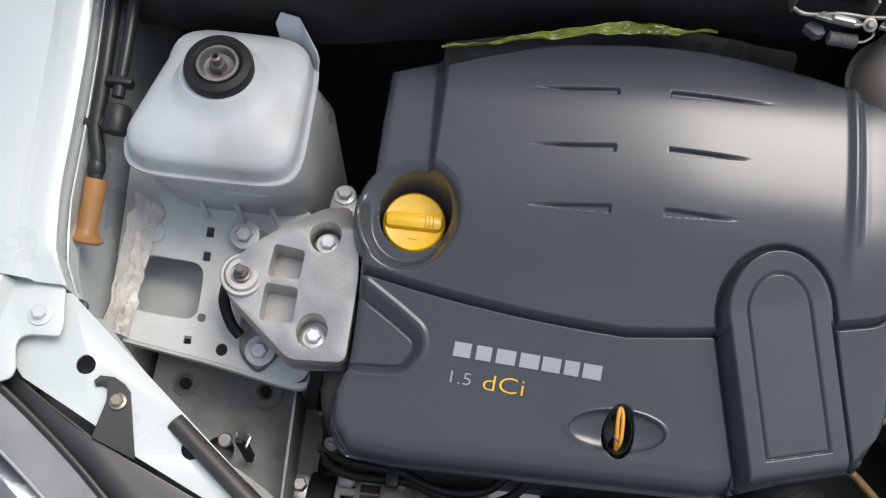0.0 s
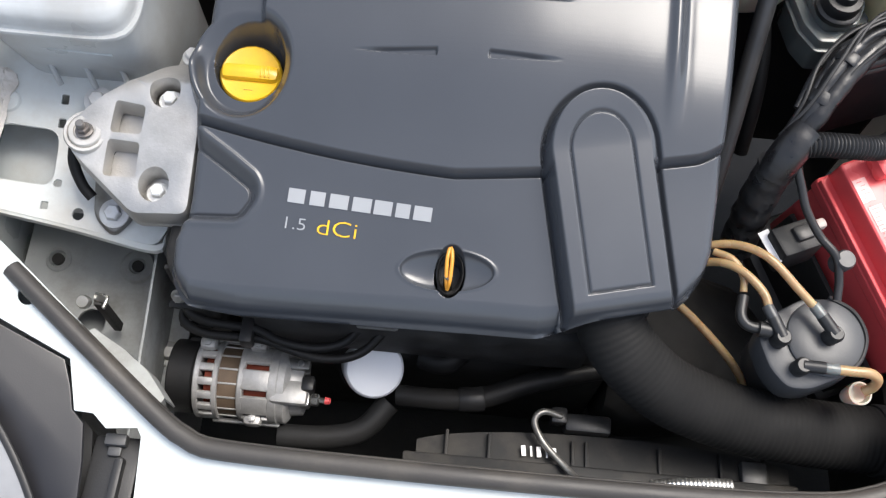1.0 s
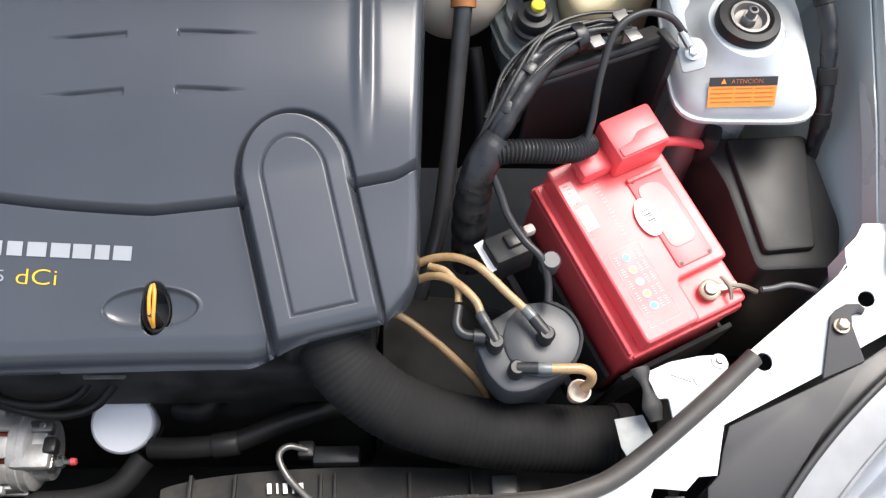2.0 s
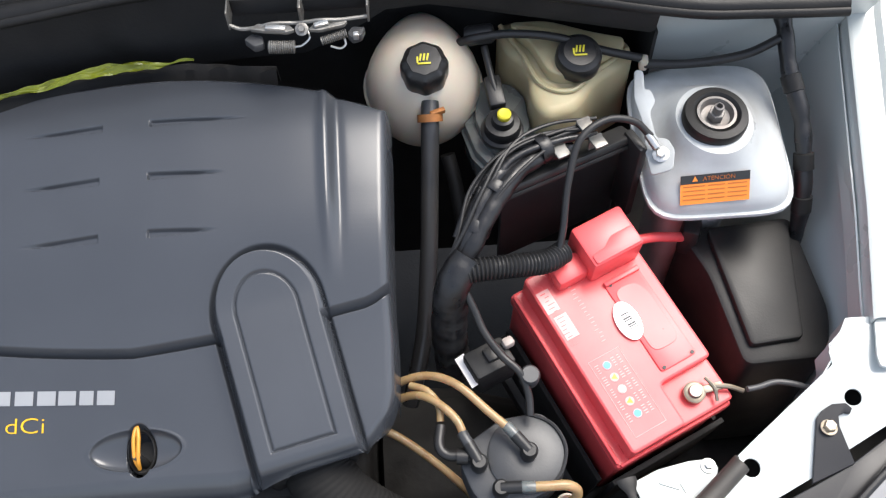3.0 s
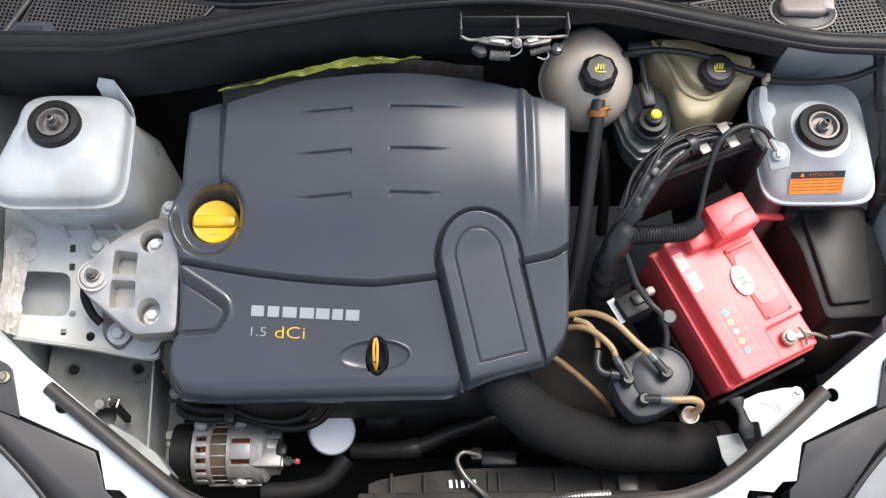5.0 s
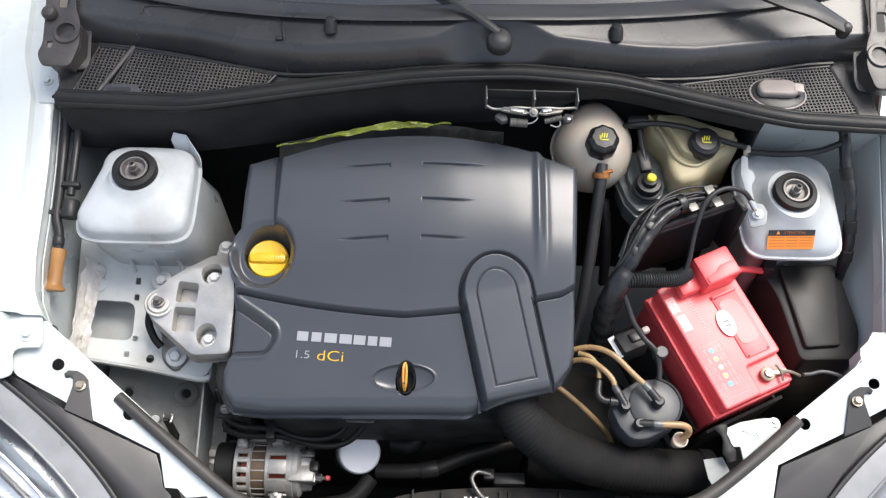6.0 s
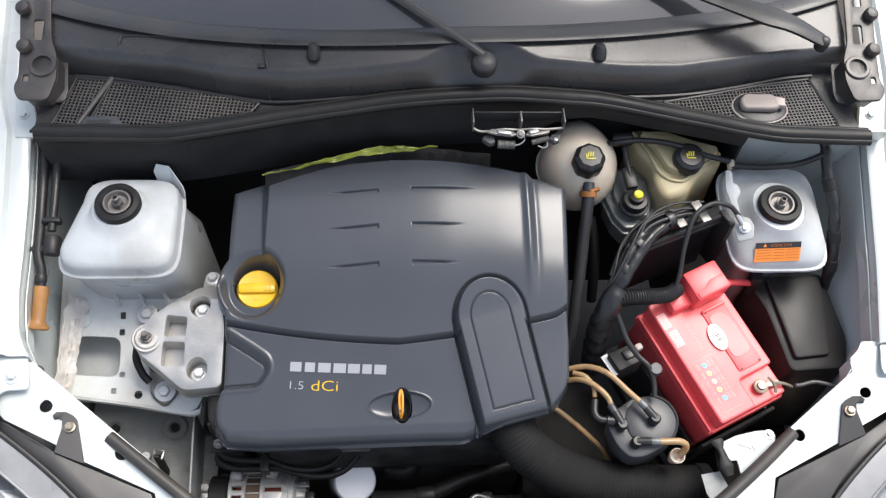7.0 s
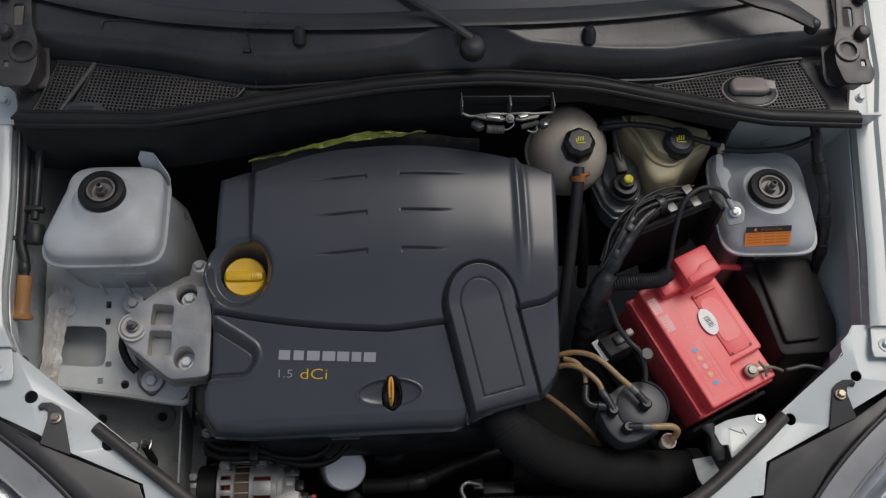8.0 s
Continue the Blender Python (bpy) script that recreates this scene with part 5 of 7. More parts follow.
HARNESS = thing("wiring_harness", "black taped wiring harness curving over the battery", "cable", (0.30, 0.45, 0.80))
for route, r, w in (([(0.405, 0.548, 0.928), (0.352, 0.520, 0.936), (0.318, 0.484, 0.926), (0.292, 0.448, 0.906), (0.272, 0.42, 0.872), (0.264, 0.39, 0.80)], 0.0100, 0.002),
                    ([(0.392, 0.545, 0.930), (0.340, 0.525, 0.938), (0.308, 0.492, 0.930), (0.284, 0.452, 0.908), (0.266, 0.425, 0.87)], 0.0085, 0.002),
                    ([(0.372, 0.548, 0.928), (0.325, 0.528, 0.928), (0.298, 0.492, 0.918), (0.274, 0.448, 0.895), (0.258, 0.42, 0.86)], 0.0065, 0.0015),
                    ([(0.435, 0.555, 0.938), (0.385, 0.540, 0.948), (0.335, 0.520, 0.945), (0.302, 0.480, 0.926)], 0.0042, 0.0),
                    ([(0.420, 0.560, 0.945), (0.370, 0.545, 0.942), (0.325, 0.535, 0.936), (0.292, 0.500, 0.918), (0.270, 0.455, 0.90)], 0.0036, 0.0),
                    ([(0.262, 0.41, 0.86), (0.258, 0.395, 0.80), (0.262, 0.38, 0.72)], 0.0200, 0.004)):
    part("trunk", pipe(route, r, 60, 12, wobble=w), M_TAPE, HARNESS)
for k, (dx, dy, dz) in enumerate(((0.0, 0.010, 0.008), (-0.008, 0.004, 0.010), (0.010, -0.006, 0.007), (-0.012, 0.010, 0.004), (0.004, 0.016, 0.012))):
    wave = [0.004 * math.sin(2.1 * k + 1.7 * j) for j in range(6)]
    route = [(0.428, 0.556, 0.936), (0.382, 0.545, 0.940), (0.340, 0.522, 0.940), (0.306, 0.486, 0.926), (0.284, 0.448, 0.904), (0.268, 0.422, 0.876)]
    part("wire", pipe([(x + dx + w, y + dy - w, z + dz + 0.6 * w) for (x, y, z), w in zip(route, wave)], 0.0021, 60, 8), M_BLACK, HARNESS)
for x, y, z, way in ((0.366, 0.536, 0.944, (1, 0.5, 0)), (0.312, 0.492, 0.930, (0.6, 0.8, 0.2)), (0.290, 0.455, 0.910, (0.4, 0.8, 0.4))):
    part("tape_band", turned([(0.016, 0), (0.0168, 0.002), (0.0168, 0.012), (0.016, 0.014)], aim((x, y, z - 0.006), way), 20), M_TAPE, HARNESS)
part("cuff", pipe([(0.283, 0.432, 0.895), (0.266, 0.412, 0.880), (0.258, 0.398, 0.855)], 0.0185, 16, 14, wobble=0.003), M_TAPE, HARNESS)
part("conduit", pipe([(0.262, 0.412, 0.885), (0.290, 0.418, 0.890), (0.330, 0.424, 0.884), (0.368, 0.434, 0.872), (0.392, 0.452, 0.862)], 0.0112, 260, 14, ribs=32, rib=0.0026), M_BLACK, HARNESS, "ribbed black conduit")
part("branch", pipe([(0.275, 0.408, 0.875), (0.286, 0.385, 0.858), (0.295, 0.365, 0.845), (0.312, 0.343, 0.832), (0.330, 0.325, 0.825), (0.338, 0.305, 0.81), (0.338, 0.285, 0.80)], 0.0046, 50, 10), M_BLACK, HARNESS)
part("trunk", pipe([(0.262, 0.41, 0.86), (0.258, 0.395, 0.80), (0.262, 0.38, 0.72)], 0.020, 24, 12, wobble=0.004), M_BLACK, HARNESS)
part("stud_lead", pipe([(0.494, 0.546, 0.940), (0.475, 0.556, 0.955), (0.443, 0.555, 0.962), (0.412, 0.535, 0.955), (0.397, 0.50, 0.925), (0.390, 0.465, 0.892), (0.384, 0.445, 0.872)], 0.0042, 60, 10), M_BLACK, HARNESS)
part("stud_eye", pipe([(0.490, 0.548, 0.942), (0.500, 0.536, 0.932)], 0.0048, 6, 10), M_STEEL, HARNESS, "crimped eyelet")
PLUG = thing("sensor_plug", "black electrical plug with a pale label", "connector", (0.30, 0.355, 0.75))
part("housing", box(0.300, 0.354, 0.785, 0.050, 0.036, 0.045, 0.004, turn=25), M_BOX, PLUG)
part("socket", box(0.305, 0.358, 0.808, 0.022, 0.018, 0.010, 0.003, turn=25), M_BLACK, PLUG)
part("latch", box(0.322, 0.368, 0.812, 0.014, 0.012, 0.012, 0.004, turn=25), M_TAB, PLUG, "pale worn latch")
part("tag", box(0.2755, 0.346, 0.792, 0.012, 0.040, 0.002, 0, turn=25, lean=-20), M_WHITE, PLUG, "pale paper tag")
solid("clip_disc", turned([(0.0110, -0.02), (0.0110, 0.0), (0.009, 0.003), (0.004, 0.003)], aim((0.341, 0.322, 0.824), (0, -0.2, 1)), 28), M_FUELBODY, "grey round clip on the wiring harness", "clip")

# ---- fuel filter ----
FUEL = thing("fuel_filter", "dark grey fuel filter with angled hose fittings", "filter", (0.325, 0.245, 0.66))
tilted = lambda x, y, z: (x, y, z + 0.12 * (y - 0.25))
part("housing", prism(rounded([(0.258, 0.246), (0.270, 0.268), (0.307, 0.291), (0.352, 0.296), (0.376, 0.270), (0.374, 0.234), (0.356, 0.212), (0.312, 0.192), (0.288, 0.192), (0.270, 0.212)], 0.010), 0.740, 0.778, 0.004, shape=tilted), M_FUELBODY, FUEL)
part("bowl", turned([(0.030, -0.09), (0.042, -0.085), (0.044, 0.0)], aim((0.322, 0.245, 0.742), (0, -0.12, 1)), 40), M_FUELBODY, FUEL)
part("top_disc", turned([(0.042, 0), (0.042, 0.003), (0.040, 0.0045), (0.015, 0.005)], aim((0.331, 0.249, 0.7776), (0, -0.12, 1)), 48), M_FUELBODY, FUEL)
part("band", pipe([(0.336, 0.294, 0.786), (0.362, 0.280, 0.785), (0.374, 0.255, 0.782), (0.368, 0.230, 0.779), (0.355, 0.214, 0.777)], 0.0024, 30, 8), M_BLACK, FUEL)


def fitting(x, y, z, way, collar=M_SMOKE):
    w = Vector(way).normalized()
    f = part("fitting", put(turned([(0.009, -0.012), (0.0095, 0.004), (0.007, 0.008)], aim((x, y, z), (0, -0.1, 1)), 20), pipe([Vector((x, y, z + 0.003)), Vector((x, y, z + 0.005)) + w * 0.022], 0.0068, 6, 12)), M_BLACK, FUEL)
    part("ferrule", turned([(0.0058, 0), (0.0062, 0.002), (0.0062, 0.014), (0.0055, 0.016)], aim(Vector((x, y, z + 0.005)) + w * 0.020, w), 16), collar, f, "clear grey hose ferrule")
    return Vector((x, y, z + 0.005)) + w * 0.03


a = fitting(0.333, 0.247, 0.795, (-0.62, 0.75, 0.12))
b = fitting(0.279, 0.240, 0.790, (-0.45, 0.88, 0.1), M_FUELBODY)
c = fitting(0.300, 0.212, 0.785, (0.98, -0.08, 0.05))
part("elbow", put(pipe([(0.276, 0.246, 0.788), (0.262, 0.250, 0.786), (0.246, 0.252, 0.786), (0.238, 0.262, 0.788), (0.241, 0.284, 0.790)], 0.006, 30, 10), turned([(0.0085, 0), (0.0085, 0.012)], aim((0.268, 0.248, 0.787), (-1, 0.1, 0)), 16)), M_BLACK, FUEL)
for route, r in (([a, a.lerp(Vector((0.28, 0.300, 0.815)), 0.6), (0.262, 0.318, 0.818), (0.232, 0.336, 0.808), (0.200, 0.340, 0.788), (0.175, 0.335, 0.76)], 0.0047),
                 ([b, (0.258, 0.285, 0.803), (0.236, 0.308, 0.803), (0.212, 0.322, 0.79), (0.180, 0.325, 0.76)], 0.0047),
                 ([(0.241, 0.288, 0.792), (0.240, 0.305, 0.797), (0.228, 0.322, 0.80), (0.210, 0.332, 0.795)], 0.0042),
                 ([(0.165, 0.318, 0.715), (0.192, 0.305, 0.708), (0.23, 0.280, 0.69), (0.268, 0.248, 0.67), (0.285, 0.225, 0.65), (0.29, 0.19, 0.62)], 0.0050),
                 ([c, (0.350, 0.209, 0.792), (0.368, 0.209, 0.791), (0.379, 0.206, 0.784), (0.380, 0.202, 0.772), (0.374, 0.199, 0.762)], 0.0055)):
    solid("fuel_hose", pipe(route, r, 44, 12), M_TUBE, "translucent amber fuel hose at the fuel filter", "hose", "fuel hoses")
solid("hose_cup", turned([(0.008, -0.02), (0.0115, 0), (0.0125, 0.012), (0.0105, 0.013), (0.009, 0.004), (0.004, 0.003)], aim((0.370, 0.199, 0.750), (0, -0.2, 1)), 28), M_TANK, "cream plastic hose cup below the fuel hose", "clip")

# ---- intake hose ----
INTAKE = thing("intake_hose", "wide dusty black ribbed air intake hose", "hose", (0.25, 0.2, 0.6))
part("hose", pipe([(0.098, 0.278, 0.765), (0.107, 0.250, 0.752), (0.130, 0.224, 0.735), (0.173, 0.199, 0.712), (0.228, 0.184, 0.696), (0.290, 0.176, 0.684), (0.36, 0.174, 0.674), (0.435, 0.174, 0.668)], 0.0380, 420, 32, ribs=58, rib=0.0007), M_HOSE, INTAKE)
part("end_collar", turned([(0.040, 0), (0.0415, 0.003), (0.0415, 0.018), (0.039, 0.020)], aim((0.422, 0.174, 0.669), (1, 0, -0.08)), 40), M_BLACK, INTAKE)
part("duct_mouth", prism(rounded([(0.052, 0.236), (0.150, 0.264), (0.140, 0.30), (0.04, 0.27)], 0.012), 0.745, 0.80, 0.004), M_BLACK, INTAKE)

# ---- oil filter ----
axis = Vector((0.16, -0.40, 1)).normalized()
FILTER = thing("oil_filter", "white enamelled spin-on oil filter", "filter", (-0.155, 0.24, 0.5))
part("can", turned([(0.037, -0.09), (0.0378, -0.085), (0.0378, -0.009), (0.0368, -0.003), (0.034, 0.0), (0.026, 0.0008), (0.010, 0.001)], aim((-0.156, 0.229, 0.592), axis), 48), M_FILTER, FILTER)
part("filter_base", turned([(0.040, -0.03), (0.042, 0.0), (0.037, 0.004)], aim(Vector((-0.156, 0.229, 0.592)) - axis * 0.095, axis), 36), M_DARK, FILTER)

# ---- alternator ----
ALT = thing("alternator", "aluminium alternator with copper windings showing through slots", "alternator", (-0.30, 0.205, 0.48))
AXIS_Y, AXIS_Z = 0.208, 0.558
turn_x = lambda x: Matrix.Translation((x, AXIS_Y, AXIS_Z)) @ pose(0, 0, 0, 0, 90, 0)
part("winding", turned([(0.040, 0.0), (0.041, 0.002), (0.041, 0.100), (0.037, 0.104)], turn_x(-0.362), 36), M_COPPER, ALT, "copper windings")
part("stator", turned([(0.0450, 0.0), (0.0450, 0.026)], turn_x(-0.345), 40), M_STATOR, ALT, "brown laminated stator")


def round_alternator(k, count, bm):
    return put(bmesh.new(), bm, Matrix.Translation((0, AXIS_Y, AXIS_Z)) @ pose(0, 0, 0, 360.0 * k / count, 0, 0))


for k in range(16):
    part("stator_rung", round_alternator(k, 16, box(-0.332, 0, 0.0455, 0.026, 0.0022, 0.002, 0.0005)), M_ALU2, ALT)
# slotted casings: a rim on either side and webs between the slots
for x, wide in ((-0.374, 0.007), (-0.351, 0.007), (-0.320, 0.008), (-0.283, 0.012)):
    part("casing_ring", turned([(0.040, 0), (0.0485, 0.0), (0.050, 0.0015), (0.050, wide - 0.0015), (0.0485, wide), (0.040, wide)], turn_x(x), 44), M_ALU2, ALT)
for k in range(17):
    part("front_web", round_alternator(k, 17, box(-0.359, 0, 0.0465, 0.020, 0.0098, 0.0066, 0.0022)), M_ALU2, ALT)
for k in range(9):
    part("rear_web", round_alternator(k + 0.35, 9, box(-0.298, 0, 0.0465, 0.034, 0.0255, 0.0066, 0.0022)), M_ALU2, ALT)
part("end_bell", turned([(0.0485, 0), (0.0485, 0.009), (0.044, 0.013), (0.038, 0.015), (0.036, 0.030), (0.02, 0.032)], turn_x(-0.272), 40), M_ALU2, ALT)
part("pulley", turned([(0.018, 0), (0.044, 0.0), (0.046, 0.002), (0.046, 0.030), (0.043, 0.033), (0.016, 0.034)], turn_x(-0.408), 44), M_RUBBER, ALT)
for t in (-0.35, 2.6):
    part("through_bolt", box(-0.312, AXIS_Y - 0.051 * math.cos(t), AXIS_Z + 0.051 * math.sin(t), 0.085, 0.006, 0.006, 0.002), M_ALU2, ALT)
for x, y, z, wide in ((-0.362, 0.030, 0.046, 0.020), (-0.300, 0.034, 0.044, 0.022), (-0.300, -0.050, 0.006, 0.022)):
    part("mount_lug", put(box(x, AXIS_Y + y, AXIS_Z + z, wide, 0.016, 0.016, 0.005), turned([(0.0055, 0), (0.0055, 0.004), (0.004, 0.005)], aim((x, AXIS_Y + y, AXIS_Z + z + 0.007), (0, 0, 1)), 6)), M_ALU2, ALT)
part("regulator", box(-0.250, AXIS_Y + 0.016, AXIS_Z + 0.034, 0.030, 0.014, 0.016, 0.003), M_DULL, ALT)
part("regulator", box(-0.256, AXIS_Y - 0.020, AXIS_Z + 0.033, 0.046, 0.030, 0.018, 0.005), M_ALU2, ALT)
part("regulator_screw", turned([(0.004, 0.0), (0.004, 0.003), (0.003, 0.004)], aim((-0.246, AXIS_Y + 0.016, AXIS_Z + 0.042), (0, 0, 1)), 10), M_STEEL, ALT)
part("rear_plug", box(-0.234, AXIS_Y - 0.008, AXIS_Z + 0.036, 0.016, 0.020, 0.020, 0.004), M_BLACK, ALT)
part("output_stud", put(turned([(0.008, 0.0), (0.008, 0.008), (0.006, 0.010), (0.0035, 0.010), (0.0035, 0.020)], Matrix.Translation((-0.230, 0.186, 0.580)) @ pose(0, 0, 0, 0, 90, 0), 6), box(-0.236, 0.186, 0.58, 0.010, 0.022, 0.020, 0.003)), M_STEEL, ALT, "steel output stud")
part("stud_cap", turned([(0.0050, 0.0), (0.0042, 0.006), (0.003, 0.007)], Matrix.Translation((-0.213, 0.186, 0.580)) @ pose(0, 0, 0, 0, 90, 0), 12), M_RED, ALT, "red insulating tip")
# twin pipes above the alternator
for route in ([(-0.366, 0.300, 0.655), (-0.380, 0.274, 0.660), (-0.379, 0.255, 0.664), (-0.356, 0.245, 0.665), (-0.322, 0.242, 0.665), (-0.294, 0.240, 0.665), (-0.266, 0.229, 0.664), (-0.232, 0.224, 0.664), (-0.206, 0.227, 0.665), (-0.184, 0.237, 0.670), (-0.166, 0.256, 0.690)],
              [(-0.372, 0.290, 0.640), (-0.387, 0.262, 0.650), (-0.381, 0.243, 0.655), (-0.355, 0.233, 0.655), (-0.321, 0.232, 0.655), (-0.288, 0.232, 0.655), (-0.259, 0.224, 0.655), (-0.225, 0.216, 0.655), (-0.192, 0.217, 0.656), (-0.166, 0.228, 0.660), (-0.147, 0.246, 0.675), (-0.136, 0.262, 0.690)]):
    solid("fuel_pipe", pipe(route, 0.0056, 70), M_RUBBER, "black rubber pipe passing over the alternator", "hose", "twin pipes")
solid("pipe_clamp", box(-0.305, 0.237, 0.660, 0.016, 0.032, 0.024, 0.004), M_BLACK, "black plastic clamp holding the twin pipes", "clip")
solid("pipe_bracket", prism(rounded([(-0.176, 0.240), (-0.128, 0.240), (-0.124, 0.262), (-0.172, 0.262)], 0.004), 0.700, 0.703, 0.001), M_DULL, "grey steel pipe bracket under the cover edge", "bracket")
solid("radiator_hose", pipe([(-0.27, 0.150, 0.53), (-0.21, 0.152, 0.535), (-0.165, 0.165, 0.54), (-0.135, 0.20, 0.55)], 0.015, 30, 14), M_BOX, "grey dusty radiator hose beside the alternator", "hose")
LOWER = thing("lower_hose", "black lower coolant hose with a joint collar", "hose", (0.0, 0.22, 0.5))
part("hose", pipe([(-0.125, 0.206, 0.565), (-0.07, 0.203, 0.575), (-0.02, 0.208, 0.580), (0.04, 0.232, 0.582), (0.11, 0.255, 0.58), (0.17, 0.27, 0.57)], 0.0135, 40, 16), M_RUBBER, LOWER)
part("collar", turned([(0.0140, 0), (0.0155, 0.002), (0.0155, 0.030), (0.0140, 0.032)], aim((-0.048, 0.2035, 0.578), (1, 0.12, 0.05)), 24), M_BLACK, LOWER)
solid("lower_hose", pipe([(-0.10, 0.262, 0.56), (-0.07, 0.255, 0.565), (-0.05, 0.27, 0.57), (-0.02, 0.29, 0.58)], 0.016, 24, 14), M_RUBBER, "short black hose behind the oil filter", "hose")

# ---- radiator and fan shroud ----
FAN = thing("fan_shroud", "black plastic radiator fan shroud with ribs", "fan shroud", (0.12, 0.13, 0.35))
rows = []
for i in range(41):
    t = -0.095 + 0.44 * i / 40
    arc = 0.030 * math.sqrt(max(0, 1 - ((t - 0.13) / 0.235) ** 2))
    rows.append([Vector((t, 0.115, 0.612 + arc * 0.4)), Vector((t, 0.128 + arc, 0.612 + arc * 0.2)), Vector((t, 0.132 + arc, 0.590)), Vector((t, 0.132 + arc, 0.40))])
part("shroud_wall", sheet(rows, 0.003), M_SHROUD, FAN)
part("top_bar", box(0.12, 0.104, 0.622, 0.46, 0.030, 0.016, 0.003), M_SHROUD, FAN)
for x in (-0.060, -0.010, 0.088, 0.104, 0.190, 0.262, 0.315):
    part("rib", box(x, 0.124, 0.612, 0.004, 0.05, 0.030, 0.001), M_SHROUD, FAN)
part("fan_motor", turned([(0.05, 0), (0.05, 0.02), (0.03, 0.03)], aim((0.12, 0.16, 0.46), (0, 1, 0)), 28), M_BLACK, FAN)
part("clip_block", box(0.105, 0.170, 0.618, 0.055, 0.022, 0.026, 0.004), M_BLACK, FAN)
part("clip_block", box(0.070, 0.176, 0.626, 0.020, 0.020, 0.020, 0.004), M_BLACK, FAN)
part("clip_block", box(0.300, 0.128, 0.622, 0.030, 0.030, 0.014, 0.003), M_FUELBODY, FAN)
for k in range(5):
    part("chalk_mark", box(0.030 + 0.009 * k, 0.1315, 0.6275, 0.0022 if k % 2 else 0.005, 0.012, 0.0006, 0.0, turn=6), M_WHITE, FAN, "chalked mark")
solid("overflow_tube", pipe([(0.072, 0.178, 0.635), (0.050, 0.180, 0.642), (0.040, 0.168, 0.640), (0.052, 0.145, 0.635), (0.080, 0.115, 0.64), (0.095, 0.095, 0.66)], 0.0040, 40), M_DULL, "thin pale overflow tube at the fan shroud", "hose")
solid("foil_sleeve", pipe([(0.175, 0.104, 0.638), (0.22, 0.110, 0.642), (0.268, 0.113, 0.640)], 0.008, 60, 10, ribs=20, rib=0.0012), M_STEEL, "silver ribbed heat sleeve on the radiator top", "hose")
part("radiator_core", box(0.05, 0.07, 0.42, 0.70, 0.03, 0.34, 0.004), M_DARK, FAN)

FAN.location.y += 0.004

# ---- cowl ----
COWL = thing("cowl_panel", "glossy black plastic cowl panel below the windscreen", "cowl", (0.03, 0.75, 1.0))


def cowl_front(x):
    """The plan line of the bay's rear seal."""
    return float(np.interp(x, [-0.70, -0.64, -0.442, -0.265, -0.083, 0.104, 0.274, 0.435, 0.548, 0.71, 0.77], [0.664, 0.660, 0.656, 0.688, 0.710, 0.720, 0.716, 0.684, 0.657, 0.650, 0.652]))


def seal_z(x):
    return 1.02 + 0.03 * math.exp(-((x - 0.06) / 0.30) ** 2)


def base_y(x):
    """The plan line where the windscreen meets the cowl."""
    return 0.790 + 0.26 * (x + 0.03) ** 2


def wall_y(x):
    """The plan line of the cowl's upright step."""
    return float(np.interp(x, [-0.70, -0.60, -0.45, -0.36, -0.25, -0.138, 0.0, 0.203, 0.30, 0.397, 0.50, 0.602, 0.77], [0.800, 0.790, 0.766, 0.742, 0.724, 0.724, 0.732, 0.735, 0.734, 0.742, 0.766, 0.792, 0.812]))


COWL_X, COWL_WIDE = -0.664, 1.374
rows = []
for i in range(141):
    x = COWL_X + COWL_WIDE * i / 140
    y0, y1 = cowl_front(x) + 0.012, base_y(x)
    foot = min(max(wall_y(x), y0 + 0.006), y1 - 0.030)
    # the step stands steep, but runs out into a soft slope round the middle pivot
    soft = math.exp(-((x - 0.055) / 0.075) ** 4)
    foot -= 0.006 * soft
    run = 0.022 + (y1 - foot - 0.030) * soft
    z0 = seal_z(x) - 0.008
    high = 0.056 - 0.008 * min(1, (x - 0.03) ** 2 / 0.36)
    row = []
    for y in [y0 + (foot - y0) * k / 8 for k in range(8)] + [foot + run * (k / 16) ** 1.6 for k in range(16)] + [foot + run + (y1 - foot - run) * k / 10 for k in range(11)]:
        v = min(1, max(0, (y - foot) / run))
        rise = (1 - soft) * math.sqrt(1 - (1 - v) ** 2) + soft * v * v * (3 - 2 * v)
        z = z0 + 0.010 * (y - y0) / (y1 - y0) + high * rise + 0.22 * max(0, y - foot - 0.022)
        row.append(Vector((x, y, z)))
    rows.append(row)
part("cowl_skin", sheet(rows, 0.003), M_COWL, COWL, smooth=60)


def skin_z(x, y):
    i = min(max(int(round((x - COWL_X) / COWL_WIDE * 140)), 0), 140)
    ys, zs = [q.y for q in COWL_ROWS[i]], [q.z for q in COWL_ROWS[i]]
    return float(np.interp(y, ys, zs))


COWL_ROWS = [[q.copy() for q in r] for r in rows]
for x in (-0.213, 0.258):
    y = 0.768
    part("washer_nozzle", turned([(0.016, -0.004), (0.015, 0.008), (0.011, 0.016), (0.005, 0.018)], Matrix.Translation((x, y, skin_z(x, y))) @ pose(0, 0, 0, -24, 0, 0) @ Matrix.Diagonal((0.75, 1.15, 1, 1)), 24), M_BLACK, COWL)
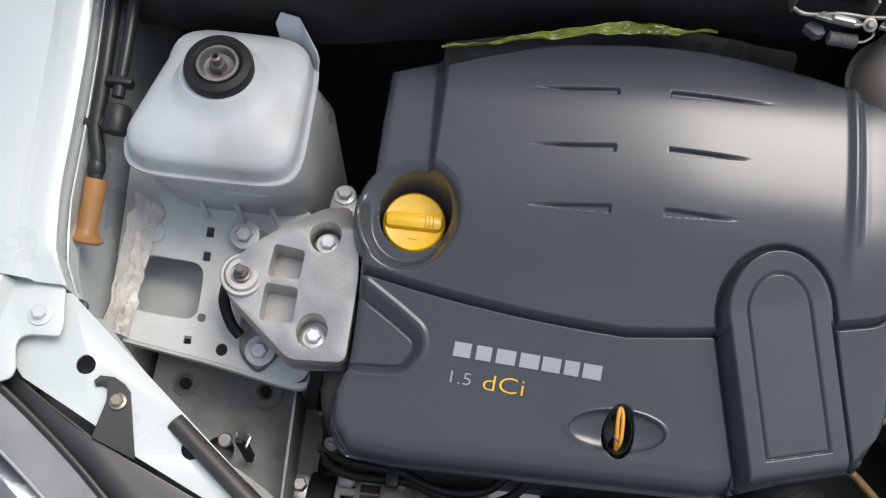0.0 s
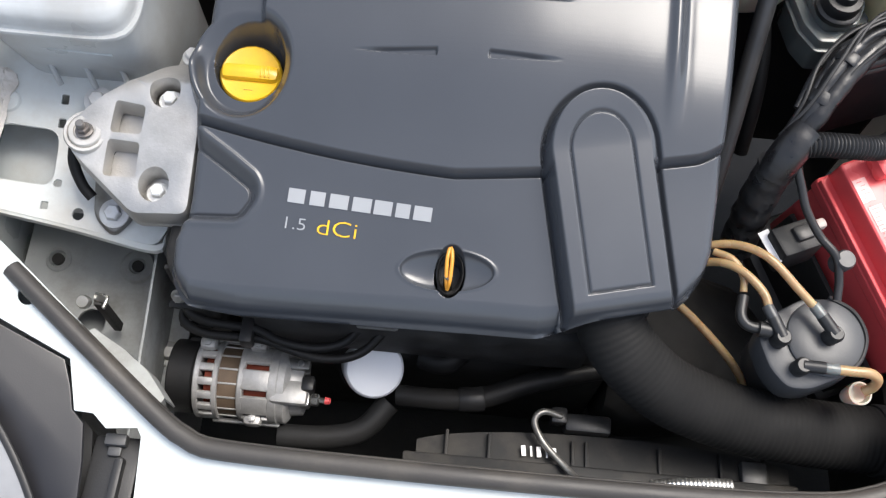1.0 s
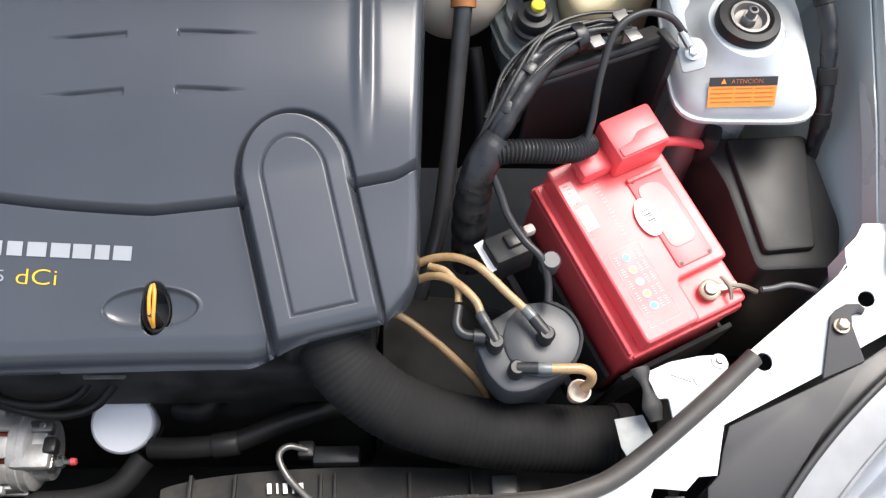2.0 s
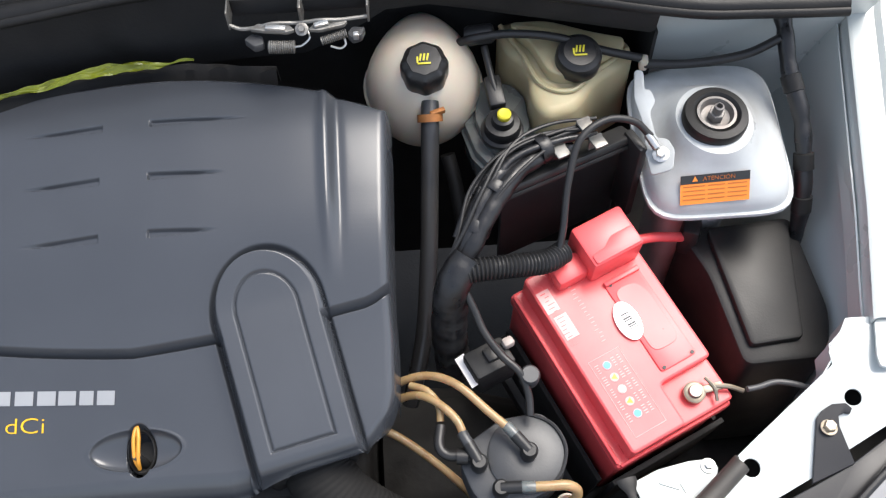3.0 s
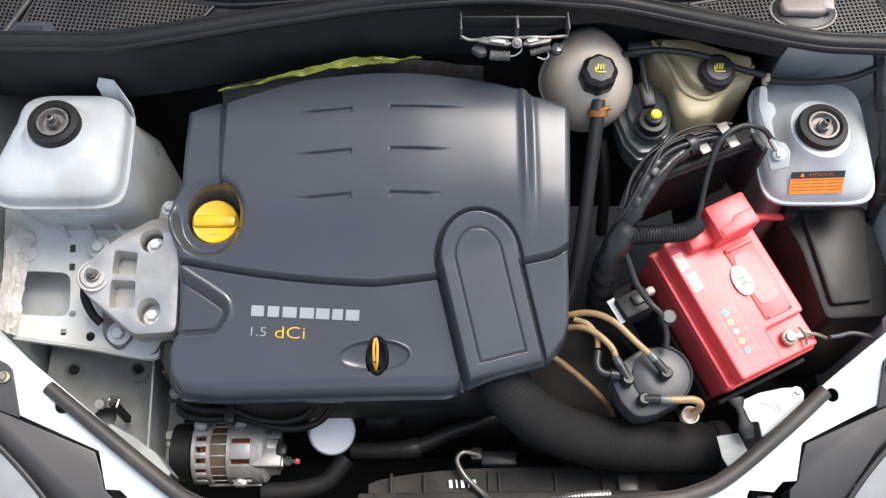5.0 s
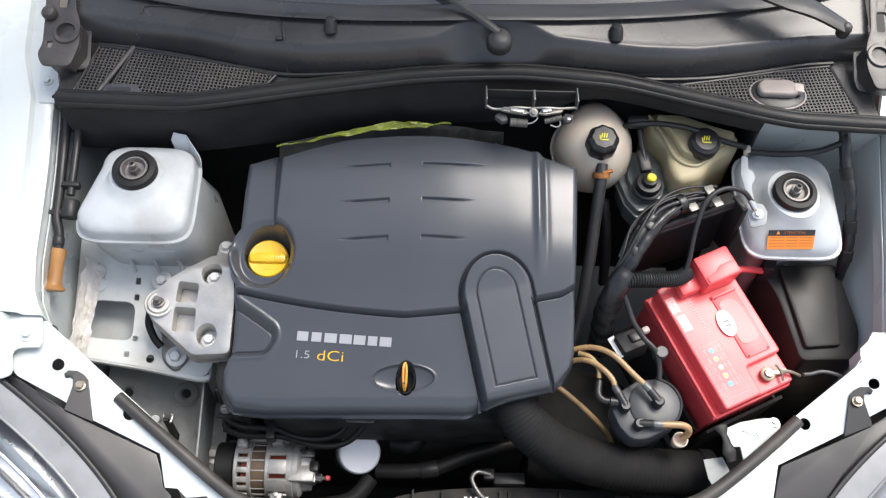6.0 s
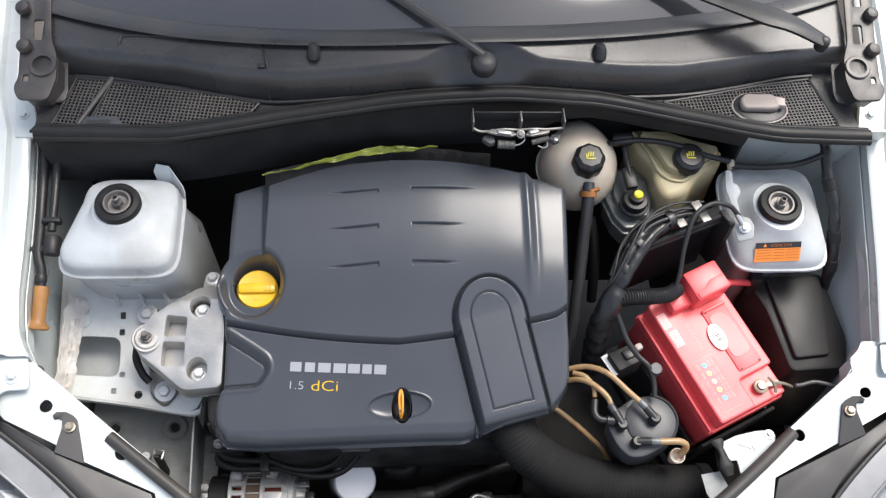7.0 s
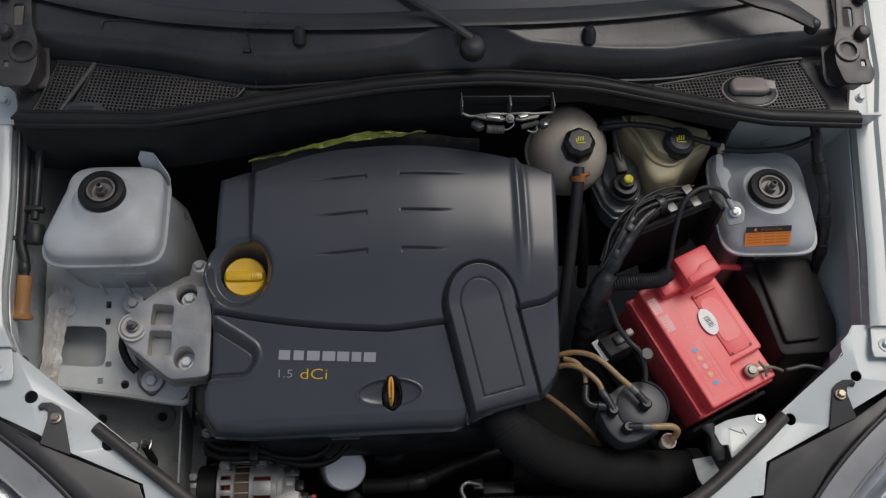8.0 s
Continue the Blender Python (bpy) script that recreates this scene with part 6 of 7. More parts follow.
# access flap outlined by a groove
line = [(-0.545, 0.785), (-0.535, 0.812), (-0.515, 0.824), (-0.34, 0.802), (-0.308, 0.795), (-0.296, 0.780), (-0.289, 0.750), (-0.288, 0.728)]
part("flap_joint", pipe([(x, y, skin_z(x, y) + 0.0005) for x, y in line], 0.0022, 60, 8), M_INK, COWL)
part("flap_catch", box(-0.298, 0.752, skin_z(-0.298, 0.752) + 0.002, 0.012, 0.008, 0.006, 0.002), M_BLACK, COWL)
line = [(x, base_y(x) - 0.004, skin_z(x, base_y(x) - 0.004) + 0.003) for x in np.linspace(-0.66, 0.72, 24)]
part("screen_gasket", pipe(line, 0.020, 120, 12, flat=0.16), M_GASKET, COWL)
for ends in ([(-0.615, 0.786), (-0.55, 0.779), (-0.44, 0.757), (-0.36, 0.738), (-0.27, 0.722), (-0.10, 0.726), (0.0, 0.730)], [(0.15, 0.731), (0.30, 0.730), (0.42, 0.742), (0.52, 0.764), (0.60, 0.784), (0.655, 0.792)]):
    part("cowl_ridge", pipe([(x, y, skin_z(x, y) + 0.003) for x, y in ends], 0.004, 70, 8), M_BLACK, COWL)


def grille(outline, slant):
    """A square-mesh air grille inside an outline, each bar clipped to it."""
    poly = [Vector(p) for p in outline]

    def spans(p, d):
        hits = []
        for a, b in zip(poly, poly[1:] + poly[:1]):
            e = b - a
            den = d.x * e.y - d.y * e.x
            if abs(den) > 1e-9:
                w = a - p
                u = (w.x * d.y - w.y * d.x) / den
                if 0 <= u < 1:
                    hits.append((w.x * e.y - w.y * e.x) / den)
        hits.sort()
        return list(zip(hits[::2], hits[1::2]))

    bm = bmesh.new()
    lo, hi = Vector((min(p.x for p in poly), min(p.y for p in poly))), Vector((max(p.x for p in poly), max(p.y for p in poly)))
    for d, n, pitch in ((Vector((1, slant)).normalized(), Vector((-slant, 1)).normalized(), 0.0064), (Vector((-slant, 1)).normalized(), Vector((1, slant)).normalized(), 0.0064)):
        mid = (lo + hi) / 2
        for k in range(-72, 73):
            p = mid + n * (pitch * k)
            for s0, s1 in spans(p, d):
                if s1 - s0 < 0.004:
                    continue
                a, b = p + d * s0, p + d * s1
                count = max(1, int((s1 - s0) / 0.02))
                for i in range(count):
                    q, r = a.lerp(b, i / count), a.lerp(b, (i + 1) / count)
                    z = skin_z(q.x, q.y) + 0.006, skin_z(r.x, r.y) + 0.006
                    h = n * 0.0011
                    vs = [bm.verts.new(c) for c in ((q.x + h.x, q.y + h.y, z[0]), (q.x - h.x, q.y - h.y, z[0]), (r.x - h.x, r.y - h.y, z[1]), (r.x + h.x, r.y + h.y, z[1]),
                                                    (q.x + h.x, q.y + h.y, z[0] - 0.004), (q.x - h.x, q.y - h.y, z[0] - 0.004), (r.x - h.x, r.y - h.y, z[1] - 0.004), (r.x + h.x, r.y + h.y, z[1] - 0.004))]
                    for f in ((0, 1, 2, 3), (0, 4, 5, 1), (3, 2, 6, 7), (0, 3, 7, 4), (1, 5, 6, 2)):
                        bm.faces.new([vs[j] for j in f])
    bmesh.ops.recalc_face_normals(bm, faces=bm.faces)
    tagged(part("air_grille", bm, M_GRILLE, COWL, "square-mesh plastic air grille"), kind="stuff")
    line = [(p.x, p.y, skin_z(p.x, p.y) + 0.005) for p in poly] + [(poly[0].x, poly[0].y, skin_z(poly[0].x, poly[0].y) + 0.005)]
    bm = bmesh.new()
    for u, w in zip(line, line[1:]):
        put(bm, pipe([u, w], 0.003, 8, 8))
    part("grille_frame", bm, M_BLACK, COWL)


grille([(-0.580, 0.676), (-0.552, 0.772), (-0.50, 0.764), (-0.42, 0.750), (-0.36, 0.736), (-0.306, 0.720), (-0.318, 0.703), (-0.36, 0.692), (-0.44, 0.680), (-0.52, 0.674)], -0.12)
grille([(-0.638, 0.674), (-0.630, 0.700), (-0.612, 0.780), (-0.560, 0.774), (-0.590, 0.676)], -0.12)
grille([(0.375, 0.722), (0.46, 0.742), (0.56, 0.767), (0.646, 0.782), (0.672, 0.690), (0.672, 0.674), (0.60, 0.672), (0.52, 0.682), (0.44, 0.700)], 0.12)
# filler and grille grips
part("washer_filler", put(turned([(0.040, 0.0), (0.040, 0.008), (0.036, 0.010)], Matrix.Translation((0.541, 0.712, skin_z(0.541, 0.712) + 0.002)) @ Matrix.Diagonal((1.15, 0.85, 1, 1)), 40), bmesh.new()), M_BLACK, COWL)
FILL_Z = skin_z(0.541, 0.712)
part("filler_ring", turned([(0.0405, 0.004), (0.0425, 0.005), (0.0425, 0.009), (0.0405, 0.010)], Matrix.Translation((0.541, 0.712, FILL_Z)) @ Matrix.Diagonal((1.15, 0.85, 1, 1)), 48), M_WORN, COWL)
part("filler_lid", prism(rounded([(0.505, 0.699), (0.561, 0.697), (0.575, 0.706), (0.573, 0.723), (0.561, 0.732), (0.515, 0.733), (0.503, 0.718)], 0.012), FILL_Z + 0.010, FILL_Z + 0.024, 0.005, segments=3), M_WORN, COWL, "worn grey washer filler lid")
part("lid_tab", box(0.572, 0.713, FILL_Z + 0.020, 0.018, 0.020, 0.010, 0.003, turn=-8), M_TAB, COWL, "pale worn lid tab")
GRIP_Z = skin_z(-0.555, 0.682) + 0.010
part("grille_handle", prism(rounded([(-0.590, 0.669), (-0.519, 0.673), (-0.532, 0.694), (-0.582, 0.695)], 0.005), GRIP_Z - 0.008, GRIP_Z, 0.0015), M_FUELBODY, COWL)
part("handle_slot", prism(rounded([(-0.579, 0.677), (-0.541, 0.679), (-0.541, 0.687), (-0.579, 0.686)], 0.003), GRIP_Z, GRIP_Z + 0.0006, 0.0), M_INK, COWL)
part("grille_bar", pipe([(-0.596, 0.672, skin_z(-0.596, 0.672) + 0.008), (-0.553, 0.778, skin_z(-0.553, 0.772) + 0.008)], 0.0042, 12, 10, flat=0.8), M_GRILLE, COWL)

# rear seal
path = [(x, cowl_front(x), seal_z(x) + 0.003) for x in np.linspace(-0.656, 0.716, 28)]
REAR = solid("rear_weather_seal", pipe(path, 0.0118, 160, 14, flat=0.8), M_RUBBER, "black rubber seal along the rear of the engine bay", "rubber seal")
part("seal_lip", pipe([(x, y - 0.0105, z - 0.004) for x, y, z in path], 0.0062, 160, 10), M_RUBBER, REAR)
part("seal_lip", pipe([(x, y + 0.0115, z + 0.001) for x, y, z in path], 0.0048, 160, 10), M_RUBBER, REAR)
skirt = [q for q in path if q[0] < 0.53]
part("seal_skirt", sheet([[(x, y - 0.008, z - 0.006) for x, y, z in skirt], [(x, y - 0.004, z - 0.035) for x, y, z in skirt], [(x, y + 0.012, z - 0.055 - 0.08 * max(0.0, min(1.0, (0.22 - x) / 0.1))) for x, y, z in skirt]], 0.003), M_INSUL, REAR)

# bonnet catch under the seal
CATCH = thing("bonnet_catch", "grey steel bonnet catch mechanism with springs", "latch", (0.12, 0.65, 1.02))
part("backplate", box(0.118, 0.664, 1.046, 0.150, 0.003, 0.022, 0.001), M_BLACK, CATCH)
bm = bmesh.new()
for x in (0.044, 0.192):
    put(bm, box(x, 0.653, 1.050, 0.0022, 0.030, 0.024, 0.0008))
put(bm, pipe([(0.044, 0.640, 1.044), (0.056, 0.637, 1.040), (0.074, 0.636, 1.042), (0.092, 0.636, 1.046), (0.118, 0.637, 1.044), (0.142, 0.636, 1.047), (0.164, 0.637, 1.045), (0.192, 0.640, 1.045)], 0.0022, 60, 8))
part("frame", bm, M_DULL, CATCH)
for pts in ([(0.066, 0.632), (0.074, 0.639), (0.108, 0.634), (0.114, 0.627), (0.106, 0.624), (0.080, 0.628)], [(0.128, 0.626), (0.134, 0.634), (0.158, 0.640), (0.170, 0.636), (0.166, 0.630), (0.140, 0.624)]):
    part("jaw", prism(rounded(pts, 0.002), 1.040, 1.0445, 0.001), M_DULL, CATCH)
part("jaw_tip", box(0.094, 0.6295, 1.046, 0.022, 0.007, 0.004, 0.0015, turn=-9), M_STEEL, CATCH, "bright worn jaw tip")
part("jaw_tip", box(0.142, 0.6310, 1.0465, 0.016, 0.007, 0.004, 0.0015, turn=16), M_STEEL, CATCH, "bright worn jaw tip")
part("spring", pipe([(0.084, 0.620, 1.028), (0.112, 0.619, 1.027)], 0.0062, 120, 10, ribs=12, rib=0.0013), M_DULL, CATCH)
part("spring", pipe([(0.140, 0.622, 1.030), (0.168, 0.628, 1.034)], 0.0040, 120, 10, ribs=14, rib=0.0012), M_DULL, CATCH)
part("spring_hook", pipe([(0.112, 0.619, 1.027), (0.120, 0.620, 1.028), (0.128, 0.626, 1.032), (0.126, 0.634, 1.036)], 0.0012, 24, 6), M_STEEL, CATCH)
part("spring_hook", pipe([(0.150, 0.618, 1.026), (0.160, 0.616, 1.024), (0.166, 0.620, 1.026), (0.164, 0.628, 1.032)], 0.0012, 24, 6), M_STEEL, CATCH)
part("post", box(0.121, 0.648, 1.052, 0.0035, 0.022, 0.026, 0.001), M_DULL, CATCH)
part("pivot", hex_bolt(0.121, 0.630, 1.041, 0.0042, way=(0, -0.6, 1)), M_DULL, CATCH, "worn pivot bolt")
part("lever", prism(rounded([(0.058, 0.628), (0.066, 0.636), (0.078, 0.632), (0.080, 0.620), (0.070, 0.616)], 0.003), 1.024, 1.034, 0.002), M_FUELBODY, CATCH)
part("lever", prism(rounded([(0.168, 0.626), (0.174, 0.636), (0.188, 0.634), (0.184, 0.622), (0.174, 0.618)], 0.003), 1.026, 1.036, 0.002), M_FUELBODY, CATCH)
part("lever_pin", box(0.178, 0.621, 1.036, 0.006, 0.006, 0.008, 0.001), M_STEEL, CATCH)

CATCH.location.y += 0.009

# heat shield foil behind the cover
def shield_y(x):
    return float(np.interp(x, [-0.38, -0.31, -0.175, -0.08, -0.02, 0.03, 0.09], [0.592, 0.607, 0.645, 0.659, 0.662, 0.655, 0.647]))


rows = []
for i in range(71):
    x = -0.296 + 0.376 * i / 70
    y = shield_y(x)
    ruck = 0.008 * noise.noise(Vector((x * 34, 1, 0)))
    rows.append([Vector((x, y - 0.035, 0.905)), Vector((x, y - 0.006 + ruck * 0.5, 0.945 + ruck)), Vector((x, y + 0.004 + ruck, 0.962 + ruck)), Vector((x, y + 0.012 + 1.2 * ruck, 0.966 - ruck)), Vector((x, y + 0.018 + ruck, 0.935))])
HEAT = solid("heat_shield", sheet(rows, 0.002), M_HOSE, "crinkled black heat shield behind the engine cover", "heat shield")
rows = []
for i in range(121):
    x = -0.30 + 0.29 * i / 120
    y = shield_y(x)
    wide = float(np.interp(i / 120, [0, 0.12, 0.30, 0.36, 0.5, 0.75, 0.86, 0.9, 1.0], [0.002, 0.003, 0.005, 0.008, 0.011, 0.013, 0.009, 0.003, 0.002])) * (0.95 + 0.35 * noise.noise(Vector((x * 30, 7, 0))))
    rows.append([Vector((x, y + 0.004 - wide * 0.6 + wide * k / 8 + 0.0012 * noise.noise(Vector((x * 60, k * 0.5, 1))), 0.966 + 0.014 * i / 120 + 0.0045 * noise.noise(Vector((x * 48 - k * 0.22, k * 0.30, 3))) + 0.005 * noise.noise(Vector((x * 22, 0.5, 9))) + 0.30 * wide * k / 8)) for k in range(9)])
part("foil_edge", sheet(rows, 0.0), M_LIME, HEAT, "crinkled lime yellow foil", smooth=15)

# ---- windscreen and wipers ----
rows = []
for i in range(33):
    x = -0.72 + 1.50 * i / 32
    rows.append([Vector((x, base_y(x) + 0.75 * t, skin_z(x, base_y(x)) - 0.004 + 0.42 * t - 0.03 * t * t)) for t in np.linspace(0, 1, 9)])
tagged(part("windscreen", sheet(rows, 0.005), M_SCREEN), "dark tinted windscreen glass reflecting the sky", "windscreen", kind="structure")


def wiper(points, widths, pivot, cap, label):
    """A flat pressed arm that tapers from its pivot, with a blade beyond it."""
    w = thing("wiper_arm", label, "wiper", pivot, "windscreen wipers")
    line = bend(points, 40)
    rows = []
    for i, q in enumerate(line):
        ahead = (line[min(i + 1, 40)] - line[max(i - 1, 0)]).normalized()
        side = ahead.cross(Vector((0, 0, 1))).normalized()
        half = 0.5 * float(np.interp(i / 40, np.linspace(0, 1, len(widths)), widths))
        rows.append([q + side * (half * k) + Vector((0, 0, 0.005 * (1 - k * k))) for k in (-1, -0.6, 0, 0.6, 1)])
    part("arm", sheet(rows, 0.007), M_WIPER, w, smooth=50)
    part("pivot_cap", turned([(cap, -0.012), (cap, 0.004), (cap * 0.8, 0.010), (cap * 0.4, 0.013)], aim(pivot, (0, -0.25, 1)), 32), M_WIPER, w)
    end, before = Vector(points[-1]), Vector(points[-2])
    way = (end - before).normalized()
    part("blade", pipe([end - way * 0.02, end + way * 0.25], 0.006, 20, 8), M_BLACK, w)


wiper([(0.063, 0.742, 1.116), (0.03, 0.764, 1.126), (-0.05, 0.822, 1.142), (-0.135, 0.886, 1.162), (-0.25, 0.960, 1.205)], (0.016, 0.016, 0.022, 0.020, 0.014), (0.063, 0.736, 1.104), 0.021, "black wiper arm with a round pivot cap at mid cowl")
wiper([(0.640, 0.785, 1.112), (0.585, 0.806, 1.130), (0.525, 0.824, 1.140), (0.401, 0.872, 1.150), (0.25, 0.905, 1.168)], (0.030, 0.048, 0.034, 0.020, 0.014), (0.640, 0.784, 1.106), 0.011, "black wiper arm at the wing end of the cowl")

# ---- bonnet hinges ----
for side in (-1, 1):
    def at(u, y, z):
        return Vector((0.03 + side * u, y, z))

    def plate(pts):
        return [(0.03 + side * u, y) for u, y in (pts if side > 0 else pts[::-1])]

    hz = lambda x, y, z: (x, y, z + 1.048 + 0.27 * (y - 0.72))
    foot = plate(rounded([(0.668, 0.706), (0.716, 0.708), (0.724, 0.728), (0.718, 0.745), (0.722, 0.80), (0.738, 0.94), (0.688, 0.94), (0.674, 0.815), (0.662, 0.785), (0.658, 0.745)], 0.010))
    holes = [disc(0.03 + side * 0.682, 0.768, 0.0145), plate(rounded([(0.684, 0.812), (0.702, 0.812), (0.706, 0.850), (0.688, 0.850)], 0.005)), plate(rounded([(0.695, 0.885), (0.712, 0.885), (0.715, 0.915), (0.698, 0.915)], 0.005)),
             plate(rounded([(0.702, 0.738), (0.711, 0.738), (0.711, 0.750), (0.702, 0.750)], 0.002))]
    h = part("bonnet_hinge", prism(foot, 0.0, 0.005, 0.0015, holes=holes, shape=hz), M_HINGE, CAR, "brownish grey steel bonnet hinge")
    part("raised_pad", turned([(0.022, 0.004), (0.022, 0.007), (0.0205, 0.0085), (0.0155, 0.0085), (0.0148, 0.004)], aim(at(0.682, 0.768, 1.061), (0, -0.27, 1)), 36), M_HINGE, h)
    part("lower_flange", prism(plate(rounded([(0.688, 0.722), (0.652, 0.727), (0.648, 0.745), (0.654, 0.80), (0.690, 0.80)], 0.006)), -0.030, -0.026, 0.001, shape=hz), M_HINGE, h)
    part("side_wall", sheet([[at(0.700, 0.711, 1.044), at(0.672, 0.711, 1.044), at(0.660, 0.745, 1.054), at(0.664, 0.785, 1.065)], [at(0.700, 0.722, 1.020), at(0.672, 0.724, 1.020), at(0.657, 0.748, 1.028), at(0.660, 0.787, 1.038)]], 0.003), M_HINGE, h)
    for u, y in ((0.712, 0.797), (0.722, 0.866)):
        part("rivet", turned([(0.009, -0.004), (0.0125, 0.004), (0.0125, 0.010), (0.009, 0.015), (0.003, 0.0165)], aim(at(u, y, 1.053 + 0.27 * (y - 0.72)), (0, -0.3, 1)), 28), M_HINGE, h)
    part("hinge_bolt", hex_bolt(0.03 + side * 0.682, 0.764, 1.046, 0.008, 1.3), M_DULL, h, "grey steel bolt")
    wz = lambda x, y, z: (x, y, z + 0.877 + 0.26 * (y - 0.335))
    part("wing_ledge", prism(plate(rounded([(0.704, 0.695), (0.742, 0.695), (0.750, 0.785), (0.726, 0.785), (0.716, 0.748), (0.706, 0.710)], 0.004)), -0.004, 0.001, 0.001, shape=wz), M_BODY, CAR)
    part("ledge_seal", sheet([[at(0.701, 0.696, 0.974), at(0.704, 0.710, 0.978), at(0.714, 0.748, 0.988), at(0.724, 0.785, 0.998)], [at(0.697, 0.696, 0.950), at(0.699, 0.710, 0.952), at(0.709, 0.748, 0.962), at(0.719, 0.785, 0.972)]], 0.003), M_RUBBER, CAR, "black rubber strip")
    part("ledge_bolt", hex_bolt(0.03 + side * 0.732, 0.735, 0.982, 0.0065, 1.4, way=(0, -0.26, 1)), M_BODY, CAR)

# ---- headlamps ----


def headlamp(side, x0):
    """A swept-back lamp: dark bracket, clear lens and bright bowl, mirrored by side."""
    def at(u, y, z):
        return Vector((x0 + side * u, y, z))

    h = thing("headlamp", "clear swept-back headlamp with a dark grey bracket", "headlamp", (x0 + side * 0.60, 0.10, 0.55), "headlamps")
    rows, back, edge = [], [], []
    for i in range(49):
        t = i / 48
        y0 = -0.07 + 0.365 * t
        u0 = 0.487 + 0.478 * y0 + 2.31 * y0 * y0
        row = []
        for k in range(15):
            a = 1.35 * k / 14
            row.append(at(u0 + 0.138 * math.sin(a), y0 - 0.145 * math.sin(a), 0.735 + 0.135 * t - 0.24 * (1 - math.cos(a))))
        rows.append(row[2:])
        edge.append(row[:3])
        back.append([q + Vector((0, 0, -0.035 - 0.012 * math.sin(3.1 * k + 0.5) - 0.010 * math.cos(14 * t))) for k, q in enumerate(row[2:])])
    lens = part("lens", sheet(rows, 0.003), M_LENS, h, "clear lens")
    lens.visible_shadow = False
    part("reflector", sheet(back, 0.002), M_REFLECT, h, "bright reflector")
    part("lens_edge", sheet([[q + Vector((0, 0, 0.002)) for q in r] for r in edge], 0.003), M_FROST, h, "milky grey lens edge")
    part("lens_rim", pipe([r[0] + Vector((0, 0.003, 0.003)) for r in edge], 0.004, 60, 10, flat=0.7), M_BLACK, h)
    part("lens_bead", pipe([r[2] + Vector((0, 0.0, 0.003)) for r in edge], 0.0022, 60, 8), M_FROST, h)
    # bright and dark bars added for the streaks of the chrome's reflections
    for k, lift, thick, mat in ((2, -0.010, 0.0030, M_REFLECT), (3, -0.016, 0.0045, M_FUELBODY), (5, -0.014, 0.0040, M_REFLECT), (6, -0.022, 0.0030, M_FUELBODY), (8, -0.018, 0.0050, M_REFLECT)):
        part("reflection_streak", pipe([rows[i][k] + Vector((0, 0, lift)) for i in range(4, 46, 6)], thick, 50, 8), mat, h)
    part("bulb_shroud", turned([(0.048, 0), (0.046, 0.04), (0.03, 0.01), (0.02, 0.0)], aim(at(0.64, 0.075, 0.69), (side * 0.2, -0.7, 0.6)), 32), M_REFLECT, h)
    # small reddish cup put in for red reflections, not another bulb
    part("red_reflection", turned([(0.022, 0), (0.020, 0.02), (0.010, 0.026)], aim(at(0.70, 0.130, 0.72), (side * 0.2, -0.7, 0.6)), 24), M_REDTINT, h, "reddish cup in place of the lamp's red reflections")
    def flat(outline, low, high, bevel, sink, holes=()):
        pts = [(x0 + side * u, y) for u, y in outline]
        return prism(pts if side > 0 else pts[::-1], low, high, bevel, holes=holes, shape=lambda x, y, z: (x, y, z + panel_z(y, x) + sink))

    tab = [(0.626, 0.199), (0.619, 0.236), (0.620, 0.247), (0.626, 0.249), (0.631, 0.247), (0.634, 0.252), (0.629, 0.258), (0.616, 0.259), (0.605, 0.254), (0.599, 0.248), (0.583, 0.185)]
    part("bracket_tab", flat(tab, 0.0, 0.004, 0.0006, 0.001), M_LAMP, h, "dark plastic fixing tab", smooth=20)
    body = [(0.626, 0.201), (0.584, 0.184), (0.484, 0.145), (0.474, 0.120), (0.468, 0.098), (0.455, 0.086), (0.450, 0.050), (0.446, -0.030), (0.466, -0.045), (0.484, 0.0), (0.510, 0.045), (0.546, 0.091), (0.594, 0.138), (0.634, 0.172), (0.69, 0.213), (0.732, 0.240), (0.715, 0.249), (0.700, 0.243), (0.675, 0.228), (0.65, 0.214)]
    part("bracket", flat(body, -0.006, 0.0, 0.002, 0.0005), M_LAMP, h, "dark plastic bracket")
    for y0, y1 in ((0.150, 0.172), (0.172, 0.190)):
        part("bracket_rib", pipe([at(0.56 + 2.4 * (y0 - 0.150), y0 - 0.012, panel_z(y0, x0 + side * 0.58) - 0.006), at(0.60 + 2.4 * (y0 - 0.150), y1, panel_z(y1, x0 + side * 0.60) - 0.006)], 0.0025, 8, 8), M_LAMP, h)
    part("bracket_bolt", hex_bolt(x0 + side * 0.608, 0.236, panel_z(0.236, x0 + side * 0.608) + 0.0055, 0.0066, 1.3), M_BRASS, h, "brassy bracket bolt")
    # black blocks stand in for the dark recess inboard of the lamp
    part("recess_block", put(box(*at(0.425, 0.040, 0.728), 0.050, 0.085, 0.040, 0.004), box(*at(0.418, 0.030, 0.750), 0.010, 0.060, 0.016, 0.003)), M_BLACK, h)
    part("recess_clip", put(box(*at(0.426, 0.077, 0.752), 0.022, 0.012, 0.012, 0.002), box(*at(0.426, 0.066, 0.750), 0.014, 0.010, 0.006, 0.002)), M_FUELBODY, h, "grey plastic clip")
    part("housing", flat(body, -0.16, -0.03, 0.0, 0.0), M_BLACK, h)


headlamp(-1, 0.03)
headlamp(1, 0.03)

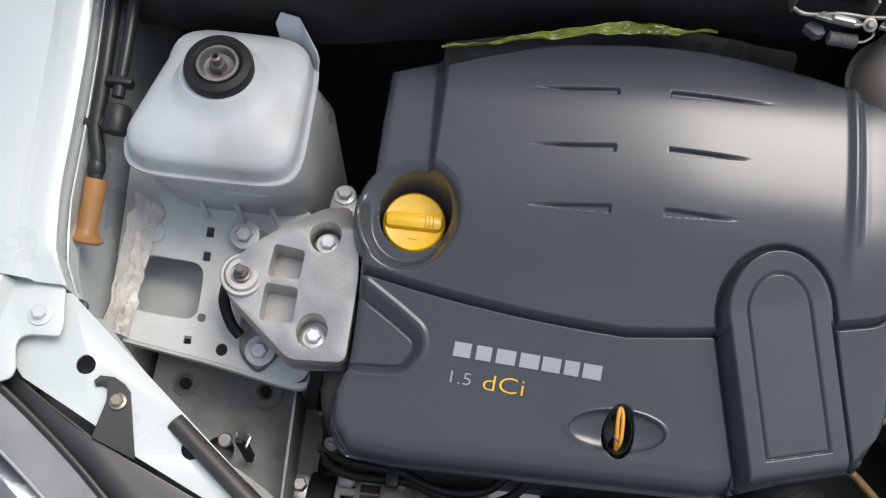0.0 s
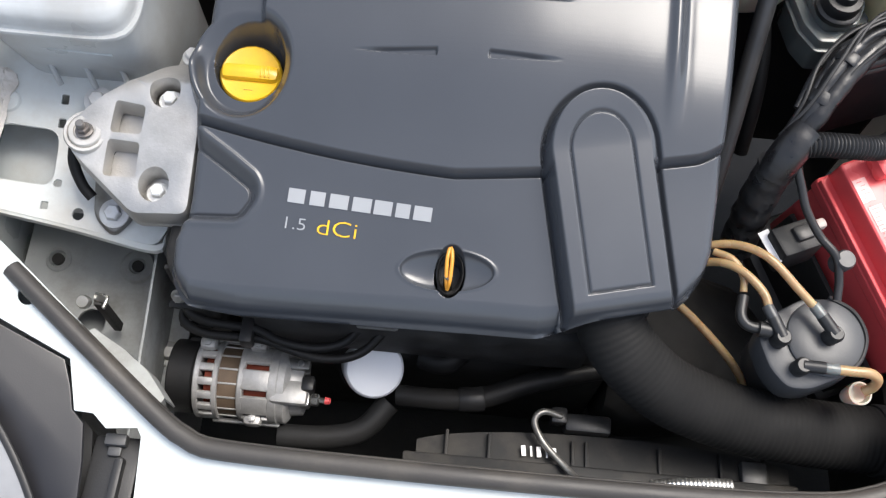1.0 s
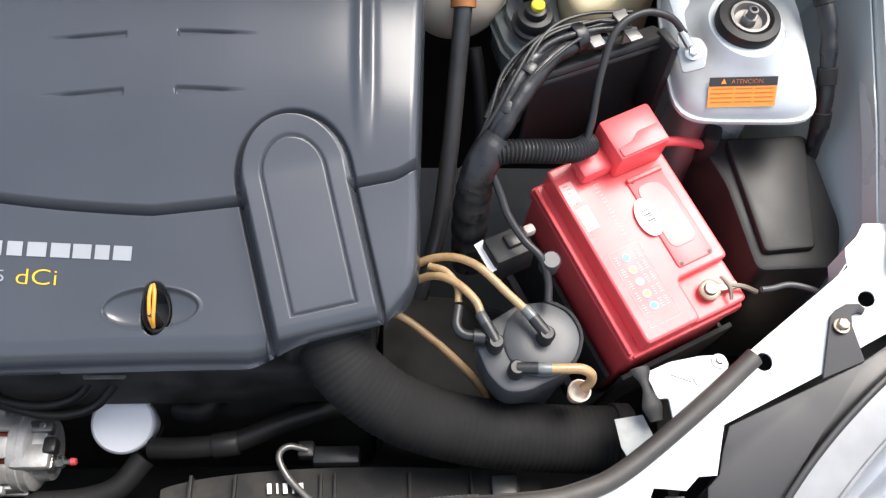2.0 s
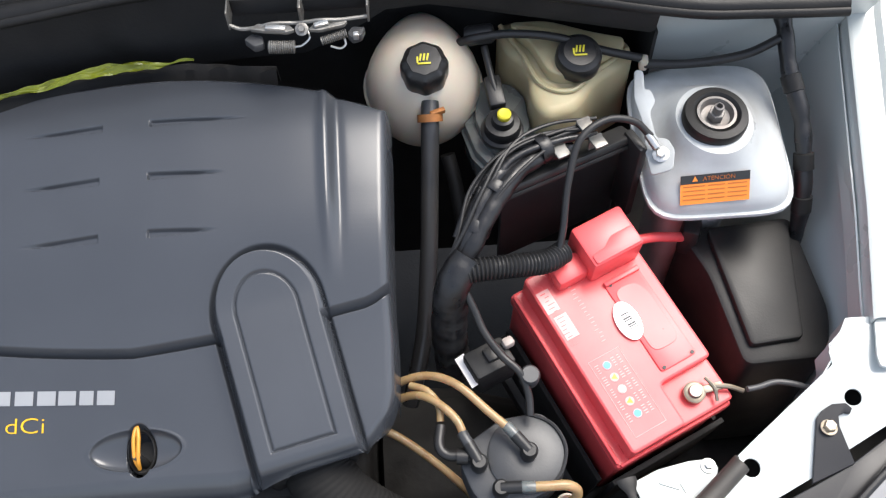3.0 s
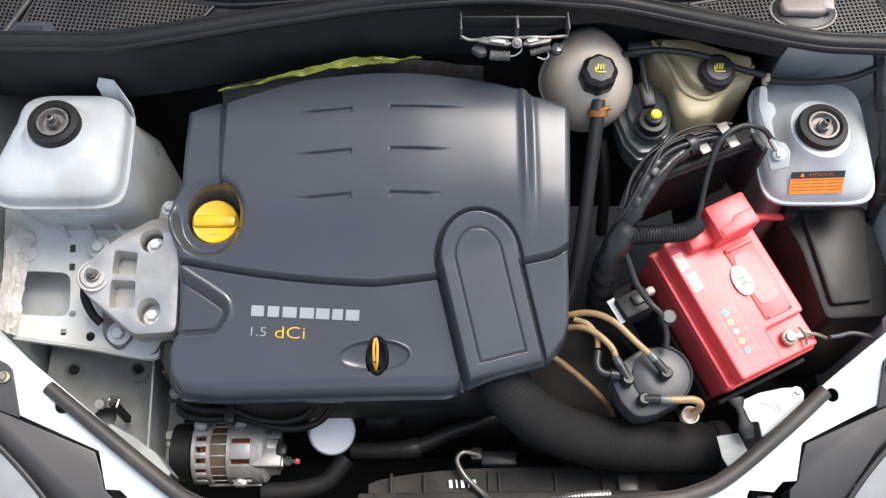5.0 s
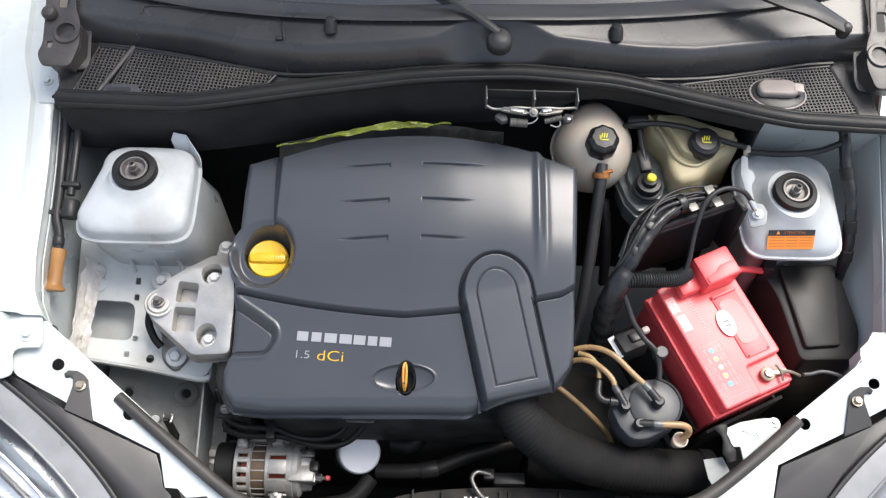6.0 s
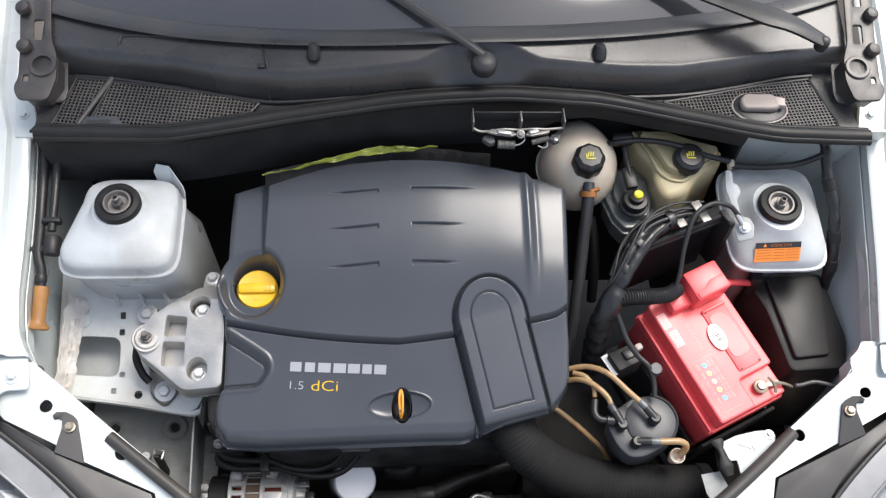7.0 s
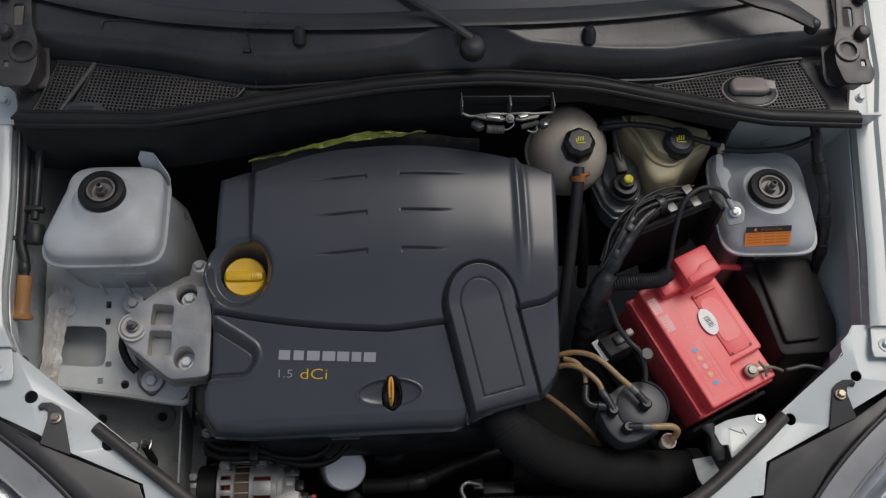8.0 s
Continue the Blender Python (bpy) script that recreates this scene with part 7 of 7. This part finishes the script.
# ---- jack handle beside the wing ----
JACK = thing("jack_handle", "folded black steel jack handle with a brown grip", "tool", (-0.655, 0.5, 0.8))
part("rod", pipe([(-0.668, 0.70, 0.952), (-0.666, 0.62, 0.925), (-0.664, 0.56, 0.905), (-0.663, 0.515, 0.89), (-0.657, 0.49, 0.878), (-0.657, 0.462, 0.864)], 0.0080, 40, 12), M_BLACK, JACK)
part("rod", pipe([(-0.645, 0.70, 0.955), (-0.644, 0.62, 0.928), (-0.644, 0.55, 0.905)], 0.0068, 20, 12), M_BLACK, JACK)
part("socket", turned([(0.0130, 0), (0.0140, 0.003), (0.0140, 0.028), (0.012, 0.031)], aim((-0.641, 0.512, 0.892), (0, 0.95, 0.33)), 20), M_BLACK, JACK)
part("rod_clip", box(-0.644, 0.565, 0.912, 0.030, 0.010, 0.014, 0.003), M_BLACK, JACK)
part("collar", turned([(0.0085, 0), (0.0095, 0.002), (0.0095, 0.012), (0.0085, 0.014)], aim((-0.657, 0.472, 0.870), (0.02, 0.93, 0.36)), 16), M_BLACK, JACK)
part("crosspiece", box(-0.657, 0.522, 0.893, 0.040, 0.014, 0.012, 0.004), M_BLACK, JACK)
part("grip", turned([(0.016, -0.001), (0.0190, 0.0015), (0.0190, 0.004), (0.0145, 0.008), (0.0112, 0.015), (0.0110, 0.045), (0.0122, 0.066), (0.0110, 0.070)], aim((-0.662, 0.408, 0.832), (0.10, 0.85, 0.50)), 20), M_BROWN, JACK, "brown wooden grip")
CLIP = thing("release_clip", "bright steel clip in the wing well", "clip", (-0.489, 0.257, 0.66))
part("stem", box(-0.489, 0.260, 0.615, 0.010, 0.012, 0.090, 0.002), M_DARK, CLIP)
part("plate", box(-0.484, 0.262, 0.664, 0.018, 0.004, 0.010, 0.001, turn=-12, tilt=-50), M_STEEL, CLIP)
part("plate", box(-0.476, 0.254, 0.668, 0.003, 0.014, 0.006, 0.001, turn=-12), M_STEEL, CLIP)
part("roller", turned([(0.008, -0.006), (0.0085, 0.0), (0.007, 0.004)], aim((-0.504, 0.255, 0.664), (0, -0.3, 1)), 18), M_STEEL, CLIP)
solid("well_bolt", hex_bolt(-0.425, 0.240, 0.538, 0.0095, 1.8), M_STEEL, "zinc bolt and washer in the wing well", "bolt")
